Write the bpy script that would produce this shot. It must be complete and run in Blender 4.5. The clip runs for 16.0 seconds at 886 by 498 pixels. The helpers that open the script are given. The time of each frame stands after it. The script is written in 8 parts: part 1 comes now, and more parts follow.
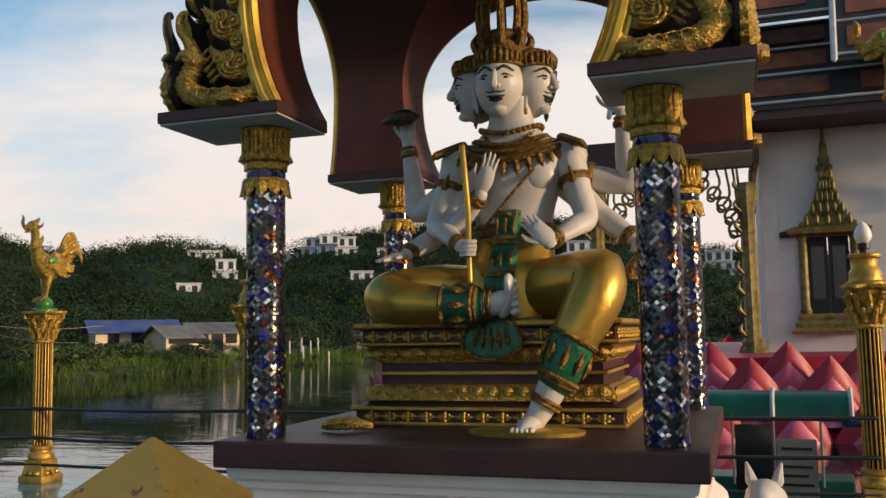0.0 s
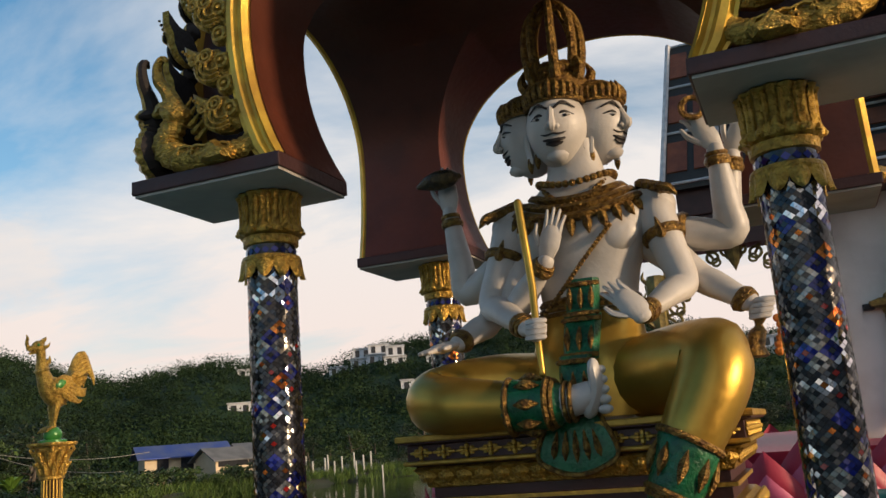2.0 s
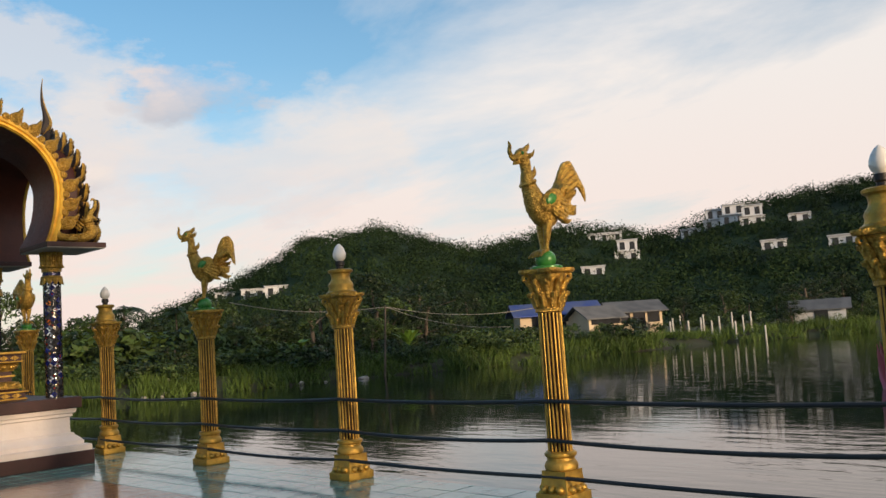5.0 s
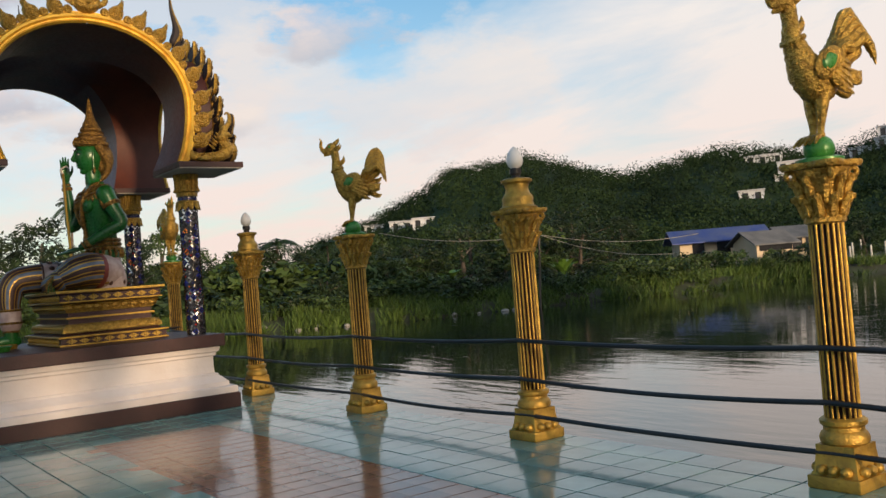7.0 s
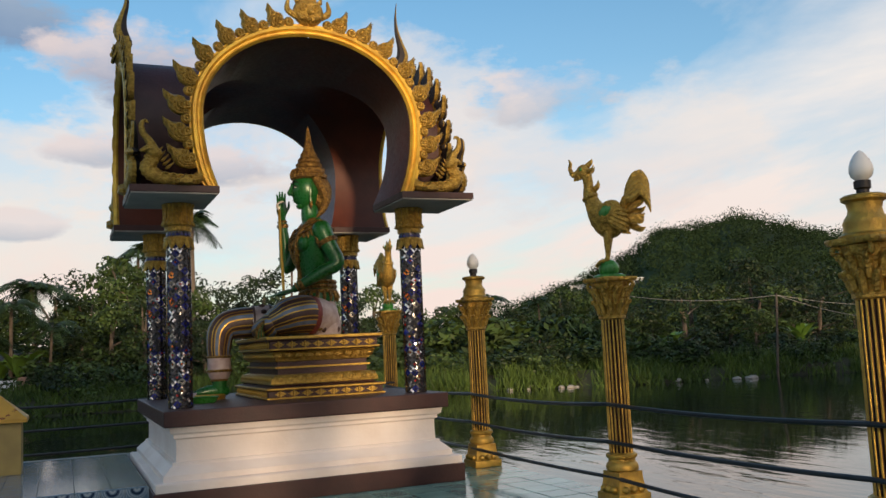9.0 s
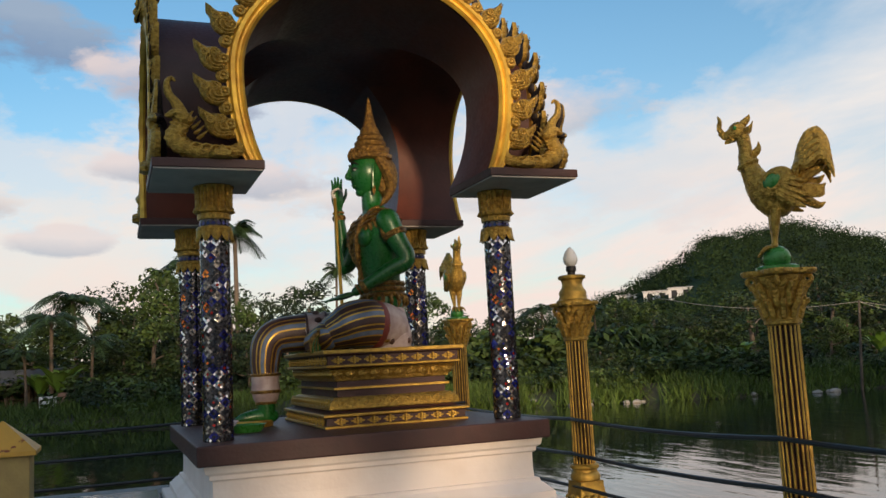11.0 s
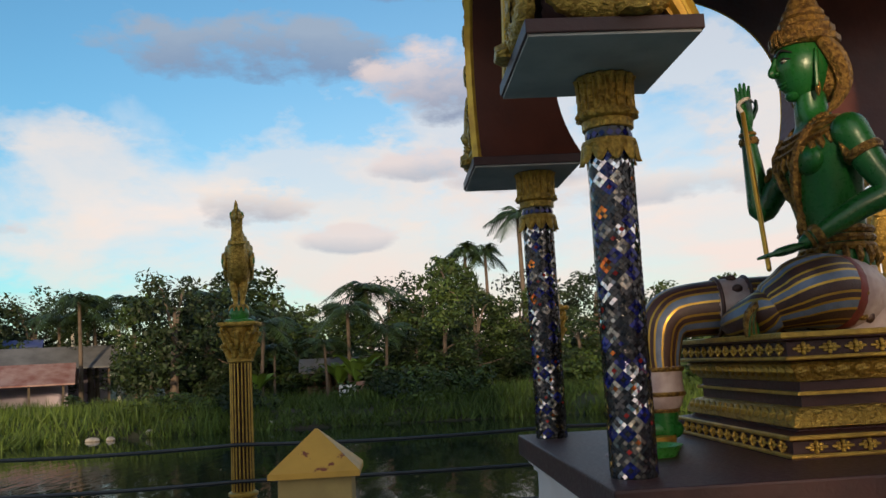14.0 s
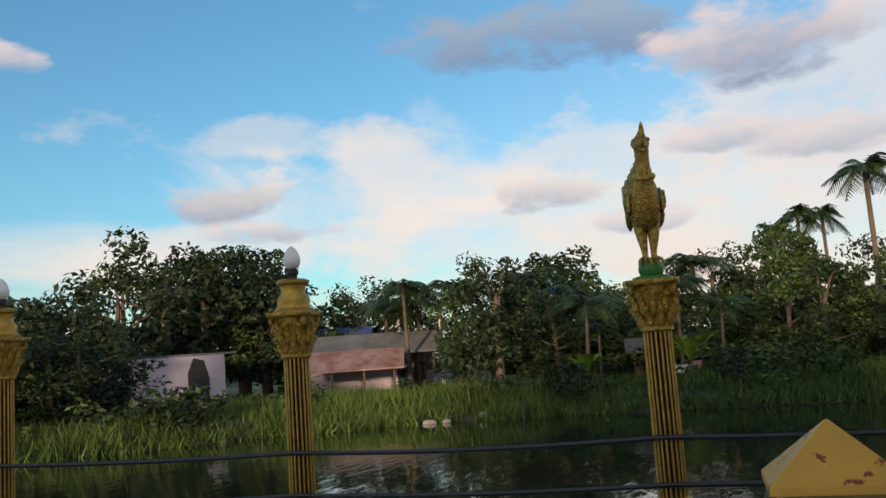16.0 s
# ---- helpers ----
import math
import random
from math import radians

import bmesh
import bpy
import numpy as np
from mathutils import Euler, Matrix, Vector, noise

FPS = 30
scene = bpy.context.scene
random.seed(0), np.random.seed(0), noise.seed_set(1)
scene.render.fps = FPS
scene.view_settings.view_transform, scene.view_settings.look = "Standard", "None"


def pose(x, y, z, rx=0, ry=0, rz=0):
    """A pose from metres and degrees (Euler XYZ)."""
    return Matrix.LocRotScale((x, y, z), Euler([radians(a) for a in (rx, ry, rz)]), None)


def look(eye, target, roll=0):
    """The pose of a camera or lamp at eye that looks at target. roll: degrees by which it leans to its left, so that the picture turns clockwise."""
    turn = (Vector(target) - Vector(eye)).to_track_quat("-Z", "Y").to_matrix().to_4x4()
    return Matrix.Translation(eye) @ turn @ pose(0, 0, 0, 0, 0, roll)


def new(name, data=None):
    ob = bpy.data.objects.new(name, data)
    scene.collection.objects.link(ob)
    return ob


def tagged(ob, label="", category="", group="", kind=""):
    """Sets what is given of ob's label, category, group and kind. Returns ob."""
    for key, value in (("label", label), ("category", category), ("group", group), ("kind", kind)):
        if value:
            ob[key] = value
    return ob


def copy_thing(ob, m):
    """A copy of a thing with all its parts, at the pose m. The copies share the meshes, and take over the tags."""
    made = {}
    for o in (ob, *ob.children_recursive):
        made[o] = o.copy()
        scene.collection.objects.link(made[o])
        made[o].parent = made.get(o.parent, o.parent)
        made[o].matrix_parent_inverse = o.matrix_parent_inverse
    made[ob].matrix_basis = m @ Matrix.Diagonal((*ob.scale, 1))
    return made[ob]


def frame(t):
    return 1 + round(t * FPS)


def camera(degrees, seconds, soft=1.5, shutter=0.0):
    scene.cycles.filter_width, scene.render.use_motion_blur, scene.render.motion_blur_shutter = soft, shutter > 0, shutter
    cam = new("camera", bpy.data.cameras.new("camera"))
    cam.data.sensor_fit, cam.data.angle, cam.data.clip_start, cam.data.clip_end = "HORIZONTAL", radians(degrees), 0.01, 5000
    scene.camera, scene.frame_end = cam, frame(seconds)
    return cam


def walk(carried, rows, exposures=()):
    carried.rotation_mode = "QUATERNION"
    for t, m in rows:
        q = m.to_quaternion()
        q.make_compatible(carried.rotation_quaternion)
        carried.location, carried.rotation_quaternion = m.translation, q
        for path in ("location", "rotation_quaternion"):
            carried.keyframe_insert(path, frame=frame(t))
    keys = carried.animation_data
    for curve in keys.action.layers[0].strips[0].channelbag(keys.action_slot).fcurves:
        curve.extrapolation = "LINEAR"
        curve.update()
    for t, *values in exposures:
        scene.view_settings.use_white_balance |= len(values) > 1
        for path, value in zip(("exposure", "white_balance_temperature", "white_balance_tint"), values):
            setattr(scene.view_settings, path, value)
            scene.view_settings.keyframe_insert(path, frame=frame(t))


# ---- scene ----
cam = camera(53.2, 16.0)
PATH = [
    (0, (0.07, 0.384, 1.489), (-0.569, 2.269, 1.677), -1.1),
    (0.5, (0.042, 0.654, 1.506), (-0.605, 2.522, 1.808), -2.9),
    (1, (-0.072, 0.955, 1.497), (-0.755, 2.798, 1.867), -2.3),
    (1.5, (-0.182, 1.192, 1.519), (-0.824, 3.031, 1.972), -2.9),
    (2, (-0.363, 1.475, 1.515), (-1.075, 3.295, 1.94), -4.6),
    (2.5, (-0.68, 1.633, 1.499), (-1.41, 3.465, 1.83), -5.8),
    (3, (-0.99, 1.803, 1.462), (-1.823, 3.601, 1.737), -5.4),
    (3.5, (-1.335, 1.994, 1.428), (-2.439, 3.641, 1.685), -3.8),
    (4, (-1.739, 2.179, 1.449), (-2.955, 3.747, 1.704), -3.5),
    (4.5, (-2.287, 2.281, 1.379), (-3.589, 3.782, 1.602), -3.5),
    (7, (-4.365, 3.394, 1.358), (-5.975, 4.579, 1.409), -4.5),
    (7.5, (-4.809, 3.54, 1.346), (-6.493, 4.615, 1.438), -2.9),
    (8, (-5.242, 3.688, 1.347), (-7.037, 4.562, 1.471), -3.1),
    (8.5, (-5.64, 3.77, 1.274), (-7.456, 4.595, 1.428), -2.3),
    (9, (-6.036, 3.878, 1.315), (-7.86, 4.669, 1.53), -2.7),
    (11.5, (-8.246, 4.171, 1.361), (-10.121, 4.816, 1.624), -2.8),
    (12, (-8.698, 4.187, 1.372), (-10.597, 4.742, 1.665), -1.8),
    (12.5, (-9.153, 4.088, 1.404), (-11.051, 4.644, 1.699), -1.4),
    (13, (-9.604, 4.038, 1.403), (-11.538, 4.464, 1.686), -1.7),
    (13.5, (-10.014, 3.946, 1.391), (-11.976, 4.232, 1.654), -2.3),
    (14, (-10.423, 3.808, 1.42), (-12.404, 3.926, 1.671), -3.0),
    (14.5, (-10.833, 3.653, 1.409), (-12.822, 3.666, 1.626), -3.2),
    (15, (-11.252, 3.335, 1.458), (-13.242, 3.383, 1.653), -3.2),
    (15.5, (-11.667, 3.11, 1.454), (-13.642, 2.889, 1.677), -3.6),
    (16, (-12.077, 2.757, 1.397), (-13.986, 2.218, 1.649), -4.0),
]
walk(cam, [(t, look(eye, target, roll)) for t, eye, target, roll in PATH])

# ---- world and sun ----
SUN_YAW, SUN_EL = -96.0, 7.5        # where the low evening sun stands, degrees left of +y and above the horizon
sun_from = Vector((-math.sin(radians(SUN_YAW)) * math.cos(radians(SUN_EL)), math.cos(radians(SUN_YAW)) * math.cos(radians(SUN_EL)), math.sin(radians(SUN_EL))))
sun = new("sun", bpy.data.lights.new("sun", "SUN"))
sun.data.energy, sun.data.angle, sun.data.color = 4.2, radians(4.0), (1.0, 0.72, 0.45)
sun.matrix_world = look(sun_from * 200, (0, 0, 0))

world = bpy.data.worlds.new("evening_sky")
scene.world = world
world.use_nodes = True
wt = world.node_tree
wt.nodes.clear()


def wnode(kind, **values):
    n = wt.nodes.new(kind)
    for k, v in values.items():
        n.inputs[k].default_value = v
    return n


w_out, w_bg = wt.nodes.new("ShaderNodeOutputWorld"), wt.nodes.new("ShaderNodeBackground")
w_sky = wt.nodes.new("ShaderNodeTexSky")
w_sky.sky_type, w_sky.sun_disc = "NISHITA", False
w_sky.sun_elevation, w_sky.sun_rotation = radians(SUN_EL), radians(-SUN_YAW)
w_sky.air_density, w_sky.dust_density, w_sky.ozone_density = 1.0, 0.6, 2.5
w_co = wt.nodes.new("ShaderNodeTexCoord")
w_sep = wt.nodes.new("ShaderNodeSeparateXYZ")
wt.links.new(w_co.outputs["Generated"], w_sep.inputs[0])


def wmath(op, a, b=None, clamp=False):
    n = wt.nodes.new("ShaderNodeMath")
    n.operation, n.use_clamp = op, clamp
    for i, v in enumerate((a, b)):
        if v is None:
            continue
        if isinstance(v, (int, float)):
            n.inputs[i].default_value = v
        else:
            wt.links.new(v, n.inputs[i])
    return n.outputs[0]


def wramp(fac, stops):
    n = wt.nodes.new("ShaderNodeValToRGB")
    while len(n.color_ramp.elements) < len(stops):
        n.color_ramp.elements.new(0.5)
    for e, (p, c) in zip(n.color_ramp.elements, stops):
        e.position, e.color = p, (*c, 1) if len(c) == 3 else c
    wt.links.new(fac, n.inputs[0])
    return n.outputs[0]


def wmix(fac, a, b):
    n = wt.nodes.new("ShaderNodeMix")
    n.data_type = "RGBA"
    wt.links.new(fac, n.inputs[0])
    for v, i in ((a, 6), (b, 7)):
        if isinstance(v, tuple):
            n.inputs[i].default_value = (*v, 1)
        else:
            wt.links.new(v, n.inputs[i])
    return n.outputs[2]


# clouds lie on a plane overhead: the direction divided by its height
w_up = wmath("MAXIMUM", w_sep.outputs[2], 0.0)
w_den = wmath("ADD", w_up, 0.16)
w_cx, w_cy = wmath("DIVIDE", w_sep.outputs[0], w_den), wmath("DIVIDE", w_sep.outputs[1], w_den)
w_cmb = wt.nodes.new("ShaderNodeCombineXYZ")
wt.links.new(w_cx, w_cmb.inputs[0])
wt.links.new(w_cy, w_cmb.inputs[1])
w_n1 = wnode("ShaderNodeTexNoise", Scale=0.75, Detail=9.0, Roughness=0.56, Distortion=0.4)
w_map = wt.nodes.new("ShaderNodeMapping")
w_map.inputs["Scale"].default_value = (1.0, 1.5, 1.0)
w_map.inputs["Location"].default_value = (3.1, 0.4, 0.0)
wt.links.new(w_cmb.outputs[0], w_map.inputs[0])
wt.links.new(w_map.outputs[0], w_n1.inputs["Vector"])
# a veil of white cloud, thicker low down and towards the sun
w_low = wramp(w_up, [(0.0, (1, 1, 1)), (0.18, (0.80, 0.80, 0.80)), (0.30, (0.26, 0.26, 0.26)), (0.6, (0.06, 0.06, 0.06))])
w_side = wmath("ADD", wmath("MULTIPLY", w_sep.outputs[0], 0.13), wmath("MULTIPLY", w_sep.outputs[1], 0.10))
w_side = wmath("ADD", w_side, 0.035)
w_veil = wmath("ADD", wmath("ADD", w_n1.outputs["Fac"], wmath("MULTIPLY", w_low, 0.26)), w_side)
w_veil = wramp(w_veil, [(0.50, (0, 0, 0)), (0.76, (1, 1, 1))])
SKY_GAIN = 0.21
w_gain = wt.nodes.new("ShaderNodeVectorMath")
w_gain.operation = "MULTIPLY"
w_gain.inputs[1].default_value = (SKY_GAIN * 0.70, SKY_GAIN * 1.03, SKY_GAIN * 1.08)
wt.links.new(w_sky.outputs[0], w_gain.inputs[0])
w_warm = wramp(w_up, [(0.0, (0.95, 0.76, 0.68)), (0.25, (0.90, 0.84, 0.80)), (0.7, (0.84, 0.86, 0.88))])
w_col = wmix(w_veil, w_gain.outputs[0], w_warm)
# pale haze near the horizon
w_north = wramp(wmath("ADD", w_sep.outputs[1], 0.5), [(0.15, (0.12, 0.12, 0.12)), (0.58, (1, 1, 1))])
w_col = wmix(wmath("MULTIPLY", wramp(w_up, [(0.0, (0.50, 0.50, 0.50)), (0.12, (0.40, 0.40, 0.40)), (0.30, (0.12, 0.12, 0.12)), (0.5, (0, 0, 0))]), w_north), w_col, w_warm)
w_edge = wnode("ShaderNodeTexNoise", Scale=5.5, Detail=8.0, Roughness=0.6)
w_flat = wt.nodes.new("ShaderNodeMapping")
w_flat.inputs["Scale"].default_value = (1.0, 1.0, 2.1)
wt.links.new(w_co.outputs["Generated"], w_flat.inputs[0])
wt.links.new(w_flat.outputs[0], w_edge.inputs["Vector"])


def wdot(v):
    n = wt.nodes.new("ShaderNodeVectorMath")
    n.operation = "DOT_PRODUCT"
    wt.links.new(w_co.outputs["Generated"], n.inputs[0])
    n.inputs[1].default_value = v
    return n.outputs["Value"]


def puff(col, yaw, el, wide, high, lit, shade, thick=1.0):
    """A cumulus heap about that bearing and height, in degrees, lit above and grey below."""
    a, b = radians(yaw), radians(el)
    ahead = Vector((-math.sin(a) * math.cos(b), math.cos(a) * math.cos(b), math.sin(b)))
    side = Vector((math.cos(a), math.sin(a), 0))
    up = side.cross(ahead)
    u = wmath("MULTIPLY", wdot(side), 1 / math.tan(radians(wide)))
    v = wmath("MULTIPLY", wdot(up), 1 / math.tan(radians(high)))
    r2 = wmath("ADD", wmath("MULTIPLY", u, u), wmath("MULTIPLY", v, v))
    front = wmath("GREATER_THAN", wdot(ahead), 0.0)
    f = wmath("SUBTRACT", 1.0, r2)
    f = wmath("ADD", f, wmath("MULTIPLY", wmath("SUBTRACT", w_edge.outputs["Fac"], 0.5), 6.5))
    f = wmath("MULTIPLY", wmath("MULTIPLY", wramp(f, [(0.15, (0, 0, 0)), (0.85, (1, 1, 1))]), front), thick)
    lift = wmath("ADD", wmath("MULTIPLY", v, 0.42), wmath("MULTIPLY", w_edge.outputs["Fac"], 0.9))
    tone = wramp(lift, [(0.12, shade), (0.62, lit)])
    return wmix(f, col, tone)


CREAM_C, ROSE_C, GREY_C, SLATE_C = (0.92, 0.80, 0.72), (0.80, 0.68, 0.66), (0.36, 0.42, 0.52), (0.20, 0.27, 0.42)
for yaw, el, wide, high, lit, shade, thick in (
        (76.0, 15.0, 15.0, 5.5, CREAM_C, ROSE_C, 0.55), (60.0, 12.0, 12.0, 4.5, CREAM_C, ROSE_C, 0.5), (88.0, 8.0, 14.0, 3.0, CREAM_C, ROSE_C, 0.35),
        (102.0, 12.5, 17.0, 3.4, CREAM_C, CREAM_C, 0.5), (118.0, 15.0, 12.0, 1.8, CREAM_C, CREAM_C, 0.4), (110.0, 7.5, 22.0, 2.6, CREAM_C, CREAM_C, 0.55),
        (119.0, 11.6, 5.6, 1.9, CREAM_C, GREY_C, 1.0), (116.0, 9.0, 4.6, 0.9, ROSE_C, GREY_C, 0.8), (99.6, 10.6, 4.4, 1.8, CREAM_C, GREY_C, 1.0), (135.0, 19.5, 4.0, 1.2, ROSE_C, GREY_C, 0.8),
        (97.0, 20.5, 9.0, 2.2, GREY_C, SLATE_C, 0.85), (84.5, 18.5, 6.0, 3.0, ROSE_C, SLATE_C, 0.85), (87.0, 12.8, 3.4, 1.0, ROSE_C, GREY_C, 0.7), (93.0, 8.2, 3.0, 0.8, ROSE_C, GREY_C, 0.6),
        (80.0, 12.0, 6.0, 1.3, ROSE_C, GREY_C, 0.7), (72.0, 10.5, 7.0, 1.6, CREAM_C, GREY_C, 0.6), (94.0, 25.0, 11.0, 2.2, GREY_C, SLATE_C, 0.7), (59.0, 15.5, 5.0, 2.2, ROSE_C, GREY_C, 0.6)):
    w_col = puff(w_col, yaw, el, wide, high, lit, shade, thick)
wt.links.new(w_col, w_bg.inputs[0])
w_bg.inputs[1].default_value = 1.0
wt.links.new(w_bg.outputs[0], w_out.inputs[0])

# ---- materials ----
def mat(name, color, rough=0.6, metal=0.0, alt=None, scale=6.0, bump=0.15, bump_scale=40.0, island=0.0, spec=0.5, rough_var=0.15, coords="Object"):
    """A surface with two scales of variation: broad stains between color and alt, and a fine grain in the relief."""
    m = bpy.data.materials.new(name)
    m.use_nodes = True
    nt = m.node_tree
    p = nt.nodes["Principled BSDF"]
    p.inputs["Metallic"].default_value = metal
    p.inputs["Specular IOR Level"].default_value = spec
    co = nt.nodes.new("ShaderNodeTexCoord")
    n1 = nt.nodes.new("ShaderNodeTexNoise")
    n1.inputs["Scale"].default_value, n1.inputs["Detail"].default_value = scale, 6.0
    nt.links.new(co.outputs[coords], n1.inputs["Vector"])
    ramp = nt.nodes.new("ShaderNodeValToRGB")
    alt = alt or tuple(c * 0.72 for c in color)
    ramp.color_ramp.elements[0].position, ramp.color_ramp.elements[0].color = 0.36, (*alt, 1)
    ramp.color_ramp.elements[1].position, ramp.color_ramp.elements[1].color = 0.62, (*color, 1)
    nt.links.new(n1.outputs["Fac"], ramp.inputs[0])
    last = ramp.outputs[0]
    if island:
        gi = nt.nodes.new("ShaderNodeNewGeometry")
        hsv = nt.nodes.new("ShaderNodeHueSaturation")
        mr = nt.nodes.new("ShaderNodeMapRange")
        mr.inputs[3].default_value, mr.inputs[4].default_value = 1 - island, 1 + island
        nt.links.new(gi.outputs["Random Per Island"], mr.inputs[0])
        nt.links.new(mr.outputs[0], hsv.inputs["Value"])
        nt.links.new(last, hsv.inputs["Color"])
        last = hsv.outputs[0]
    nt.links.new(last, p.inputs["Base Color"])
    n2 = nt.nodes.new("ShaderNodeTexNoise")
    n2.inputs["Scale"].default_value, n2.inputs["Detail"].default_value = bump_scale, 5.0
    nt.links.new(co.outputs[coords], n2.inputs["Vector"])
    mr = nt.nodes.new("ShaderNodeMapRange")
    mr.inputs[3].default_value, mr.inputs[4].default_value = max(rough - rough_var, 0.02), min(rough + rough_var, 1)
    nt.links.new(n2.outputs["Fac"], mr.inputs[0])
    nt.links.new(mr.outputs[0], p.inputs["Roughness"])
    if bump:
        b = nt.nodes.new("ShaderNodeBump")
        b.inputs["Strength"].default_value, b.inputs["Distance"].default_value = bump, 0.02
        nt.links.new(n2.outputs["Fac"], b.inputs["Height"])
        nt.links.new(b.outputs[0], p.inputs["Normal"])
    return m


GOLD = mat("gilded_paint", (0.52, 0.33, 0.06), 0.44, 0.65, (0.36, 0.22, 0.045), 14, 0.35, 60)
GOLD_ORN = mat("gilded_relief", (0.56, 0.36, 0.075), 0.36, 0.82, (0.33, 0.195, 0.04), 34, 1.0, 60)
GOLD_SMOOTH = mat("polished_gold_paint", (0.54, 0.34, 0.06), 0.36, 0.75, (0.40, 0.24, 0.04), 3, 0.06, 30)
YELLOW = mat("yellow_gilt_band", (0.75, 0.47, 0.06), 0.42, 0.5, (0.55, 0.30, 0.04), 8, 0.2, 50)
MAROON = mat("maroon_paint", (0.048, 0.013, 0.011), 0.5, 0.0, (0.034, 0.009, 0.008), 5, 0.15, 40)
MAROON_IN = mat("maroon_vault_paint", (0.10, 0.024, 0.011), 0.48, 0.0, (0.068, 0.017, 0.008), 3, 0.12, 25, spec=0.4)
SOFFIT = mat("grey_soffit_paint", (0.42, 0.40, 0.36), 0.7, 0.0, (0.33, 0.31, 0.28), 4, 0.1, 30)
CREAM = mat("cream_painted_plaster", (0.82, 0.73, 0.67), 0.5, 0.0, (0.74, 0.64, 0.57), 2.5, 0.12, 30)
WHITE_SKIN = mat("white_painted_plaster", (0.55, 0.52, 0.49), 0.45, 0.0, (0.45, 0.42, 0.385), 5, 0.1, 45)
GREEN_SKIN = mat("green_enamel_paint", (0.011, 0.10, 0.020), 0.30, 0.05, (0.008, 0.07, 0.014), 4, 0.06, 35)
GREEN_CLOTH = mat("green_lacquer", (0.01, 0.13, 0.05), 0.3, 0.1, (0.006, 0.07, 0.03), 14, 0.3, 60)
GREEN_BALL = mat("green_glaze", (0.05, 0.24, 0.04), 0.3, 0.1, (0.03, 0.15, 0.03), 8, 0.1, 40)
DARK = mat("black_paint", (0.015, 0.012, 0.012), 0.5, 0, None, 8, 0.2, 40)
LIP = mat("dark_red_paint", (0.10, 0.012, 0.012), 0.45)
TEAL_TILE = mat("teal_glazed_tile", (0.20, 0.36, 0.32), 0.09, 0.0, (0.13, 0.26, 0.235), 2.2, 0.03, 14, 0.16, 0.4, 0.08)
TERRA_TILE = mat("terracotta_tile", (0.34, 0.16, 0.10), 0.12, 0.0, (0.23, 0.105, 0.07), 2.2, 0.03, 14, 0.16, 0.4, 0.09)
GROUT = mat("wet_grout", (0.10, 0.10, 0.09), 0.5, 0, None, 6, 0.2, 40)
CABLE = mat("black_rubber_hose", (0.012, 0.013, 0.016), 0.45, 0, None, 8, 0.1, 60)
BULB = mat("frosted_bulb_glass", (0.82, 0.80, 0.76), 0.3, 0, (0.76, 0.74, 0.70), 4, 0.02, 20)
BOX_YELLOW = mat("yellow_painted_concrete", (0.46, 0.32, 0.10), 0.55, 0, (0.37, 0.25, 0.08), 4, 0.2, 30)
PINK = mat("pink_painted_petal", (0.62, 0.14, 0.24), 0.5, 0, (0.50, 0.09, 0.17), 2, 0.1, 20)
RED_EDGE = mat("crimson_petal_edge", (0.40, 0.02, 0.05), 0.5, 0, (0.30, 0.015, 0.04), 3, 0.1, 20)
MIRROR = mat("mirror_tile", (0.74, 0.75, 0.78), 0.05, 1.0, (0.6, 0.6, 0.64), 5, 0.0, 20, 0.15, 0.5, 0.03)
BLUE_GLASS = mat("cobalt_glass_tile", (0.008, 0.014, 0.16), 0.10, 0.3, (0.005, 0.008, 0.07), 8, 0.0, 20, 0.5, 0.6, 0.05)
SMOKE_TILE = mat("smoked_glass_and_reflection_tile", (0.03, 0.03, 0.035), 0.12, 0.3, None, 8, 0.0, 20, 0.5, 0.6, 0.05)
# a mirror tile with a dim reflection of dark surroundings put into its colour
DIM_MIRROR = mat("dim_reflection_mirror_tile", (0.30, 0.30, 0.29), 0.22, 1.0, (0.2, 0.18, 0.16), 9, 0.0, 20, 0.5, 0.5, 0.1)
RED_GLASS = mat("red_glass_tile", (0.32, 0.015, 0.01), 0.12, 0.1, None, 8, 0.0, 20, 0.4, 0.6, 0.05)
# amber mirror tile; orange glints of the low sun are put into its colour
AMBER_TILE = mat("amber_glint_mirror_tile", (0.60, 0.22, 0.05), 0.1, 0.9, (0.5, 0.10, 0.03), 20, 0.0, 20, 0.4, 0.5, 0.05)


# ---- building blocks ----
def part(name, bm, material, parent=None, label="", smooth=True, loc=(0, 0, 0), rz=0.0):
    """Links a bmesh as one mesh object, under a thing or a part where a parent is given."""
    me = bpy.data.meshes.new(name)
    bm.normal_update()
    bm.to_mesh(me)
    bm.free()
    for m in material if isinstance(material, (list, tuple)) else [material]:
        me.materials.append(m)
    if smooth:
        me.set_sharp_from_angle(angle=radians(38))
    ob = new(name, me)
    ob.parent = parent
    ob.matrix_basis = pose(*loc, 0, 0, rz)
    if label:
        tagged(ob, label)
    return ob


def again(ob, parent, m, name=None):
    """Another object on the same mesh."""
    o = new(name or ob.name.split(".")[0], ob.data)
    o.parent = parent
    o.matrix_basis = m
    if "label" in ob:
        tagged(o, ob["label"])
    return o


def thing(name, label, category, loc=(0, 0, 0), rz=0.0, group="", kind=""):
    ob = new(name)
    ob.empty_display_size = 0.1
    ob.matrix_basis = pose(*loc, 0, 0, rz)
    return tagged(ob, label, category, group, kind)


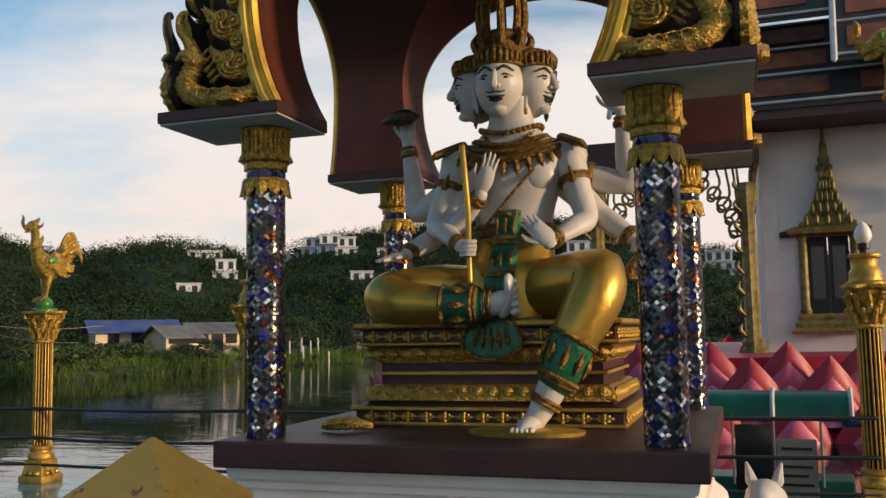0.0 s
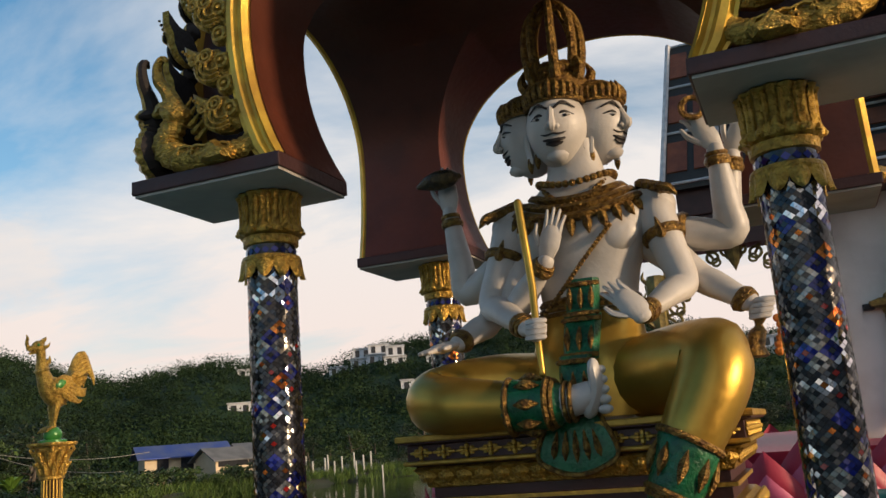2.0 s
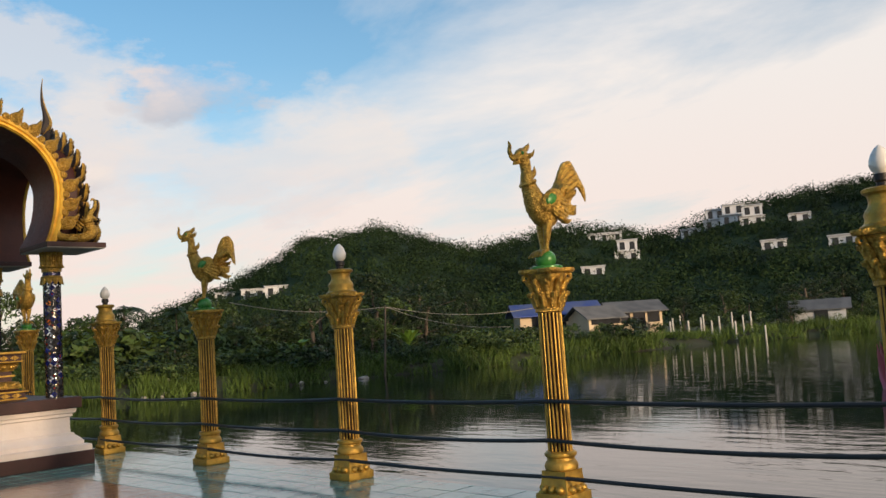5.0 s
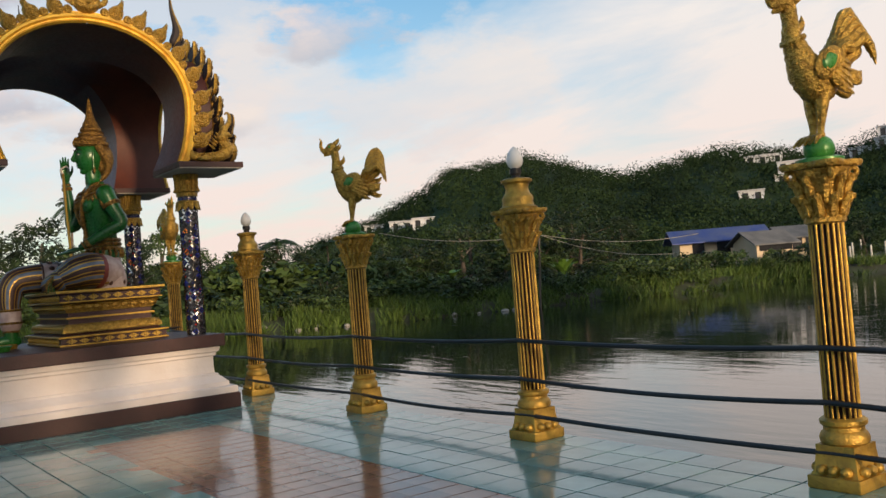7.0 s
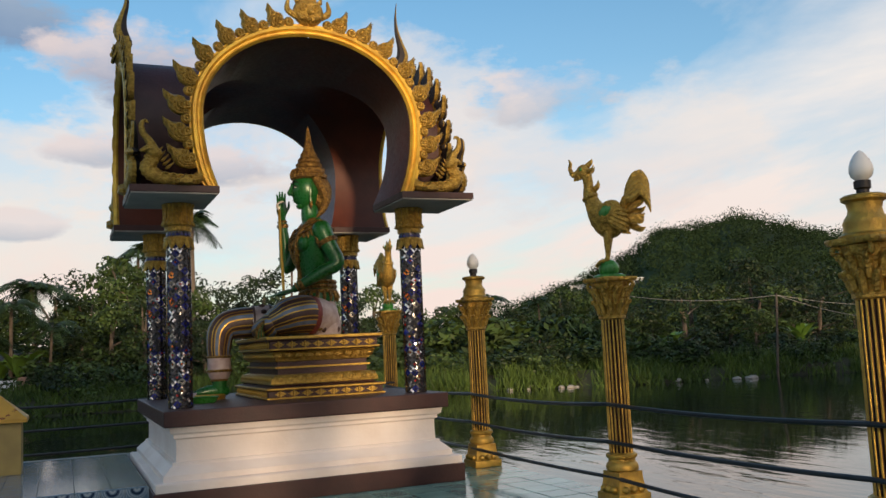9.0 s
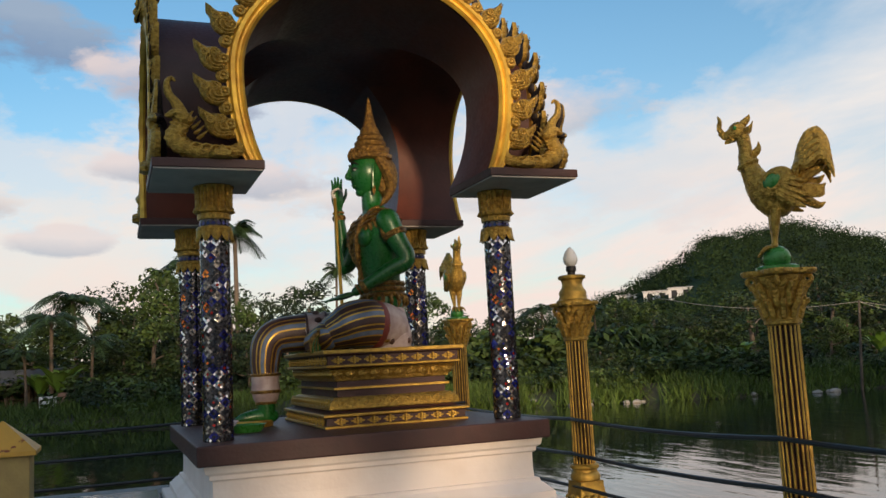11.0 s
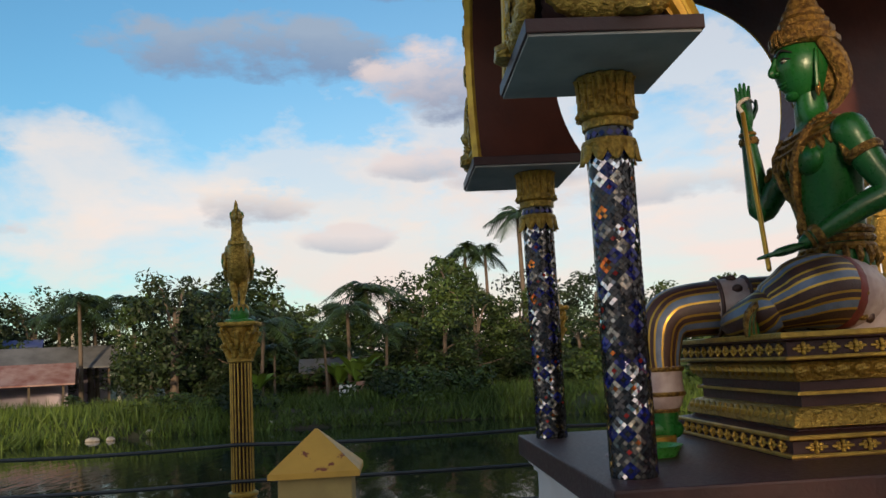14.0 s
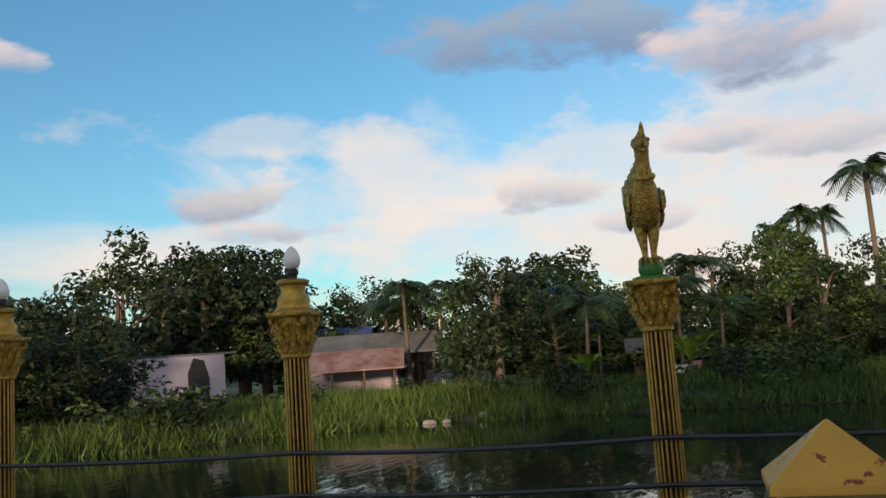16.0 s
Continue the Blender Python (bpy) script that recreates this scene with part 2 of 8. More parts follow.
def rings(bm, loops, mi=0, closed=True, cap=(True, True), smooth=True):
    """Skins loops of equal length."""
    vs = [[bm.verts.new(p) for p in lp] for lp in loops]
    n = len(vs[0])
    for a, b in zip(vs, vs[1:]):
        for i in range(n if closed else n - 1):
            j = (i + 1) % n
            f = bm.faces.new((a[i], a[j], b[j], b[i]))
            f.material_index, f.smooth = (mi[i % len(mi)] if isinstance(mi, (list, tuple)) else mi), smooth
    for on, lp, flip in ((cap[0], vs[0], True), (cap[1], vs[-1], False)):
        if on and n > 2:
            f = bm.faces.new(lp[::-1] if flip else lp)
            f.material_index = mi[0] if isinstance(mi, (list, tuple)) else mi
    return vs


def lathe(bm, profile, seg=24, at=(0, 0, 0), mi=0, flute=None, cap=(True, True)):
    """profile: (radius, height) rows; flute(angle, row) scales the radius."""
    loops = []
    for k, (r, z) in enumerate(profile):
        lp = []
        for i in range(seg):
            a = 2 * math.pi * i / seg
            q = r * (flute(a, k) if flute else 1)
            lp.append((at[0] + q * math.cos(a), at[1] + q * math.sin(a), at[2] + z))
        loops.append(lp)
    rings(bm, loops, mi, True, cap)


def rects(bm, rows, mi=0, at=(0, 0), cap=(True, True)):
    """rows: (half x, half y, z): a stack of rectangles."""
    loops = [[(at[0] - a, at[1] - b, z), (at[0] + a, at[1] - b, z), (at[0] + a, at[1] + b, z), (at[0] - a, at[1] + b, z)] for a, b, z in rows]
    rings(bm, loops, mi, True, cap, False)


def block(bm, lo, hi, mi=0, bevel=0.0):
    vs = [bm.verts.new((x, y, z)) for z in (lo[2], hi[2]) for y in (lo[1], hi[1]) for x in (lo[0], hi[0])]
    fs = [(0, 2, 3, 1), (4, 5, 7, 6), (0, 1, 5, 4), (2, 6, 7, 3), (0, 4, 6, 2), (1, 3, 7, 5)]
    made = [bm.faces.new([vs[i] for i in f]) for f in fs]
    for f in made:
        f.material_index = mi
    if bevel:
        bmesh.ops.bevel(bm, geom=list({e for f in made for e in f.edges}), offset=bevel, segments=2, affect="EDGES", profile=0.6)


def smooth_path(pts, n=6):
    """Catmull-Rom through rows of any width."""
    p = [np.array(q, float) for q in pts]
    p = [2 * p[0] - p[1]] + p + [2 * p[-1] - p[-2]]
    out = []
    for i in range(1, len(p) - 2):
        for k in range(n):
            t = k / n
            out.append(0.5 * (2 * p[i] + (p[i + 1] - p[i - 1]) * t + (2 * p[i - 1] - 5 * p[i] + 4 * p[i + 1] - p[i + 2]) * t * t + (3 * p[i] - p[i - 1] - 3 * p[i + 1] + p[i + 2]) * t ** 3))
    out.append(p[-2])
    return out


def tube(bm, rows, seg=12, mi=0, n=5, flat=1.0, side=None, wave=None):
    """A smooth limb through rows (x, y, z, radius). flat squeezes it across side; wave(k, angle) scales the radius."""
    path = smooth_path(rows, n)
    loops, ref = [], Vector(side) if side else None
    for k, q in enumerate(path):
        c = Vector(q[:3])
        d = Vector(path[min(k + 1, len(path) - 1)][:3]) - Vector(path[max(k - 1, 0)][:3])
        d.normalize()
        if ref is None:
            ref = d.orthogonal()
        u = (ref - d * ref.dot(d)).normalized()
        v = d.cross(u)
        if not side:
            ref = u
        r = max(q[3], 0.0015)
        loops.append([c + (u * math.cos(a) * flat + v * math.sin(a)) * r * (wave(k, a) if wave else 1) for a in (2 * math.pi * i / seg for i in range(seg))])
    # rounded ends
    for end, step in ((0, 1), (-1, -1)):
        c = sum((Vector(x) for x in loops[end]), Vector()) / seg
        d = c - sum((Vector(x) for x in loops[end + step]), Vector()) / seg
        r = path[end][3]
        if r > 0.004:
            d = d.normalized() * r
            extra = [[c + d * math.sin(b) + (Vector(x) - c) * math.cos(b) for x in loops[end]] for b in (0.6, 1.1, 1.45)]
            loops = extra[::-1] + loops if end == 0 else loops + extra
    rings(bm, loops, mi)


def ball(bm, c, r, mi=0, turn=(0, 0, 0), u=16, v=10, shape=None):
    """An ellipsoid; shape(x, y, z) may move its unit points."""
    r = (r, r, r) if isinstance(r, (int, float)) else r
    e = Euler([radians(a) for a in turn]).to_matrix()
    loops = []
    for j in range(v + 1):
        b = math.pi * (j / v - 0.5)
        b = max(min(b, 1.54), -1.54)
        lp = []
        for i in range(u):
            a = 2 * math.pi * i / u
            p = (math.cos(a) * math.cos(b), math.sin(a) * math.cos(b), math.sin(b))
            p = shape(*p) if shape else p
            lp.append(Vector(c) + e @ Vector((p[0] * r[0], p[1] * r[1], p[2] * r[2])))
        loops.append(lp)
    rings(bm, loops, mi)


def hoop(bm, c, axis, r, thick, mi=0, seg=20, flat=1.0, studs=0, squash=1.0):
    """A ring round an axis, flattened along it by flat, with studs."""
    ax = Vector(axis).normalized()
    u = ax.orthogonal().normalized()
    v = ax.cross(u)
    loops = []
    for i in range(seg + 1):
        a = 2 * math.pi * i / seg
        d = u * math.cos(a) + v * math.sin(a)
        k = 1 + (0.12 if studs and i % 2 else 0)
        loops.append([Vector(c) + d * (r + thick * math.cos(b) * k) + ax * thick * flat * math.sin(b) for b in (math.pi * j / 3 for j in range(6))])
    rings(bm, loops, mi, True, (False, False))


def outline(bm, pts, depth, mi=0, at=(0, 0, 0), bulge=0.4):
    """A flat ornament from an outline in x, z, cushioned towards -y, of that depth."""
    c = (sum(p[0] for p in pts) / len(pts), sum(p[1] for p in pts) / len(pts))
    back = [bm.verts.new((at[0] + x, at[1] + depth * 0.5, at[2] + z)) for x, z in pts]
    rim = [bm.verts.new((at[0] + x, at[1] - depth * 0.2, at[2] + z)) for x, z in pts]
    inn = [bm.verts.new((at[0] + c[0] + (x - c[0]) * 0.66, at[1] - depth * (0.5 + bulge), at[2] + c[1] + (z - c[1]) * 0.72)) for x, z in pts]
    n = len(pts)
    for a, b in ((back, rim), (rim, inn)):
        for i in range(n):
            j = (i + 1) % n
            f = bm.faces.new((a[i], a[j], b[j], b[i]))
            f.material_index, f.smooth = mi, True
    mid = bm.verts.new((at[0] + c[0], at[1] - depth * (0.55 + bulge), at[2] + c[1]))
    for i in range(n):
        f = bm.faces.new((inn[i], inn[(i + 1) % n], mid))
        f.material_index = mi
    bm.faces.new(back[::-1]).material_index = mi


def mesh_of(name, verts, faces, materials, picks=None, smooth=False):
    """A mesh object from arrays of points and faces."""
    me = bpy.data.meshes.new(name)
    me.from_pydata([tuple(v) for v in verts], [], [tuple(f) for f in faces])
    for m in materials:
        me.materials.append(m)
    if picks is not None:
        me.polygons.foreach_set("material_index", np.asarray(picks, dtype=np.int32))
    if smooth:
        me.polygons.foreach_set("use_smooth", np.ones(len(me.polygons), dtype=bool))
    me.update()
    return new(name, me)


# ---- land, water, deck ----
GRASS = mat("grass_blades", (0.085, 0.135, 0.022), 0.6, 0, (0.045, 0.080, 0.014), 0.3, 0, 10, 0.45, 0.3)
SOIL = mat("bank_soil_and_weeds", (0.03, 0.045, 0.013), 0.9, 0, (0.035, 0.028, 0.016), 0.5, 0.5, 3)
LEAF_A = mat("broad_leaves", (0.023, 0.045, 0.012), 0.6, 0, (0.012, 0.024, 0.007), 0.4, 0, 10, 0.5, 0.35)
LEAF_B = mat("yellow_green_leaves", (0.050, 0.086, 0.016), 0.6, 0, (0.026, 0.048, 0.010), 0.4, 0, 10, 0.45, 0.35)
LEAF_PALM = mat("palm_fronds", (0.034, 0.062, 0.015), 0.45, 0, (0.02, 0.038, 0.01), 0.5, 0, 10, 0.35, 0.4)
LEAF_BANANA = mat("banana_leaves", (0.13, 0.24, 0.035), 0.4, 0, (0.08, 0.16, 0.025), 0.6, 0, 10, 0.3, 0.4)
BARK = mat("grey_bark", (0.13, 0.10, 0.075), 0.85, 0, (0.07, 0.055, 0.04), 3, 0.6, 20)
HILLWOOD = mat("hill_woods", (0.027, 0.050, 0.018), 0.8, 0, (0.013, 0.026, 0.012), 0.06, 0, 10, 0.28, 0.1)

WATER_Z = -0.38
C0 = Vector((-8.0, 5.0))
# bearing from C0 (degrees left of +y) and the far bank's distance, metres
BANK = [(-180, 26), (-120, 30), (-60, 60), (-30, 60), (0, 58), (12, 56), (24, 47), (36, 35), (54, 29), (76, 29), (90, 30), (110, 31), (140, 28), (180, 26)]
# bearing and the height of the hill's skyline in degrees
RIDGE = [(-180, 0), (-60, 0.5), (-20, 2.5), (-2, 4.4), (2, 4.9), (6, 6.2), (10, 7.0), (15, 7.2), (20.5, 6.6), (25, 6.1), (29, 4.9), (31, 5.3), (35.5, 5.9), (41.5, 4.9), (43.5, 5.4), (48, 6.8), (50, 6.3), (52.6, 6.3), (55, 4.7), (58.5, 3.3), (64, 1.2), (80, 0.3), (180, 0)]


def table(rows, a):
    return float(np.interp(a, [r[0] for r in rows], [r[1] for r in rows]))


def bearing(x, y):
    return math.degrees(math.atan2(-(x - C0.x), y - C0.y))


def ground_z(x, y):
    a, r = bearing(x, y), math.hypot(x - C0.x, y - C0.y)
    d = r - table(BANK, a) - 1.2 * noise.noise((x * 0.12, y * 0.12, 0)) - 0.5 * noise.noise((x * 0.5, y * 0.5, 3))
    if d < 0:
        return max(-1.6, WATER_Z + d * 0.5)
    z = WATER_Z + min(d * 0.28, 0.55) + 0.12 * noise.noise((x * 0.3, y * 0.3, 7))
    k = (r - 110) / 150
    if k > 0:
        top = 260 * math.tan(radians(table(RIDGE, a)))
        s = min(k, 1)
        z += top * (s * s * (3 - 2 * s)) * (1.0 + 0.10 * noise.noise((x * 0.02, y * 0.02, 1)) * (1 - s))
        if k > 1:
            z -= min((k - 1) * 40, top * 0.8)
    return z


def build_ground():
    radii = [0.5, 12, 20, 24, 26, 27, 28, 29, 30, 31, 32, 33.5, 35, 37, 40, 44, 48, 52, 55, 57, 59, 61, 64, 68, 74, 82, 92, 104, 116, 130, 145, 160, 175, 190, 205, 220, 235, 248, 260, 275, 300, 350, 600, 1200, 2500, 4500]
    angles = [i * 2.0 for i in range(-90, -20)] + [i * 0.8 for i in range(-50, 163)] + [i * 2.0 for i in range(66, 90)]
    verts, faces = [], []
    for r in radii:
        for a in angles:
            x, y = C0.x - r * math.sin(radians(a)), C0.y + r * math.cos(radians(a))
            verts.append((x, y, ground_z(x, y)))
    n = len(angles)
    for i in range(len(radii) - 1):
        for j in range(n):
            k = (j + 1) % n
            faces.append((i * n + j, i * n + k, (i + 1) * n + k, (i + 1) * n + j))
    ob = mesh_of("ground", verts, faces, [SOIL, HILLWOOD], [1 if radii[f[0] // n] > 100 else 0 for f in faces], True)
    return tagged(ob, "grassy lake bank and dark wooded hills behind it", "ground", kind="structure")


build_ground()


def water_material():
    m = bpy.data.materials.new("lake_water")
    m.use_nodes = True
    nt = m.node_tree
    p = nt.nodes["Principled BSDF"]
    p.inputs["Base Color"].default_value = (0.010, 0.016, 0.010, 1)
    p.inputs["Roughness"].default_value = 0.04
    p.inputs["IOR"].default_value = 1.5
    co = nt.nodes.new("ShaderNodeTexCoord")
    mp = nt.nodes.new("ShaderNodeMapping")
    mp.inputs["Rotation"].default_value = (0, 0, radians(35))
    mp.inputs["Scale"].default_value = (0.6, 2.2, 1)
    nt.links.new(co.outputs["Object"], mp.inputs[0])
    fine = nt.nodes.new("ShaderNodeTexNoise")
    fine.inputs["Scale"].default_value, fine.inputs["Detail"].default_value = 1.6, 3.0
    nt.links.new(mp.outputs[0], fine.inputs["Vector"])
    broad = nt.nodes.new("ShaderNodeTexNoise")
    broad.inputs["Scale"].default_value, broad.inputs["Detail"].default_value = 0.09, 2.0
    nt.links.new(co.outputs["Object"], broad.inputs["Vector"])
    rp = nt.nodes.new("ShaderNodeMapRange")
    rp.inputs[1].default_value, rp.inputs[2].default_value, rp.inputs[3].default_value, rp.inputs[4].default_value = 0.42, 0.62, 0.03, 0.12
    nt.links.new(broad.outputs["Fac"], rp.inputs[0])
    b = nt.nodes.new("ShaderNodeBump")
    b.inputs["Distance"].default_value = 0.12
    nt.links.new(rp.outputs[0], b.inputs["Strength"])
    nt.links.new(fine.outputs["Fac"], b.inputs["Height"])
    nt.links.new(b.outputs[0], p.inputs["Normal"])
    return m


bm = bmesh.new()
lathe(bm, [(0.01, 0), (40, 0), (90, 0)], 48, (C0.x, C0.y, WATER_Z), cap=(False, False))
tagged(part("water", bm, water_material()), "dark still lake with light ripples", "water", kind="structure")

# the deck over the water: a slab, with tiles on it further down
DX0, DX1, DY0, DY1 = -19.0, 1.6, -9.0, 8.26
bm = bmesh.new()
block(bm, (DX0, DY0, -1.5), (DX1, DY1, -0.012))
deck = tagged(part("floor", bm, GROUT, smooth=False), "wet tiled terrace over the lake, teal with a terracotta band", "floor", kind="structure")

# an unseen wall added on the east keeps low sun off the green shrine
bm = bmesh.new()
block(bm, (12.0, -9.0, -0.5), (12.4, 2.8, 9.5))
tagged(part("sun_block_wall_east", bm, CREAM, smooth=False), "unseen plain cream wall added to block the low sun", "wall", kind="structure")

# the shore on the south side, behind the walk
bm = bmesh.new()
block(bm, (-19.0, -24, -1.5), (30, -9.0, -0.02))
tagged(part("pavement", bm, GROUT, smooth=False), "plain concrete yard behind the terrace", "pavement", kind="structure")


# ---- the shrine pavilions ----
SLAB_T = 0.075
BASE_A, BASE_B = 0.93, 0.85           # tops of the two platforms


def arch(w0, w1, high, n=26):
    """Half of a horseshoe arch from its foot to its crown, as (half width, height)."""
    hc, rows = 0.66, []
    for i in range(9):
        h = hc * i / 8
        rows.append((w1 - (w1 - w0) * ((hc - h) / hc) ** 2.2, h))
    for i in range(1, n):
        a = math.pi / 2 * i / (n - 1)
        rows.append((w1 * math.cos(a), hc + (high - hc) * math.sin(a)))
    return rows


def vault(bm, FACE_X, FACE_Y, ARCH_X, ARCH_Y, z0):
    """Two crossing barrels, with their groins, as an inner and an outer skin of thickness t."""
    t, high = 0.07, ARCH_X[-1][1]
    inner = [(a[0], b[0], a[1]) for a, b in zip(ARCH_X, ARCH_Y)]
    outer = [(a + t, b + t, h * (high + t) / high) for a, b, h in inner]
    for sx in (1, -1):
        for sy in (1, -1):
            for rows, mi, flip in ((inner, 0, False), (outer, 1, True)):
                for along in (0, 1):
                    a = [bm.verts.new((sx * (w if along else w), sy * (FACE_Y if not along else d), z0 + h)) if not along else bm.verts.new((sx * FACE_X, sy * d, z0 + h)) for w, d, h in rows]
                    b = [bm.verts.new((sx * w, sy * d, z0 + h)) for w, d, h in rows]
                    for i in range(len(rows) - 1):
                        f = bm.faces.new((a[i], a[i + 1], b[i + 1], b[i]))
                        f.material_index, f.smooth = mi, True
            # the faces of the shell's edges on the gables
            for along in (0, 1):
                p = []
                for rows in (inner, outer):
                    p.append([bm.verts.new((sx * FACE_X, sy * d, z0 + h) if along else (sx * w, sy * FACE_Y, z0 + h)) for w, d, h in rows])
                for i in range(len(inner) - 1):
                    f = bm.faces.new((p[0][i], p[0][i + 1], p[1][i + 1], p[1][i]))
                    f.material_index = 1
    bmesh.ops.remove_doubles(bm, verts=bm.verts, dist=0.0005)
    bmesh.ops.recalc_face_normals(bm, faces=bm.faces)


FLAME = [(-0.085, -0.02), (-0.02, -0.005), (0.05, 0.045), (0.088, 0.105), (0.098, 0.175), (0.084, 0.235), (0.100, 0.295), (0.078, 0.375), (0.046, 0.315), (0.012, 0.272), (-0.04, 0.245), (-0.085, 0.205), (-0.10, 0.11)]


def flame_mesh():
    """A pointed leaf with rows of carved scrolls and beads."""
    bm = bmesh.new()
    outline(bm, FLAME, 0.05, 0, bulge=0.25)
    for cx, cz, r in ((-0.02, 0.185, 0.040), (0.045, 0.215, 0.030)):
        for rr, th in ((r, 0.010), (r * 0.5, 0.010)):
            hoop(bm, (cx, -0.045, cz), (0, 1, 0), rr, th, 0, 8)
    for r in (0.045, 0.075, 0.10):
        arc = [(-0.045 + r * math.sin(q) * 1.15, -0.045 + 0.14 * max(r - 0.07, 0), 0.115 - r * math.cos(q), 0.0125) for q in (0.1 + 0.36 * k for k in range(7))]
        tube(bm, arc, 5, 0, 1)
    for k in range(4):
        ball(bm, (0.062 + 0.008 * k, -0.035, 0.25 + 0.026 * k), 0.014 - 0.002 * k, 0, u=6, v=4)
    return bm


def scroll_mesh():
    bm = bmesh.new()
    ball(bm, (0, 0, 0.045), (0.05, 0.03, 0.055), 0, u=10, v=6)
    hoop(bm, (0, -0.025, 0.045), (0, 1, 0), 0.030, 0.012, 0, 10)
    ball(bm, (0, -0.03, 0.045), 0.014, 0, u=6, v=4)
    return bm


def band_mesh(rows, width):
    """The yellow moulded band along the arch, from foot to foot."""
    full = [(-w, h) for w, h in rows] + [(w, h) for w, h in rows[-2::-1]]
    prof = [(0.012, 0.01), (0.0, -0.022), (0.018, -0.05), (0.036, -0.03), (0.05, -0.03), (0.068, -0.055), (0.095, -0.05), (0.11, -0.02), (0.125, -0.02), (0.125, 0.01)]
    loops = []
    for i, (u, h) in enumerate(full):
        a, b = full[max(i - 1, 0)], full[min(i + 1, len(full) - 1)]
        d = Vector((b[0] - a[0], b[1] - a[1])).normalized()
        nrm = Vector((-d.y, d.x))
        if i in (0, len(full) - 1):
            nrm = Vector((-1 if i == 0 else 1, 0))
        loops.append([(u + nrm.x * o * width, y, h + nrm.y * o * width) for o, y in prof])
    bm = bmesh.new()
    rings(bm, loops, 0)
    return bm


def naga_mesh(span):
    """The scaled serpent at the arch's foot: its body lies on the slab, and the crested head rises at the end. It runs towards +x."""
    bm = bmesh.new()
    body = [(0.0, 0, 0.30, 0.028), (0.03, 0, 0.16, 0.055), (0.11, -0.01, 0.085, 0.075), (span * 0.55, -0.01, 0.075, 0.085), (span * 0.82, -0.01, 0.12, 0.088), (span * 0.96, -0.01, 0.23, 0.075), (span * 0.90, -0.01, 0.34, 0.066), (span * 0.84, -0.01, 0.42, 0.062)]
    tube(bm, body, 10, 0, 5, 0.75, (0, 1, 0), lambda k, a: 1 + 0.07 * ((k % 2) - 0.5) * 2)
    head = [(span * 0.84, -0.01, 0.42, 0.07), (span * 0.93, -0.02, 0.48, 0.06), (span * 1.04, -0.02, 0.46, 0.03)]
    tube(bm, head, 8, 0, 4)
    tube(bm, [(span * 0.88, -0.01, 0.40, 0.04), (span * 1.0, -0.01, 0.385, 0.018)], 8, 0, 4)
    tube(bm, [(span * 0.86, -0.01, 0.47, 0.05), (span * 0.94, -0.01, 0.60, 0.038), (span * 1.04, -0.01, 0.70, 0.03), (span * 1.06, -0.01, 0.82, 0.022), (span * 1.0, -0.01, 0.87, 0.018), (span * 0.96, -0.01, 0.84, 0.01)], 8, 0, 4)
    for k in range(5):
        tube(bm, [(span * (0.80 - 0.04 * k), 0, 0.44 - 0.05 * k, 0.02), (span * (0.72 - 0.05 * k), 0, 0.52 - 0.05 * k, 0.006)], 6, 0, 2)
    for k in range(4):
        hoop(bm, (span * (0.3 + 0.13 * k), -0.065, 0.09 + 0.01 * k), (0, 1, 0), 0.04, 0.012, 0, 8)
    outline(bm, [(0, 0), (0.07, 0.01), (0.09, 0.06), (0.045, 0.085), (0, 0.15), (-0.045, 0.085), (-0.09, 0.06), (-0.07, 0.01)], 0.05, 0, (span * 0.35, -0.075, 0.0))
    return bm


def spire_mesh():
    """The slender horn on a gable's crown."""
    bm = bmesh.new()
    tube(bm, [(0, 0, 0, 0.07), (0, -0.05, 0.12, 0.075), (0, -0.03, 0.26, 0.045), (0, 0.01, 0.42, 0.028), (0, 0.02, 0.60, 0.014), (0, 0.0, 0.78, 0.004)], 8, 0, 4)
    return bm


def mask_mesh():
    bm = bmesh.new()
    ball(bm, (0, 0, 0.12), (0.15, 0.08, 0.14), 0)
    for s in (1, -1):
        hoop(bm, (s * 0.06, -0.07, 0.15), (0, 1, 0), 0.032, 0.013, 0, 12)
        ball(bm, (s * 0.06, -0.075, 0.15), 0.02, 0, u=8, v=6)
        tube(bm, [(s * 0.13, 0, 0.08, 0.03), (s * 0.2, 0, 0.14, 0.03), (s * 0.19, 0, 0.24, 0.012)], 8)
        tube(bm, [(s * 0.02, -0.08, 0.03, 0.02), (s * 0.08, -0.07, 0.05, 0.018), (s * 0.11, -0.05, 0.09, 0.01)], 8)
    ball(bm, (0, -0.085, 0.10), (0.03, 0.025, 0.03), 0, u=8, v=6)
    for k in range(-2, 3):
        tube(bm, [(k * 0.055, -0.02, 0.22, 0.026), (k * 0.065, -0.02, 0.33 - 0.03 * abs(k), 0.006)], 6, 0, 2)
    return bm


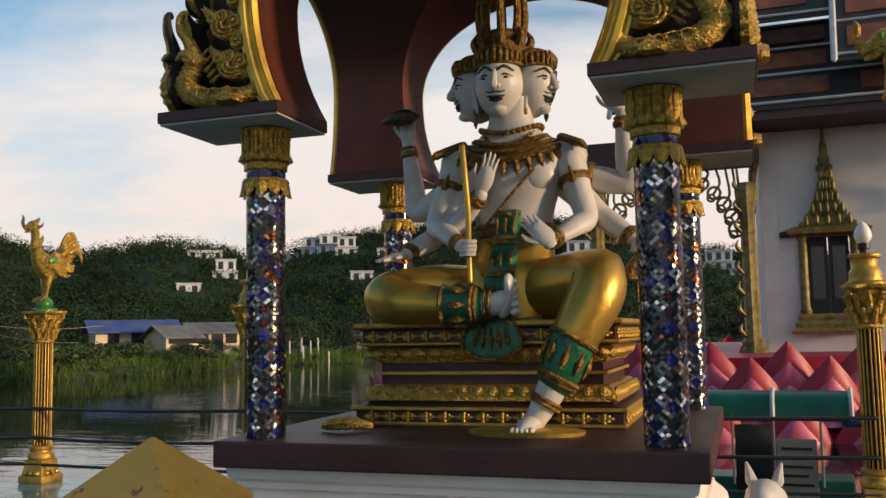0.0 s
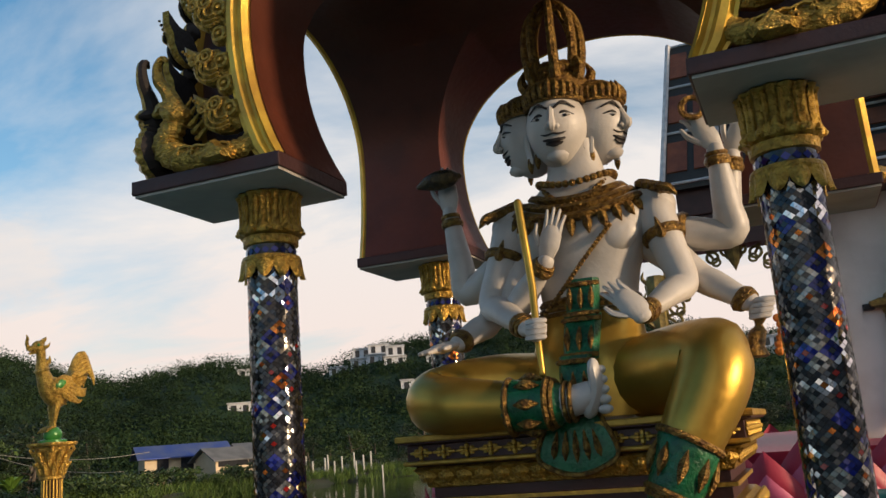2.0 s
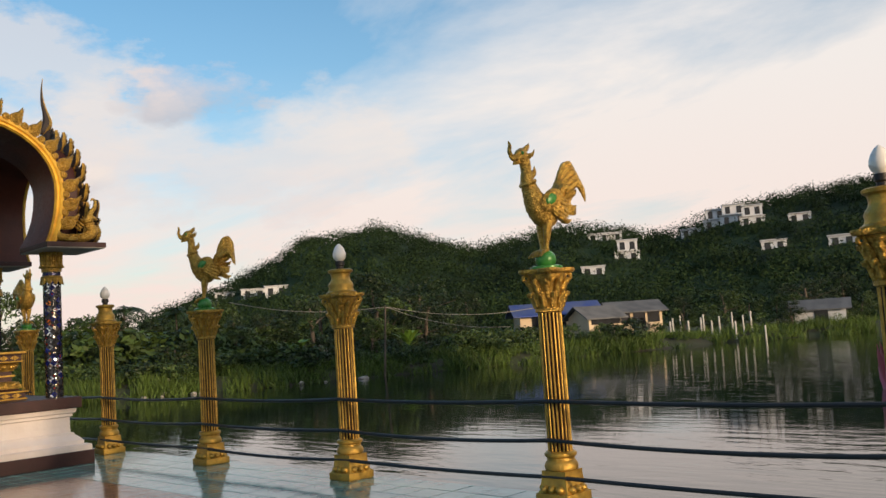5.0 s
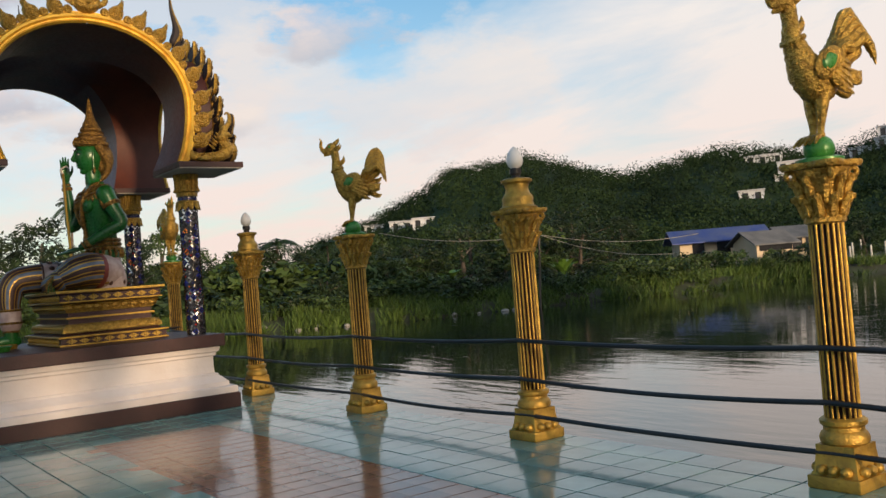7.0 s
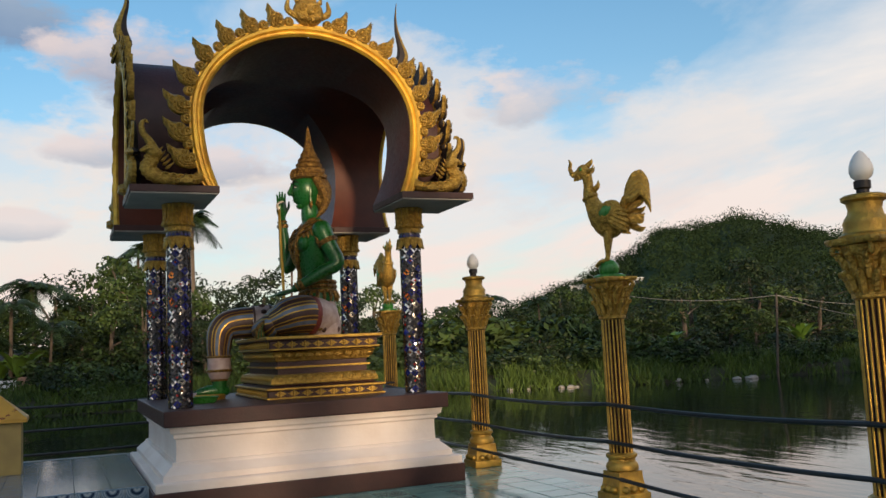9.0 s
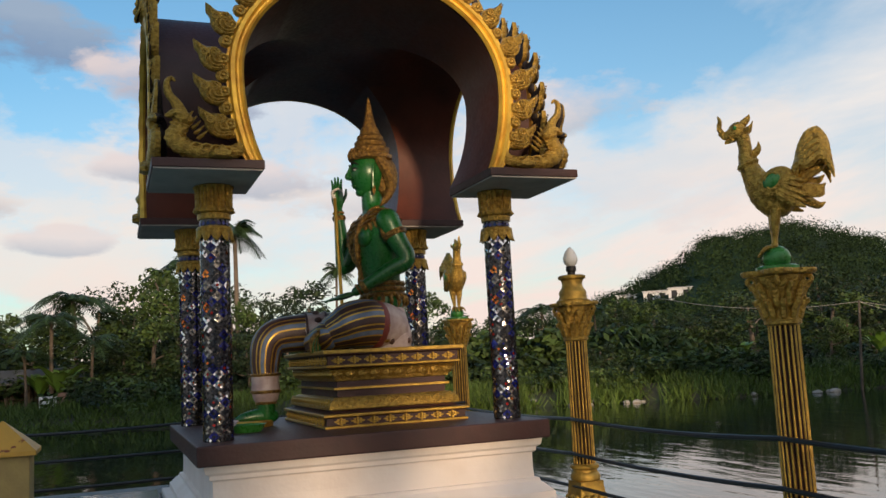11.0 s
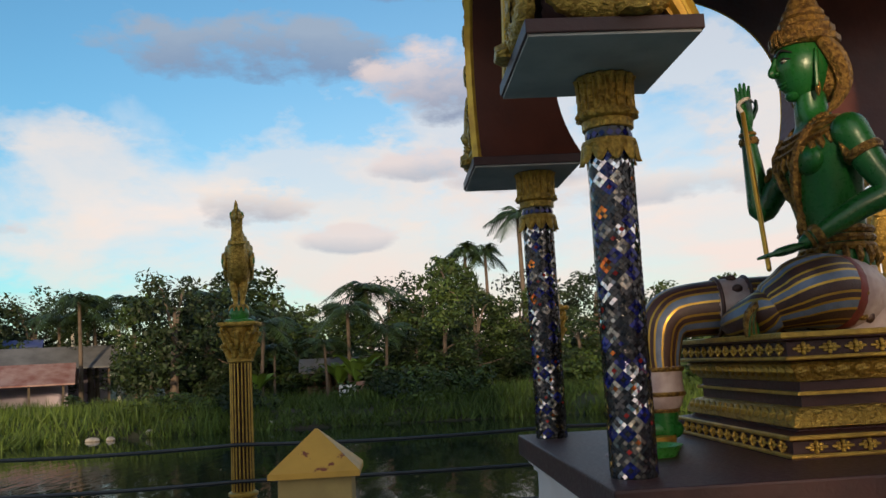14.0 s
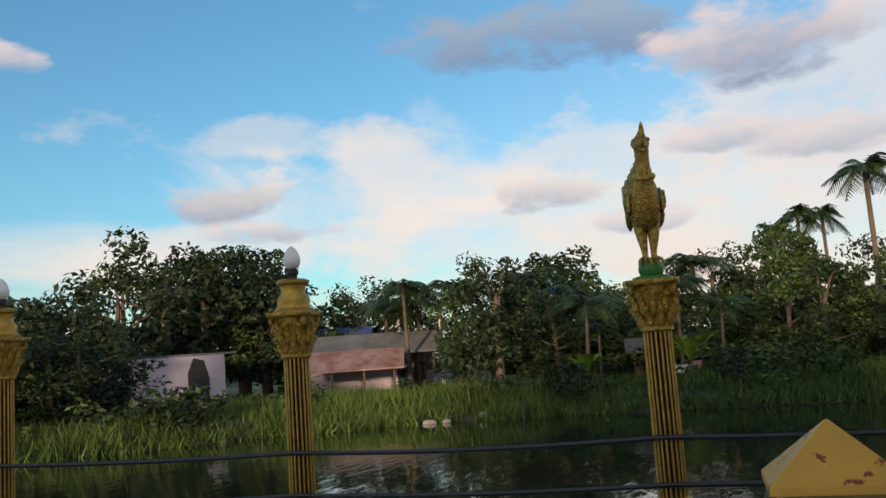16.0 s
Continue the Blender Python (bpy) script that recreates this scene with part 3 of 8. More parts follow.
def mosaic(radius, z0, z1, n=8, side=3):
    """Small square tiles set cornerwise round a column: lozenges of side x side tiles, mirror and cobalt by turns, each with a dark middle."""
    rng = random.Random(5)
    verts, faces, picks = [], [], []
    half = math.pi * radius / n                               # half a lozenge's diagonal
    high = half * 0.96
    rows = int((z1 - z0) / high) + 1
    mid = (side - 1) / 2
    for j in range(rows + 1):
        for i in range(n):
            cu, cz = (2 * i + (j % 2)) * half, z0 + j * high
            mirror = j % 2 == 0
            if mirror:
                # dim and smoked picks stand in for mirrors that reflect dark surroundings
                base = rng.choices((0, 4, 3, 2), (0.36, 0.32, 0.03, 0.29))[0]
            else:
                base = rng.choices((1, 2), (0.45, 0.55))[0]
            for a in range(side):
                for b in range(side):
                    du, dz = (a - mid + b - mid) / side, (a - b) / side
                    u0, zz = cu + du * half, cz + dz * high
                    q, r = half / side * 0.93, high / side * 0.93
                    if zz - r < z0 or zz + r > z1:
                        continue
                    tilt, lean = rng.uniform(-0.10, 0.10), rng.uniform(-0.10, 0.10)
                    k = len(verts)
                    for c, d in ((0, 1), (1, 0), (0, -1), (-1, 0)):
                        ang = (u0 + c * q) / radius
                        rr = radius + 0.004 + (c * tilt + d * lean) * q
                        verts.append((rr * math.cos(ang), rr * math.sin(ang), zz + d * r))
                    faces.append((k, k + 3, k + 2, k + 1))
                    p, roll = base, rng.random()
                    if side == 3 and a == b == 1:
                        p = 2 if roll < 0.6 else 3 if mirror and roll > 0.85 else 5 if roll > 0.82 else 2 if mirror else 1
                    elif mirror and roll < 0.10:
                        p = 2
                    picks.append(p)
    return verts, faces, picks


COL_R = 0.106


def column_parts(parent, loc):
    """A mosaic column with its gilded collar and fluted capital, standing at loc."""
    if not COLUMN_MESHES:
        bm = bmesh.new()
        lathe(bm, [(COL_R, 0), (COL_R, 1.56)], 32)
        COLUMN_MESHES.append(part("shaft", bm, SMOKE_TILE, parent, "dark column shaft set with small mirror tiles"))
        tile_mats = [MIRROR, BLUE_GLASS, SMOKE_TILE, AMBER_TILE, DIM_MIRROR, RED_GLASS]
        v, f, p = mosaic(COL_R, 0.0, 1.50)
        ms = mesh_of("mosaic", v, f, tile_mats, p)
        ms.parent = COLUMN_MESHES[0]
        COLUMN_MESHES.append(tagged(ms, "silver mirror and cobalt glass mosaic", kind="stuff"))
        # collar: a ring with ten pointed, down-hanging petals that curl outwards
        bm = bmesh.new()
        lathe(bm, [(0.105, 1.515), (0.128, 1.52), (0.134, 1.535), (0.128, 1.552), (0.108, 1.56)], 40)
        for i in range(10):
            q = 2 * math.pi * i / 10
            c, w = math.cos(q), math.sin(q)
            at = lambda r, u, z: (r * c - u * w, r * w + u * c, z)
            loops = []
            for r, u, z in ((0.125, 0.043, 1.530), (0.129, 0.041, 1.505), (0.132, 0.032, 1.478), (0.137, 0.018, 1.455), (0.141, 0.003, 1.444)):
                loops.append([at(r - 0.012, -u, z), at(r + 0.004, -u * 0.5, z), at(r + 0.009, 0, z), at(r + 0.004, u * 0.5, z), at(r - 0.012, u, z), at(r - 0.018, 0, z + 0.004)])
            rings(bm, loops)
        COLUMN_MESHES.append(part("collar", bm, GOLD_ORN, COLUMN_MESHES[0], "gilded collar of hanging petals"))
        bm = bmesh.new()
        lathe(bm, [(0.108, 1.555), (0.108, 1.61)], 32, mi=0)
        v, f, p = mosaic(0.109, 1.558, 1.606, 18, 1)
        vs = [bm.verts.new(q) for q in v]
        for q, k in zip(f, p):
            bm.faces.new([vs[i] for i in q]).material_index = 1 if k in (1, 2) else 2
        COLUMN_MESHES.append(part("neck_band", bm, [SMOKE_TILE, BLUE_GLASS, MIRROR], COLUMN_MESHES[0], "cobalt mosaic neck band"))
        bm = bmesh.new()
        lathe(bm, [(0.106, 1.605), (0.122, 1.61), (0.124, 1.65), (0.112, 1.655)], 32)
        flute = lambda a, k: 1 + (0.05 if k > 1 else 0.03) * math.cos(a * 15)
        lathe(bm, [(0.120, 1.652), (0.140, 1.662), (0.144, 1.685), (0.132, 1.705), (0.130, 1.76), (0.134, 1.83), (0.146, 1.855), (0.13, 1.867)], 105, flute=flute)
        for i in range(15):
            q = 2 * math.pi * (i + 0.5) / 15
            c, w = math.cos(q), math.sin(q)
            tube(bm, [(0.131 * c, 0.131 * w, 1.70, 0.006), (0.130 * c, 0.130 * w, 1.77, 0.009), (0.136 * c, 0.136 * w, 1.84, 0.006)], 5, 0, 3, wave=lambda k, a: 1 + 0.3 * (k % 2))
        for i in range(12):
            q = 2 * math.pi * i / 12
            ball(bm, (0.141 * math.cos(q), 0.141 * math.sin(q), 1.672), (0.016, 0.016, 0.013), u=7, v=5)
        COLUMN_MESHES.append(part("capital", bm, GOLD_ORN, COLUMN_MESHES[0], "gilded fluted capital"))
        col = COLUMN_MESHES[0]
        col.matrix_basis = pose(*loc)
        return col
    col = again(COLUMN_MESHES[0], parent, pose(*loc), "shaft")
    for o in COLUMN_MESHES[1:]:
        q = again(o, col, pose(0, 0, 0))
        if "kind" in o:
            tagged(q, kind=o["kind"])
    return col


COLUMN_MESHES = []


def pavilion(x, y, label, hx, hy, base, soffit, in_x, in_y, out_x, out_y, ext_x, ext_y, high):
    """An open shrine: hx, hy are half the spacing of its columns, base and soffit the heights of platform and slabs."""
    top = thing("shrine_pavilion", label, "pavilion", (x, y, 0), group="open lakeside shrines")
    e = lambda d: (hx + ext_x + d, hy + ext_y + d)
    k = (base - 0.143) / 0.757
    bm = bmesh.new()
    rects(bm, [(*e(-0.115), 0.17)] + [(*e(a), z * k if z > 0.3 else z) for a, z in ((0.08, 0.17), (0.08, 0.235), (0.07, 0.245), (0.01, 0.25), (0.008, 0.30), (0.0, 0.325), (-0.04, 0.37), (-0.075, 0.40), (-0.08, 0.425), (-0.11, 0.43), (-0.115, 0.50), (-0.115, 0.635), (-0.09, 0.65), (-0.09, 0.68), (-0.06, 0.70), (-0.05, 0.755), (-0.175, 0.756))])
    part("pedestal", bm, CREAM, top, "cream plaster pedestal with moulded foot", False)
    bm = bmesh.new()
    block(bm, (-e(0.10)[0], -e(0.10)[1], 0.0), (*e(0.10), 0.168), bevel=0.008)
    part("plinth", bm, MAROON, top, "maroon painted plinth", False)
    bm = bmesh.new()
    block(bm, (-e(0)[0], -e(0)[1], base - 0.143), (*e(0), base), bevel=0.012)
    part("platform", bm, MAROON, top, "maroon painted platform slab", False)
    for sx in (-1, 1):
        for sy in (-1, 1):
            column_parts(top, (sx * hx, sy * hy, base)).scale = (1, 1, (soffit - base) / 1.865)
            bm = bmesh.new()
            x0, x1 = sorted((sx * (hx - in_x), sx * (hx + out_x)))
            y0, y1 = sorted((sy * (hy - in_y), sy * (hy + out_y)))
            block(bm, (x0, y0, soffit + 0.012), (x1, y1, soffit + SLAB_T), 0, 0.006)
            block(bm, (x0 + 0.012, y0 + 0.012, soffit), (x1 - 0.012, y1 - 0.012, soffit + 0.014), 1)
            part("slab", bm, [MAROON, SOFFIT], top, "maroon slab with grey underside", False)
    z0 = soffit + SLAB_T
    arch_x, arch_y = arch(hx - in_x, hx - 0.12, high), arch(hy - in_y, hy - 0.165, high)
    bm = bmesh.new()
    vault(bm, hx + out_x - 0.06, hy + out_y - 0.06, arch_x, arch_y, z0)
    part("roof", bm, [MAROON_IN, MAROON], top, "maroon crossed vault with horseshoe arches")
    bands = {}
    for rows, face, turn, span in ((arch_x, hy + out_y - 0.06, 0, hx + out_x), (arch_y, hx + out_x - 0.06, 90, hy + out_y), (arch_x, hy + out_y - 0.06, 180, hx + out_x), (arch_y, hx + out_x - 0.06, 270, hy + out_y)):
        place = pose(0, 0, 0, 0, 0, turn) @ pose(0, -face, z0)
        key = turn % 180
        if key not in bands:
            band = bands[key] = part("arch_band", band_mesh(rows, 1.0), YELLOW, top, "moulded yellow-gilt arch band")
        else:
            band = again(bands[key], top, place)
        band.matrix_basis = place
        gable_ornaments(band, rows, span)
    return top


ORN = {}
ORN_BACK = mat("dark_ornament_back", (0.022, 0.014, 0.012), 0.7, 0, None, 8, 0.3, 40)


def ornament(key, make, band, m, label):
    if key not in ORN:
        bm = make()
        bmesh.ops.recalc_face_normals(bm, faces=bm.faces[:])
        bm.normal_update()
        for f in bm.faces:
            # faces turned to the rear of the gable take the dark material
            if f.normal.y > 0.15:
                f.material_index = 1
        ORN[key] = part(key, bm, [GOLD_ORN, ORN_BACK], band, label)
        ORN[key].matrix_basis = m
        return ORN[key]
    return again(ORN[key], band, m)


def gable_ornaments(band, rows, span):
    foot = rows[0][0]
    reach = span - foot - (0.16 if span < 1.5 else 0.26)
    # outer edge of the band, walked by length
    pts = [Vector((w, h)) for w, h in rows]
    run, s = [0.0], 0.0
    for a, b in zip(pts, pts[1:]):
        s += (b - a).length
        run.append(s)

    def at(d):
        i = max(k for k in range(len(run)) if run[k] <= d)
        i = min(i, len(pts) - 2)
        p = pts[i].lerp(pts[i + 1], (d - run[i]) / (run[i + 1] - run[i]))
        t = (pts[i + 1] - pts[i]).normalized()
        return p, Vector((t.y, -t.x))

    for side in (1, -1):
        naga = pose(side * (foot + 0.12), 0.0, 0) @ Matrix.Diagonal((side, 1, 0.66, 1))
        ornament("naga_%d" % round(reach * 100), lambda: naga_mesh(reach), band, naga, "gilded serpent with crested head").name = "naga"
        d = 0.30
        k = 0
        while d < run[-1] - 0.10:
            p, n = at(d)
            up = (n * 0.45 + Vector((0, 1))).normalized()
            q = p + n * (0.075 + 0.10 * abs(n.x)) - Vector((0, 0.10 * abs(n.x)))
            lean = math.degrees(math.atan2(-up.x * side, up.y))
            big = 0.76 if d < 1.0 else 0.72
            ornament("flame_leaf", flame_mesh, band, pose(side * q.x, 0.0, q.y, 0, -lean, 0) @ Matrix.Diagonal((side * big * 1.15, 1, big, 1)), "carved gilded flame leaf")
            for e in (0.0, 0.112):
                p2, n2 = at(min(d + e, run[-1] - 0.02))
                q2 = p2 + n2 * 0.10
                a2 = math.degrees(math.atan2(-n2.x * side, n2.y))
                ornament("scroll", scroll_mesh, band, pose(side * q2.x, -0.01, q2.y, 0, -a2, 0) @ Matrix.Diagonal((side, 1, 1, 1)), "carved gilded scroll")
            d += 0.215
            k += 1
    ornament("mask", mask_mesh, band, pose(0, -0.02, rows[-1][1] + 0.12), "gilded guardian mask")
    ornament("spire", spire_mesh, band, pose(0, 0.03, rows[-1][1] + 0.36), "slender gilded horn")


SHRINE_A, SHRINE_B = (-1.40, 5.82), (-15.60, 6.03)
pavilion(*SHRINE_A, "maroon and gold open shrine pavilion over a white four-faced statue", 1.09, 1.02, BASE_A, 2.665, 0.27, 0.25, 0.49, 0.34, 0.20, 0.22, 1.38)
pavilion(*SHRINE_B, "maroon and gold open shrine pavilion over a green seated statue", 1.08, 1.155, BASE_B, 2.735, 0.29, 0.29, 0.605, 0.47, 0.38, 0.19, 1.46)


# ---- the fence: fluted posts with lamps and birds, and three hoses between them ----
def make_post(lamp):
    top = thing("fence_post", "gilded fluted fence post carrying a " + ("white flame lamp" if lamp else "golden bird"), "fence post", group="terrace fence posts")
    bm = bmesh.new()
    block(bm, (-0.155, -0.155, 0), (0.155, 0.155, 0.075), bevel=0.012)
    rects(bm, [(0.142, 0.142, 0.073), (0.125, 0.125, 0.10), (0.112, 0.112, 0.20), (0.112, 0.112, 0.24)])
    lathe(bm, [(0.11, 0.235), (0.128, 0.25), (0.132, 0.275), (0.122, 0.30), (0.108, 0.315), (0.108, 0.335), (0.124, 0.35), (0.126, 0.372), (0.108, 0.385)], 28)
    for i in range(4):
        c, s = math.cos(math.pi / 2 * i), math.sin(math.pi / 2 * i)
        for d in (-0.07, 0.0, 0.07):
            ball(bm, (c * 0.135 - s * d, s * 0.135 + c * d, 0.105), (0.035, 0.035, 0.03), u=8, v=6)
    part("base", bm, GOLD, top, "gilded square base with carved leaves")
    bm = bmesh.new()
    # flutes: gilded ribs over dark grooves
    ribs = (1.02, 1.09, 1.10, 1.09, 1.02, 0.90, 0.87, 0.90)
    lathe(bm, [(0.086, 0.38), (0.088, 0.39), (0.087, 0.95), (0.086, 1.46), (0.085, 1.47)], 144, mi=[0, 0, 0, 0, 1, 1, 1, 1], flute=lambda a, k: ribs[round(a / (2 * math.pi) * 144) % 8])
    part("shaft", bm, [GOLD, GROOVE], top, "fluted shaft with dark red grooves")
    bm = bmesh.new()
    lathe(bm, [(0.09, 1.455), (0.112, 1.465), (0.112, 1.49), (0.098, 1.505), (0.10, 1.56), (0.118, 1.66), (0.142, 1.74), (0.15, 1.76)], 32)
    leaves = []
    for row, (n, z, h, r) in enumerate(((10, 1.51, 0.10, 0.10), (10, 1.59, 0.12, 0.112))):
        for i in range(n):
            a = 2 * math.pi * (i + 0.5 * row) / n
            c, s = math.cos(a), math.sin(a)
            leaf = bmesh.new()
            tube(leaf, [(r * c, r * s, z, 0.026), ((r + 0.02) * c, (r + 0.02) * s, z + h * 0.6, 0.026), ((r + 0.055) * c, (r + 0.055) * s, z + h, 0.018), ((r + 0.06) * c, (r + 0.06) * s, z + h * 0.8, 0.008)], 6, 0, 3)
            leaves.append(leaf)
    for i in range(4):
        a = math.pi / 4 + math.pi / 2 * i
        c, s = math.cos(a), math.sin(a)
        vol = bmesh.new()
        hoop(vol, (0.165 * c, 0.165 * s, 1.735), (-s, c, 0), 0.024, 0.015, 0, 12)
        leaves.append(vol)
    # abacus with drawn-in sides
    lp = []
    for z, g in ((1.765, 0.95), (1.775, 1.0), (1.79, 1.02), (1.80, 1.0)):
        ring = []
        for i in range(32):
            a = 2 * math.pi * i / 32
            r = 0.172 + 0.05 * (abs(math.cos(2 * (a - math.pi / 4)))) ** 2 * (1 if math.cos(4 * (a - math.pi / 4)) > -2 else 0) - 0.03 * (math.cos(2 * a) ** 2)
            ring.append((r * g * math.cos(a), r * g * math.sin(a), z))
        lp.append(ring)
    rings(bm, lp)
    cap = part("capital", bm, GOLD_ORN, top, "carved gilded acanthus capital")
    for k, leaf in enumerate(leaves):
        part("leaf" if k < 20 else "volute", leaf, GOLD_ORN, cap)
    if lamp:
        bm = bmesh.new()
        lathe(bm, [(0.15, 1.80), (0.152, 1.815), (0.128, 1.83), (0.12, 1.86), (0.125, 1.885), (0.115, 1.91), (0.096, 1.935), (0.09, 1.965), (0.098, 2.00), (0.122, 2.015), (0.125, 2.035), (0.105, 2.045)], 28)
        part("lamp_stand", bm, GOLD, top, "gilded turned lamp stand")
        bm = bmesh.new()
        lathe(bm, [(0.035, 2.04), (0.035, 2.075), (0.046, 2.085), (0.046, 2.125), (0.03, 2.13)], 16)
        part("lamp_holder", bm, DARK, top, "black lamp holder")
        bm = bmesh.new()
        lathe(bm, [(0.028, 2.125), (0.056, 2.15), (0.066, 2.18), (0.064, 2.21), (0.05, 2.25), (0.03, 2.28), (0.012, 2.297), (0.002, 2.302)], 20)
        part("bulb", bm, BULB, top, "white flame-shaped bulb")
    return top


GROOVE = mat("dark_red_groove", (0.035, 0.012, 0.008), 0.6, 0, None, 10, 0.2, 50)


def bird_mesh():
    """A crested bird on a green ball, looking towards -y: one carved piece."""
    bm = bmesh.new()
    ball(bm, (0, 0.0, 0.075), (0.085, 0.085, 0.08), 1)
    lathe(bm, [(0.13, 0.0), (0.13, 0.02), (0.10, 0.03)], 20, mi=1)
    # legs
    for s in (-1, 1):
        tube(bm, [(s * 0.03, -0.01, 0.13, 0.022), (s * 0.035, 0.0, 0.20, 0.026), (s * 0.045, 0.01, 0.30, 0.045), (s * 0.05, 0.03, 0.40, 0.06)], 8)
        for d in (-0.03, 0.0, 0.03):
            tube(bm, [(s * 0.03, -0.01, 0.145, 0.016), (s * 0.035 + d, -0.06, 0.135, 0.014), (s * 0.04 + d * 1.4, -0.10, 0.10, 0.007)], 6, 0, 3)
    # body, neck and head
    scale = lambda k, a: 1 + 0.045 * math.sin(k * 2.6) * math.cos(a * 7)
    tube(bm, [(0, 0.18, 0.47, 0.06), (0, 0.10, 0.43, 0.10), (0, 0.01, 0.44, 0.118), (0, -0.075, 0.51, 0.112), (0, -0.13, 0.60, 0.085), (0, -0.165, 0.68, 0.066), (0, -0.165, 0.76, 0.055), (0, -0.18, 0.84, 0.058), (0, -0.21, 0.875, 0.058)], 16, 0, 5, wave=scale)
    ball(bm, (0, -0.215, 0.87), (0.06, 0.08, 0.058), 0)
    tube(bm, [(0, -0.26, 0.86, 0.042), (0, -0.325, 0.85, 0.024), (0, -0.36, 0.865, 0.012)], 8, 0, 4)
    tube(bm, [(0, -0.25, 0.835, 0.03), (0, -0.315, 0.81, 0.012)], 8, 0, 3)
    tube(bm, [(0, -0.33, 0.86, 0.02), (0, -0.36, 0.90, 0.022), (0, -0.35, 0.945, 0.018), (0, -0.365, 0.975, 0.006)], 8, 0, 3)
    tube(bm, [(0, -0.17, 0.91, 0.03), (0, -0.12, 0.945, 0.02), (0, -0.11, 0.965, 0.006)], 8, 0, 3)
    for s in (-1, 1):
        ball(bm, (s * 0.052, -0.235, 0.885), 0.016, 1, u=8, v=6)
        tube(bm, [(s * 0.04, -0.16, 0.86, 0.025), (s * 0.06, -0.11, 0.88, 0.014), (s * 0.06, -0.09, 0.91, 0.005)], 6, 0, 3)
        # wing with a green eye, feathers trailing
        ball(bm, (s * 0.125, 0.04, 0.52), (0.035, 0.145, 0.085), 0, (18 * 1, 0, 0))
        ball(bm, (s * 0.15, 0.01, 0.525), (0.018, 0.075, 0.042), 1, (18, 0, 0))
        hoop(bm, (s * 0.152, 0.01, 0.525), (1, 0, 0), 0.052, 0.010, 0, 14)
        for k in range(5):
            tube(bm, [(s * 0.125, 0.06, 0.56 - 0.03 * k, 0.03), (s * 0.12, 0.16, 0.53 - 0.035 * k, 0.028), (s * 0.11, 0.25, 0.50 - 0.035 * k, 0.008)], 6, 0, 3)
    tube(bm, [(0, -0.10, 0.72, 0.03), (0, -0.06, 0.75, 0.026), (0, -0.055, 0.79, 0.006)], 6, 0, 3)
    # breast ornament
    hoop(bm, (0, -0.155, 0.66), (0, -0.25, 1), 0.075, 0.018, 0, 16, studs=1)
    # arched tail plumes
    for k in range(9):
        q = k / 8
        x = (q - 0.5) * 0.16
        h = 0.80 - 0.16 * abs(q - 0.5) * 2
        tube(bm, [(x * 0.4, 0.15, 0.46, 0.04), (x, 0.22, 0.60, 0.035), (x * 1.3, 0.30, h - 0.05, 0.034), (x * 1.4, 0.40, h - 0.02, 0.032), (x * 1.4, 0.47, h - 0.10, 0.024), (x * 1.4, 0.49, h - 0.17, 0.008)], 7, 0, 4, wave=lambda k2, a: 1 + 0.08 * math.sin(k2 * 2.2))
    for k in range(6):
        d = k / 5
        tube(bm, [(0, 0.18, 0.48, 0.04), (0.05 * (-1) ** k, 0.28, 0.60 - 0.18 * d, 0.036), (0.05 * (-1) ** k, 0.42 - 0.05 * d, 0.66 - 0.28 * d, 0.024), (0.04 * (-1) ** k, 0.46 - 0.04 * d, 0.69 - 0.30 * d, 0.006)], 7, 0, 4)
    # a plump, upright stance
    for v in bm.verts:
        if v.co.z > 0.16:
            v.co.y *= 0.75
            v.co.x *= 0.86
            v.co.z = 0.16 + (v.co.z - 0.16) * 1.05
            if v.co.y > 0.12 and v.co.z > 0.45:
                v.co.z += 0.22 * (v.co.y - 0.12)
    return bm


bm = bmesh.new()
block(bm, (-18.6, -8.9, -0.01), (-17.9, 8.25, 0.10), bevel=0.01)
tagged(part("kerb", bm, GROUT, smooth=False), "low concrete kerb under the western fence", "kerb", kind="structure")
LAMP_POST, BIRD_POST = make_post(True), make_post(False)
BIRD = tagged(part("bird_statue", bird_mesh(), [GOLD_ORN, GREEN_BALL]), "golden crested bird statue on a green ball", "statue", "golden fence birds")
# the north row runs from east to west, the west row from north to south
NORTH_Y, WEST_X, KERB = 8.04, -18.15, 0.04
NORTH_X = [0.98, -2.0, -4.52, -7.07, -9.63, -12.2, -14.83]
rows_of_posts = [(x, NORTH_Y, 0.0, k % 2 == 0) for k, x in enumerate(NORTH_X)]
rows_of_posts += [(WEST_X, 8.22, 84.0, False), (WEST_X, 5.15, 90.0, True), (WEST_X, 2.48, 90.0, False), (WEST_X, -0.15, 90.0, True), (WEST_X, -2.82, 90.0, True)]
rows_of_posts += [(0.86, 4.55, -90.0, False)]
made = {True: 0, False: 0}
for x, y, rz, lamp in rows_of_posts:
    proto = LAMP_POST if lamp else BIRD_POST
    up = KERB if rz > 0 else 0.0
    m = pose(x, y, up, 0, 0, rz)
    if not made[lamp]:
        proto.matrix_basis = m
    else:
        copy_thing(proto, m)
    if not lamp:
        turn = (-38.0 if x < -10 else -16.0) if rz == 0 else rz if rz < 0 else 98.0 if rz > 89 else rz
        mb = pose(x, y, 1.80 + up, 0, 0, turn)
        if not made[lamp]:
            BIRD.matrix_basis = mb
        else:
            copy_thing(BIRD, mb)
    made[lamp] += 1


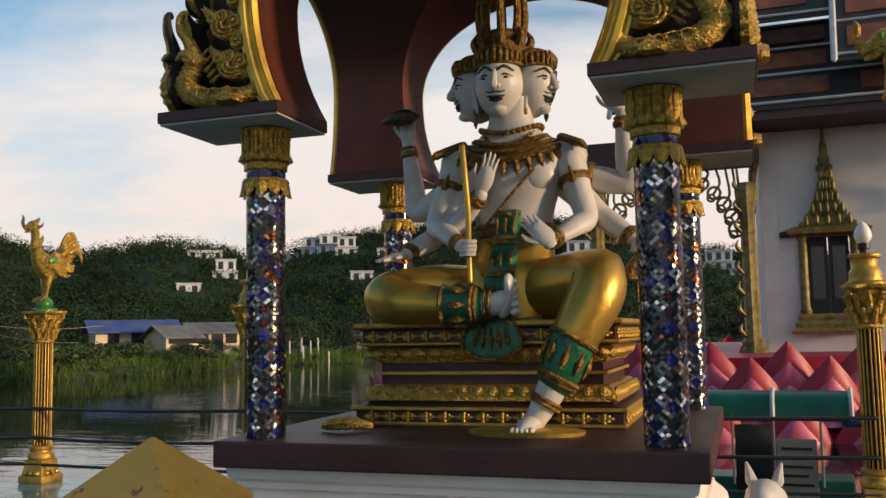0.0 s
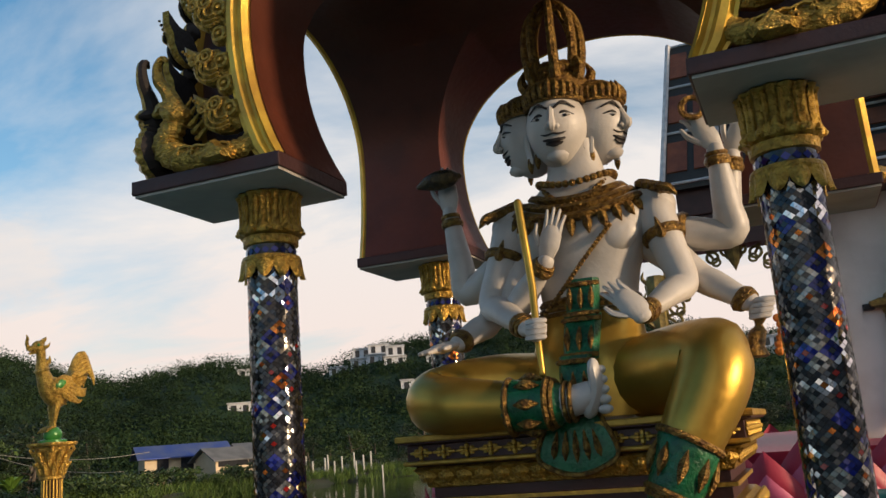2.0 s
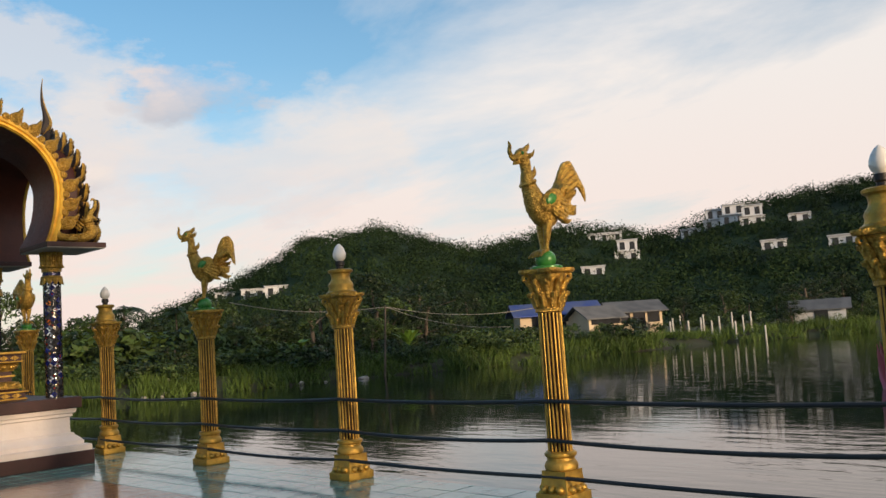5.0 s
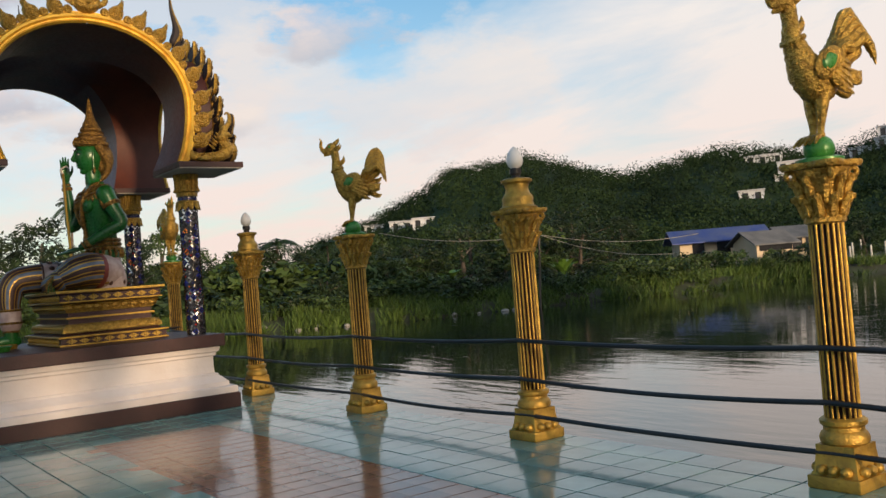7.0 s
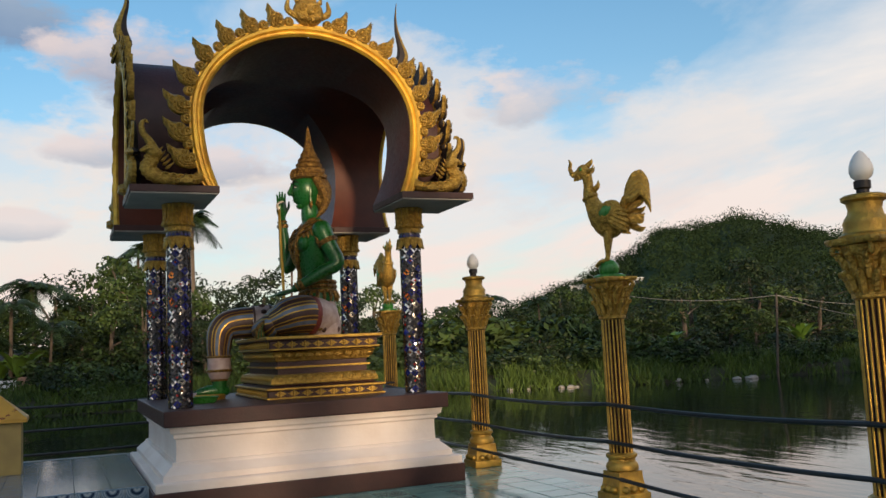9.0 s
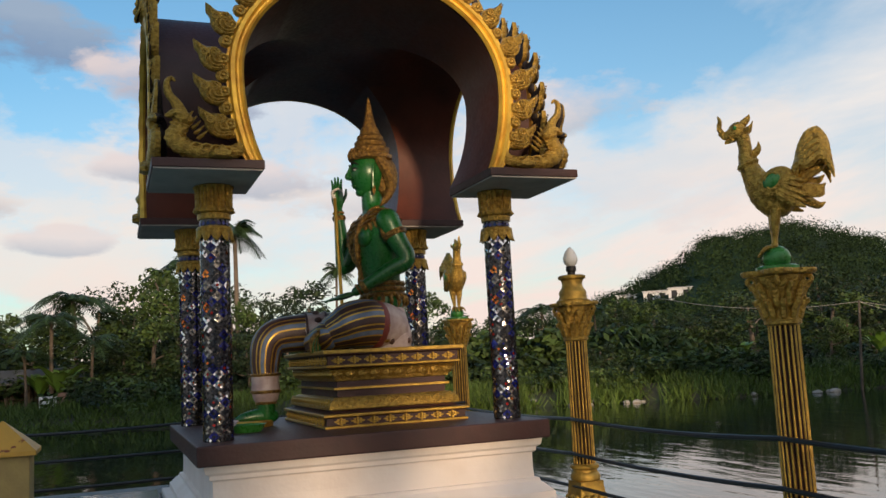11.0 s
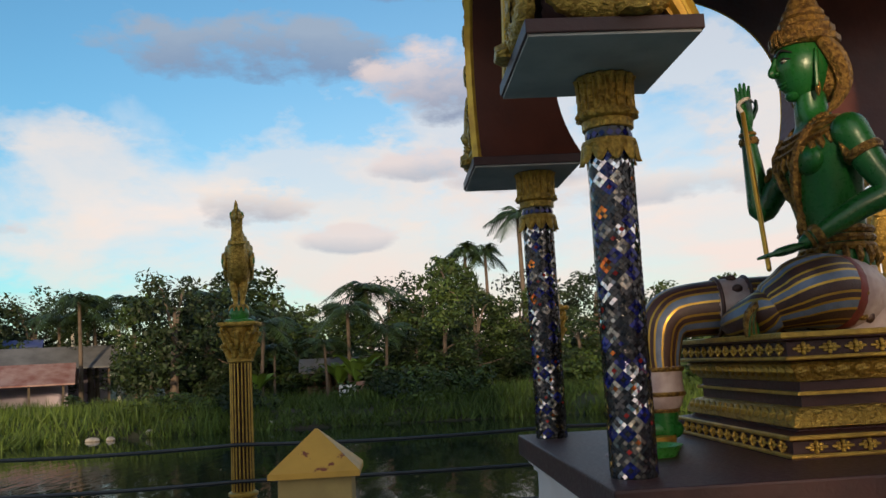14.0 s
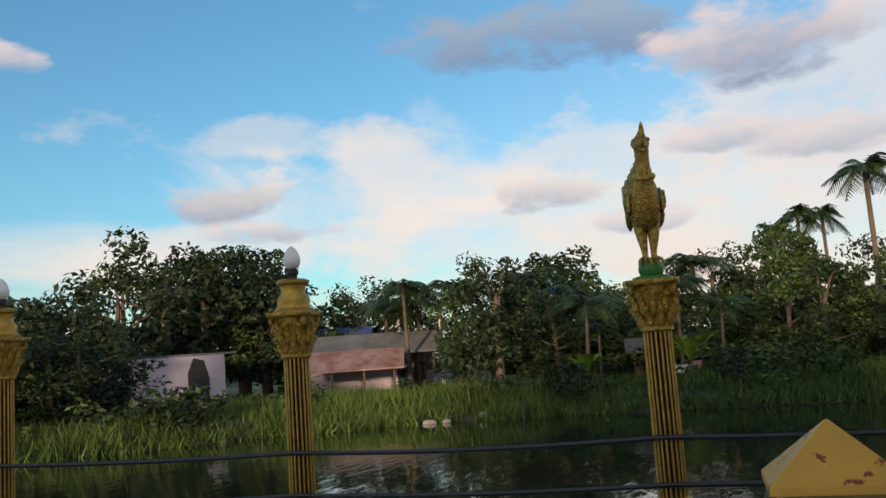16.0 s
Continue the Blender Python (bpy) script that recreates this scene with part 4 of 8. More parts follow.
def hose(a, b, z, sag):
    bm = bmesh.new()
    rows = []
    for i in range(9):
        t = i / 8
        rows.append((a[0] + (b[0] - a[0]) * t, a[1] + (b[1] - a[1]) * t, z - sag * 4 * t * (1 - t), 0.0165))
    tube(bm, rows, 8, 0, 2)
    return tagged(part("rail_hose", bm, CABLE), "black rubber hose strung between fence posts", "railing", "fence rails")


rng = random.Random(3)
spots = [(x, NORTH_Y) for x in NORTH_X] + [(WEST_X, 8.22)]
for a, b in zip(spots, spots[1:]):
    for z in (0.195, 0.475, 0.775):
        hose((a[0], a[1] - 0.10), (b[0], b[1] - 0.10), z, rng.uniform(0.01, 0.035))
spots = [(WEST_X, 8.22), (WEST_X, 5.15), (WEST_X, 2.48), (WEST_X, -0.15), (WEST_X, -2.82), (WEST_X, -6.5)]
for a, b in zip(spots, spots[1:]):
    for z in (0.195, 0.475, 0.775):
        hose((a[0] + 0.10, a[1]), (b[0] + 0.10, b[1]), z + KERB, rng.uniform(0.01, 0.03))


# ---- thrones and statues ----
STRIPE_BROWN = mat("brown_striped_cloth", (0.06, 0.026, 0.02), 0.45, 0.1, (0.04, 0.018, 0.015), 10, 0.15, 50)
STRIPE_BLUE = mat("blue_grey_striped_cloth", (0.14, 0.18, 0.26), 0.45, 0.1, (0.10, 0.13, 0.19), 10, 0.15, 50)
PALE_CLOTH = mat("pale_mauve_cloth", (0.40, 0.33, 0.32), 0.5, 0, (0.28, 0.21, 0.21), 10, 0.15, 50)
GOLD_AGED = mat("aged_gilding", (0.31, 0.185, 0.045), 0.42, 0.75, (0.10, 0.05, 0.016), 38, 1.0, 70)
BRONZE = mat("dark_bronze_paint", (0.11, 0.075, 0.03), 0.4, 0.6, (0.04, 0.03, 0.02), 25, 0.6, 60)
RED_CLOTH = mat("dark_red_cloth", (0.16, 0.03, 0.025), 0.5, 0, None, 10, 0.15, 50)


def throne(x, y, base, label, half=0.94):
    """A stepped gilded throne; y is the middle of its depth."""
    top = thing("throne", label, "throne", (x, y, base), group="gilded thrones")
    a, b = half, 0.60
    bm = bmesh.new()
    rects(bm, [(a, b, 0.0), (a, b, 0.022), (a - 0.012, b - 0.012, 0.03), (a - 0.012, b - 0.012, 0.085), (a + 0.01, b + 0.01, 0.095), (a + 0.01, b + 0.01, 0.115), (a - 0.07, b - 0.07, 0.13), (a - 0.075, b - 0.075, 0.14)])
    part("foot", bm, MAROON, top, "dark red foot with gilded rosettes", False)
    for lo, hi, g in ((0.093, 0.117, 0.014), (0.004, 0.026, 0.006)):
        bm = bmesh.new()
        rects(bm, [(a + g - 0.006, b + g - 0.006, lo), (a + g, b + g, lo + 0.006), (a + g, b + g, hi - 0.006), (a + g - 0.006, b + g - 0.006, hi)])
        part("foot_fillet", bm, GOLD, top, "gilded fillet", False)
    bm = bmesh.new()
    rows = [(a - 0.10, b - 0.10, 0.135), (a - 0.045, b - 0.045, 0.15)]
    for k in range(6):
        t = k / 5
        rows.append((a - 0.045 - 0.055 * t * t, b - 0.045 - 0.055 * t * t, 0.165 + 0.075 * t))
    rects(bm, rows + [(a - 0.14, b - 0.14, 0.245)])
    part("lower_moulding", bm, GOLD_ORN, top, "gilded rounded moulding", False)
    bm = bmesh.new()
    rects(bm, [(a - 0.135, b - 0.135, 0.243), (a - 0.135, b - 0.135, 0.30), (a - 0.11, b - 0.11, 0.302), (a - 0.11, b - 0.11, 0.322), (a - 0.135, b - 0.135, 0.325), (a - 0.135, b - 0.135, 0.37)])
    part("waist", bm, MAROON, top, "dark red waist", False)
    bm = bmesh.new()
    rects(bm, [(a - 0.105, b - 0.105, 0.303), (a - 0.105, b - 0.105, 0.322)])
    part("waist_fillet", bm, GOLD, top, "", False)
    bm = bmesh.new()
    rows = [(a - 0.15, b - 0.15, 0.365)]
    for k in range(6):
        t = k / 5
        rows.append((a - 0.115 + 0.055 * t, b - 0.115 + 0.055 * t, 0.375 + 0.085 * t ** 0.7))
    rects(bm, rows + [(a - 0.08, b - 0.08, 0.475)])
    part("upper_moulding", bm, GOLD_ORN, top, "gilded rounded moulding", False)
    bm = bmesh.new()
    rects(bm, [(a - 0.085, b - 0.085, 0.47), (a - 0.03, b - 0.03, 0.485), (a - 0.03, b - 0.03, 0.50), (a - 0.045, b - 0.045, 0.505), (a - 0.045, b - 0.045, 0.575), (a - 0.01, b - 0.01, 0.585), (a - 0.005, b - 0.005, 0.62)])
    part("seat_slab", bm, MAROON, top, "dark red seat slab with gilded rosettes", False)
    for lo, hi, g in ((0.592, 0.624, 0.0), (0.482, 0.503, -0.026)):
        bm = bmesh.new()
        rects(bm, [(a + g - 0.006, b + g - 0.006, lo), (a + g, b + g, lo + 0.006), (a + g, b + g, hi - 0.006), (a + g - 0.006, b + g - 0.006, hi)])
        part("slab_fillet", bm, GOLD, top, "gilded fillet", False)
    first = {}
    for z, out, h in ((0.058, 0.010, 0.030), (0.54, 0.043, 0.034)):
        for side in range(4):
            half, off = (a, b) if side % 2 == 0 else (b, a)
            n = 13 if side % 2 == 0 else 8
            for i in range(n):
                u = (i - (n - 1) / 2) * (2 * half - 0.12) / n
                m = pose(0, 0, 0, 0, 0, 90 * side) @ pose(u, -(off - out), z)
                if "r" not in ROSETTE:
                    bm = bmesh.new()
                    for q in range(4):
                        s, c = math.sin(q * math.pi / 2), math.cos(q * math.pi / 2)
                        ball(bm, (0.034 * c, -0.006, 0.020 * s), (0.013 + 0.014 * abs(c), 0.012, 0.010 + 0.006 * abs(s)), 0, u=6, v=3)
                        ball(bm, (0.048 * (c - s) * 0.5, -0.004, 0.026 * (c + s) * 0.5), (0.014, 0.010, 0.009), 0, u=5, v=3)
                    ball(bm, (0, -0.014, 0), 0.012, 0, u=6, v=4)
                    ROSETTE["r"] = part("rosette", bm, GOLD, top)
                    ROSETTE["r"].matrix_basis = m
                else:
                    again(ROSETTE["r"], top, m)
    # rows of lotus petals on the two rounded mouldings
    for z, out, flip in ((0.20, 0.06, 1), (0.43, 0.085, -1)):
        for side in range(4):
            half, off = (a, b) if side % 2 == 0 else (b, a)
            n = 16 if side % 2 == 0 else 10
            for i in range(n):
                u = (i - (n - 1) / 2) * (2 * half - 0.16) / n
                m = pose(0, 0, 0, 0, 0, 90 * side) @ pose(u, -(off - out), z) @ Matrix.Diagonal((1, 1, flip, 1))
                if "p" not in ROSETTE:
                    bm = bmesh.new()
                    ball(bm, (0, 0, 0), (0.046, 0.018, 0.036), 0, u=8, v=5, shape=lambda x, y, z: (x * (1 - 0.35 * max(z, 0)), y, z))
                    ball(bm, (0, -0.014, -0.006), (0.022, 0.012, 0.02), 0, u=6, v=4)
                    ROSETTE["p"] = part("lotus_petal", bm, GOLD_ORN, top)
                    ROSETTE["p"].matrix_basis = m
                else:
                    again(ROSETTE["p"], top, m)
    return top


ROSETTE = {}
throne(SHRINE_A[0] - 0.02, SHRINE_A[1] + 0.23, BASE_A, "stepped gilded throne with rosettes under the white statue", 0.83)
throne(SHRINE_B[0], SHRINE_B[1] + 0.29, BASE_B, "stepped gilded throne with rosettes under the green statue", 0.86)


def palm_of(bm, wrist, way, side, size=1.0, mi=0, curl=0.0, up=None):
    """An open palm: way points along the fingers, side across the palm."""
    w, d, s = Vector(wrist), Vector(way).normalized(), Vector(side).normalized()
    nrm = d.cross(s)
    tube(bm, [(*w, 0.038 * size), (*(w + d * 0.05 * size), 0.052 * size), (*(w + d * 0.11 * size), 0.05 * size)], 10, mi, 3, 0.5, nrm)
    for k in range(4):
        a = w + d * 0.12 * size + s * (k - 1.5) * 0.024 * size
        ln = (0.10, 0.115, 0.11, 0.085)[k] * size
        b = a + d * ln * 0.5 + nrm * curl * 0.02
        c = a + d * ln * (1 - curl * 0.3) + nrm * curl * 0.05 + s * (k - 1.5) * 0.006
        tube(bm, [(*a, 0.0135 * size), (*b, 0.013 * size), (*c, 0.008 * size)], 6, mi, 3)
    a = w + d * 0.05 * size - s * 0.045 * size
    tube(bm, [(*a, 0.016 * size), (*(a + d * 0.05 * size - s * 0.03 * size), 0.014 * size), (*(a + d * 0.095 * size - s * 0.035 * size), 0.009 * size)], 6, mi, 3)


def fist_of(bm, c, axis, mi=0):
    ax = Vector(axis).normalized()
    ball(bm, c, (0.055, 0.05, 0.06), mi, u=12, v=8)
    for k in range(4):
        p = Vector(c) + ax * (k - 1.5) * 0.026 + Vector((0.01, -0.045, 0))
        tube(bm, [(*(p + Vector((-0.04, 0.01, 0))), 0.015), (*p, 0.016), (*(p + Vector((0.04, 0.012, 0))), 0.014)], 6, mi, 3)


def head_of(bm, c, turn, skin=0, gold=2, dark=4, lip=5, size=1.0, smile=True):
    """A head that looks towards -y turned by turn degrees, with a carved diadem."""
    m = pose(*c, 0, 0, turn)

    def at(x, y, z):
        return tuple(m @ Vector((x * size, y * size, z * size)))
    ball(bm, at(0, 0, 0), (0.150 * size, 0.165 * size, 0.205 * size), skin, (0, 0, turn), 24, 16, lambda x, y, z: (x * (1 - 0.22 * max(-z, 0) ** 1.5), y * (1 - 0.10 * max(-z, 0)), z))
    # nose, chin, cheeks, ears
    tube(bm, [(*at(0, -0.150, 0.06), 0.016 * size), (*at(0, -0.172, 0.01), 0.018 * size), (*at(0, -0.185, -0.028), 0.024 * size), (*at(0, -0.165, -0.045), 0.014 * size)], 8, skin, 4)
    ball(bm, at(0, -0.078, -0.160), (0.055 * size, 0.04 * size, 0.034 * size), skin, u=12, v=6)
    for s in (-1, 1):
        ball(bm, at(0.024 * s, -0.166, -0.036), 0.014 * size, skin, u=8, v=5)
        tube(bm, [(*at(0.15 * s, 0.01, 0.05), 0.02 * size), (*at(0.158 * s, 0.0, -0.02), 0.022 * size), (*at(0.15 * s, 0.0, -0.10), 0.02 * size), (*at(0.145 * s, 0.0, -0.14), 0.022 * size)], 8, skin, 3, 0.6)
        tube(bm, [(*at(0.148 * s, 0.0, -0.13), 0.014 * size), (*at(0.148 * s, 0.0, -0.17), 0.016 * size), (*at(0.146 * s, 0.0, -0.20), 0.006 * size)], 8, gold, 3)
        # brow, upper lid and eye
        tube(bm, [(*at(0.018 * s, -0.158, 0.062), 0.006 * size), (*at(0.06 * s, -0.150, 0.088), 0.007 * size), (*at(0.108 * s, -0.112, 0.062), 0.004 * size)], 6, dark, 4)
        tube(bm, [(*at(0.028 * s, -0.152, 0.022), 0.005 * size), (*at(0.062 * s, -0.147, 0.038), 0.007 * size), (*at(0.10 * s, -0.117, 0.025), 0.004 * size)], 6, dark, 4)
        ball(bm, at(0.064 * s, -0.140, 0.020), (0.030 * size, 0.014 * size, 0.009 * size), 6, u=10, v=5)
        ball(bm, at(0.066 * s, -0.150, 0.016), (0.011 * size, 0.006 * size, 0.008 * size), dark, u=8, v=5)
        if smile:
            tube(bm, [(*at(0.004 * s, -0.156, -0.066), 0.004 * size), (*at(0.035 * s, -0.148, -0.070), 0.005 * size), (*at(0.066 * s, -0.129, -0.055), 0.003 * size)], 6, dark, 4)
    tube(bm, [(*at(-0.05, -0.127, -0.088), 0.005 * size), (*at(-0.02, -0.139, -0.096), 0.010 * size), (*at(0.02, -0.139, -0.096), 0.010 * size), (*at(0.05, -0.127, -0.088), 0.005 * size)], 8, lip, 3)
    tube(bm, [(*at(-0.035, -0.128, -0.108), 0.007 * size), (*at(0, -0.132, -0.116), 0.012 * size), (*at(0.035, -0.128, -0.108), 0.007 * size)], 8, lip, 3)
    # diadem
    for z, r, th in ((0.122, 0.146, 0.013), (0.150, 0.146, 0.013)):
        hoop(bm, at(0, 0.005, z), (0, 0, 1), r * size, th * size, gold, 28, 0.9, studs=1)
    for k in range(-5, 6):
        a = k * 0.235
        tube(bm, [(*at(0.146 * math.sin(a), -0.155 * math.cos(a), 0.135), 0.016 * size), (*at(0.148 * math.sin(a), -0.156 * math.cos(a), 0.175), 0.019 * size), (*at(0.136 * math.sin(a), -0.143 * math.cos(a), 0.222 - 0.008 * abs(k)), 0.005 * size)], 6, gold, 3)
    ball(bm, at(0, 0.0, 0.18), (0.14 * size, 0.15 * size, 0.08 * size), gold, u=16, v=8)


def collar_of(bm, x, y, z, rx, ry, gold=2, spikes=13):
    """A broad necklace with hanging leaves, and a string of beads."""
    for k, (f, dz) in enumerate(((0.72, 0.035), (0.88, 0.0), (1.03, -0.04))):
        loops = []
        for i in range(33):
            a = 2 * math.pi * i / 32
            c = Vector((x + rx * f * math.cos(a), y + ry * f * math.sin(a), z + dz - 0.10 * f * max(-math.sin(a), 0) ** 2))
            loops.append([c + Vector((math.cos(a) * 0.046 * math.cos(b), math.sin(a) * 0.046 * math.cos(b), 0.026 * math.sin(b))) for b in (math.pi * j / 3 for j in range(6))])
        rings(bm, loops, gold, True, (False, False))
    for i in range(spikes):
        a = math.pi * (1.04 + 0.92 * i / (spikes - 1)) if spikes < 16 else 2 * math.pi * i / spikes
        c, s = math.cos(a), math.sin(a)
        f = max(-s, 0) ** 2
        p = Vector((x + rx * 1.04 * c, y + ry * 1.04 * s - 0.012, z - 0.055 - 0.10 * f))
        d = Vector((c * 0.05, s * 0.012 - 0.003, -0.07 - 0.03 * f))
        tube(bm, [(*p, 0.02), (*(p + d * 0.45), 0.027), (*(p + d), 0.004)], 6, gold, 3)
    for i in range(21):
        a = math.pi * (1.0 + i / 20)
        ball(bm, (x + rx * 0.55 * math.cos(a), y + ry * 0.75 * math.sin(a) - 0.01, z + 0.075 - 0.13 * max(-math.sin(a), 0) ** 2), 0.017, gold, u=7, v=5)


def torso_of(bm, x, y, rows, mi=0):
    loops = []
    for z, rx, ry, dy in smooth_path(rows, 4):
        loops.append([(x + rx * math.copysign(abs(math.cos(a)) ** 0.85, math.cos(a)), y + dy + ry * math.copysign(abs(math.sin(a)) ** 0.85, math.sin(a)), z) for a in (2 * math.pi * i / 28 for i in range(28))])
    rings(bm, loops, mi)


SKIN, SMOOTH, ORNA, GREENC, BLACK, LIPS, EYE_W = range(7)
CONCH = 8


def arm_of(bm, pts, mi=0, gold=2, r=(0.105, 0.088, 0.075, 0.05, 0.036), armlet=True):
    """shoulder, elbow, wrist: with armlet and bracelet."""
    s, e, w = (Vector(p) for p in pts)
    tube(bm, [(*s, r[0]), (*s.lerp(e, 0.5), r[1]), (*e, r[2]), (*e.lerp(w, 0.35), r[2] * 0.95), (*w, r[3] * 0.86)], 14, mi, 5)
    if armlet:
        c = s.lerp(e, 0.36)
        hoop(bm, c, e - s, r[1] + 0.008, 0.017, gold, 20, 1.7, studs=1)
        tube(bm, [(*(c + Vector((0, -r[1] - 0.01, 0))), 0.03), (*(c + (s - e).normalized() * 0.09 + Vector((0, -r[1] - 0.01, 0))), 0.005)], 6, gold, 2)
    c = e.lerp(w, 0.86)
    hoop(bm, c, w - e, 0.052, 0.015, gold, 18, 1.8, studs=1)
    hoop(bm, e.lerp(w, 0.95), w - e, 0.048, 0.011, gold, 18, 1.2)


def white_statue():
    """Four faces and eight arms, one leg folded and one hanging; looks towards -y. One carved and painted piece."""
    bm = bmesh.new()
    torso_of(bm, 0.04, 0.06, [(1.53, 0.34, 0.24, 0.0), (1.72, 0.33, 0.25, 0.0), (1.95, 0.265, 0.20, 0), (2.12, 0.245, 0.175, 0), (2.30, 0.275, 0.185, -0.01), (2.48, 0.345, 0.205, -0.02), (2.60, 0.385, 0.195, -0.015), (2.69, 0.345, 0.165, 0), (2.76, 0.24, 0.15, 0.0), (2.83, 0.165, 0.14, -0.015), (2.90, 0.145, 0.13, -0.02), (3.02, 0.14, 0.125, -0.03)])
    for s in (-1, 1):
        ball(bm, (0.04 + s * 0.16, -0.08, 2.47), (0.15, 0.07, 0.11), SKIN)
        ball(bm, (0.04 + s * 0.375, 0.05, 2.61), (0.12, 0.115, 0.115), SKIN)
    head_of(bm, (-0.01, -0.05, 3.10), 4, lip=BLACK, size=1.10)
    head_of(bm, (0.175, 0.08, 3.11), 66, lip=BLACK, size=1.04)
    head_of(bm, (-0.195, 0.08, 3.11), -66, lip=BLACK, size=1.04)
    head_of(bm, (0.04, 0.18, 3.13), 180, size=1.0)
    # tall open crown
    lathe(bm, [(0.16, 3.29), (0.19, 3.31), (0.19, 3.36), (0.16, 3.40), (0.145, 3.43), (0.16, 3.46), (0.13, 3.50)], 28, (-0.01, 0.05, 0), ORNA, lambda a, k: 1 + 0.03 * math.cos(a * 14))
    for i in range(8):
        a = math.pi / 4 * i + 0.2
        c, s = math.cos(a), math.sin(a)
        tube(bm, [(-0.01 + 0.135 * c, 0.05 + 0.135 * s, 3.46, 0.028), (-0.01 + 0.155 * c, 0.05 + 0.155 * s, 3.62, 0.026), (-0.01 + 0.135 * c, 0.05 + 0.135 * s, 3.78, 0.024), (-0.01 + 0.065 * c, 0.05 + 0.065 * s, 3.88, 0.022), (-0.01, 0.05, 3.90, 0.024)], 8, ORNA, 4)
        tube(bm, [(-0.01 + 0.165 * c, 0.05 + 0.165 * s, 3.38, 0.034), (-0.01 + 0.19 * c, 0.05 + 0.19 * s, 3.44, 0.03), (-0.01 + 0.17 * c, 0.05 + 0.17 * s, 3.51, 0.005)], 6, ORNA, 3)
    collar_of(bm, 0.04, 0.02, 2.71, 0.31, 0.20)
    for s in (-1, 1):
        for k in range(4):
            p = Vector((0.04 + s * (0.33 + 0.035 * k), 0.02 - 0.03 * k, 2.735 - 0.02 * k))
            tube(bm, [(*p, 0.03), (*(p + Vector((s * 0.05, -0.025, -0.02))), 0.026), (*(p + Vector((s * 0.085, -0.03, -0.065))), 0.004)], 6, ORNA, 3)
    # a string of large beads round the neck
    for i in range(34):
        a = 2 * math.pi * i / 34
        ball(bm, (0.04 + 0.20 * math.cos(a), 0.035 + 0.185 * math.sin(a), 2.825 - 0.065 * max(-math.sin(a), 0) ** 2), (0.022, 0.022, 0.02), ORNA, u=8, v=5)
    # a sash of beads across the chest
    for i in range(26):
        t = i / 25
        ball(bm, (0.22 - 0.36 * t, -0.155 - 0.03 * math.sin(t * 3), 2.50 - 0.42 * t), 0.014, ORNA, u=6, v=4)
    # belt and front cloth
    for z, r in ((2.07, 0.25), (2.11, 0.252), (2.145, 0.25)):
        loops = []
        for i in range(33):
            a = 2 * math.pi * i / 32
            loops.append([(0.04 + (r + 0.02 * math.cos(b)) * math.cos(a), 0.06 + (r * 0.74 + 0.02 * math.cos(b)) * math.sin(a), z + 0.02 * math.sin(b)) for b in (math.pi * j / 3 for j in range(6))])
        rings(bm, loops, ORNA, True, (False, False))
    torso_of(bm, 0.04, 0.05, [(1.55, 0.36, 0.27, 0), (1.75, 0.35, 0.27, 0), (1.95, 0.285, 0.215, 0), (2.06, 0.26, 0.19, 0)], SMOOTH)
    for (x0, x1, z0, z1, y0, y1) in ((-0.03, 0.13, 2.03, 2.24, -0.19, -0.16), (-0.04, 0.14, 1.82, 2.05, -0.23, -0.19), (-0.055, 0.12, 1.60, 1.84, -0.33, -0.26)):
        lp = []
        for t in (0.0, 0.25, 0.5, 0.75, 1.0):
            z, y = z0 + (z1 - z0) * t, y0 + (y1 - y0) * t
            lp.append([(x0, y + 0.01, z), (x0 + 0.02, y - 0.02, z), (x1 - 0.02, y - 0.02, z), (x1, y + 0.01, z), (x1, y + 0.05, z), (x0, y + 0.05, z)])
        rings(bm, lp, GREENC)
        for z in (z0 + 0.02, z1 - 0.03):
            y = y0 + (y1 - y0) * (z - z0) / (z1 - z0) - 0.02
            tube(bm, [(x0, y + 0.01, z, 0.013), ((x0 + x1) / 2, y - 0.012, z, 0.014), (x1, y + 0.01, z, 0.013)], 6, ORNA, 3)
        for k in range(3):
            xx = x0 + (x1 - x0) * (k + 0.5) / 3
            y = y0 - 0.022 + 0.3 * (y1 - y0)
            tube(bm, [(xx, y, z0 + 0.05, 0.006), (xx, y - 0.008, z0 + 0.10, 0.018), (xx, y, z0 + 0.16, 0.004)], 6, ORNA, 3)
    # fan of cloth over the throne's edge
    fan = []
    for t, w, y in ((0, 0.11, -0.33), (0.25, 0.15, -0.345), (0.5, 0.19, -0.35), (0.75, 0.205, -0.352), (0.92, 0.17, -0.352), (1.0, 0.09, -0.35)):
        z = 1.56 - 0.25 * t
        fan.append([(0.02 - w, y, z + 0.03), (0.02 - w * 0.5, y - 0.015, z), (0.02, y - 0.02, z - 0.008), (0.02 + w * 0.5, y - 0.015, z), (0.02 + w, y, z + 0.03), (0.02, y + 0.03, z)])
    rings(bm, fan, GREENC)
    tube(bm, [(0.02 - 0.12, -0.34, 1.58, 0.013), (0.02 - 0.205, -0.358, 1.40, 0.013), (0.02 - 0.13, -0.365, 1.335, 0.013), (0.02, -0.37, 1.305, 0.013), (0.02 + 0.13, -0.365, 1.335, 0.013), (0.02 + 0.205, -0.358, 1.40, 0.013), (0.02 + 0.12, -0.34, 1.58, 0.013)], 6, ORNA, 4)
    tube(bm, [(0.02 - 0.12, -0.35, 1.575, 0.016), (0.02, -0.372, 1.565, 0.016), (0.02 + 0.12, -0.35, 1.575, 0.016)], 6, ORNA, 3)
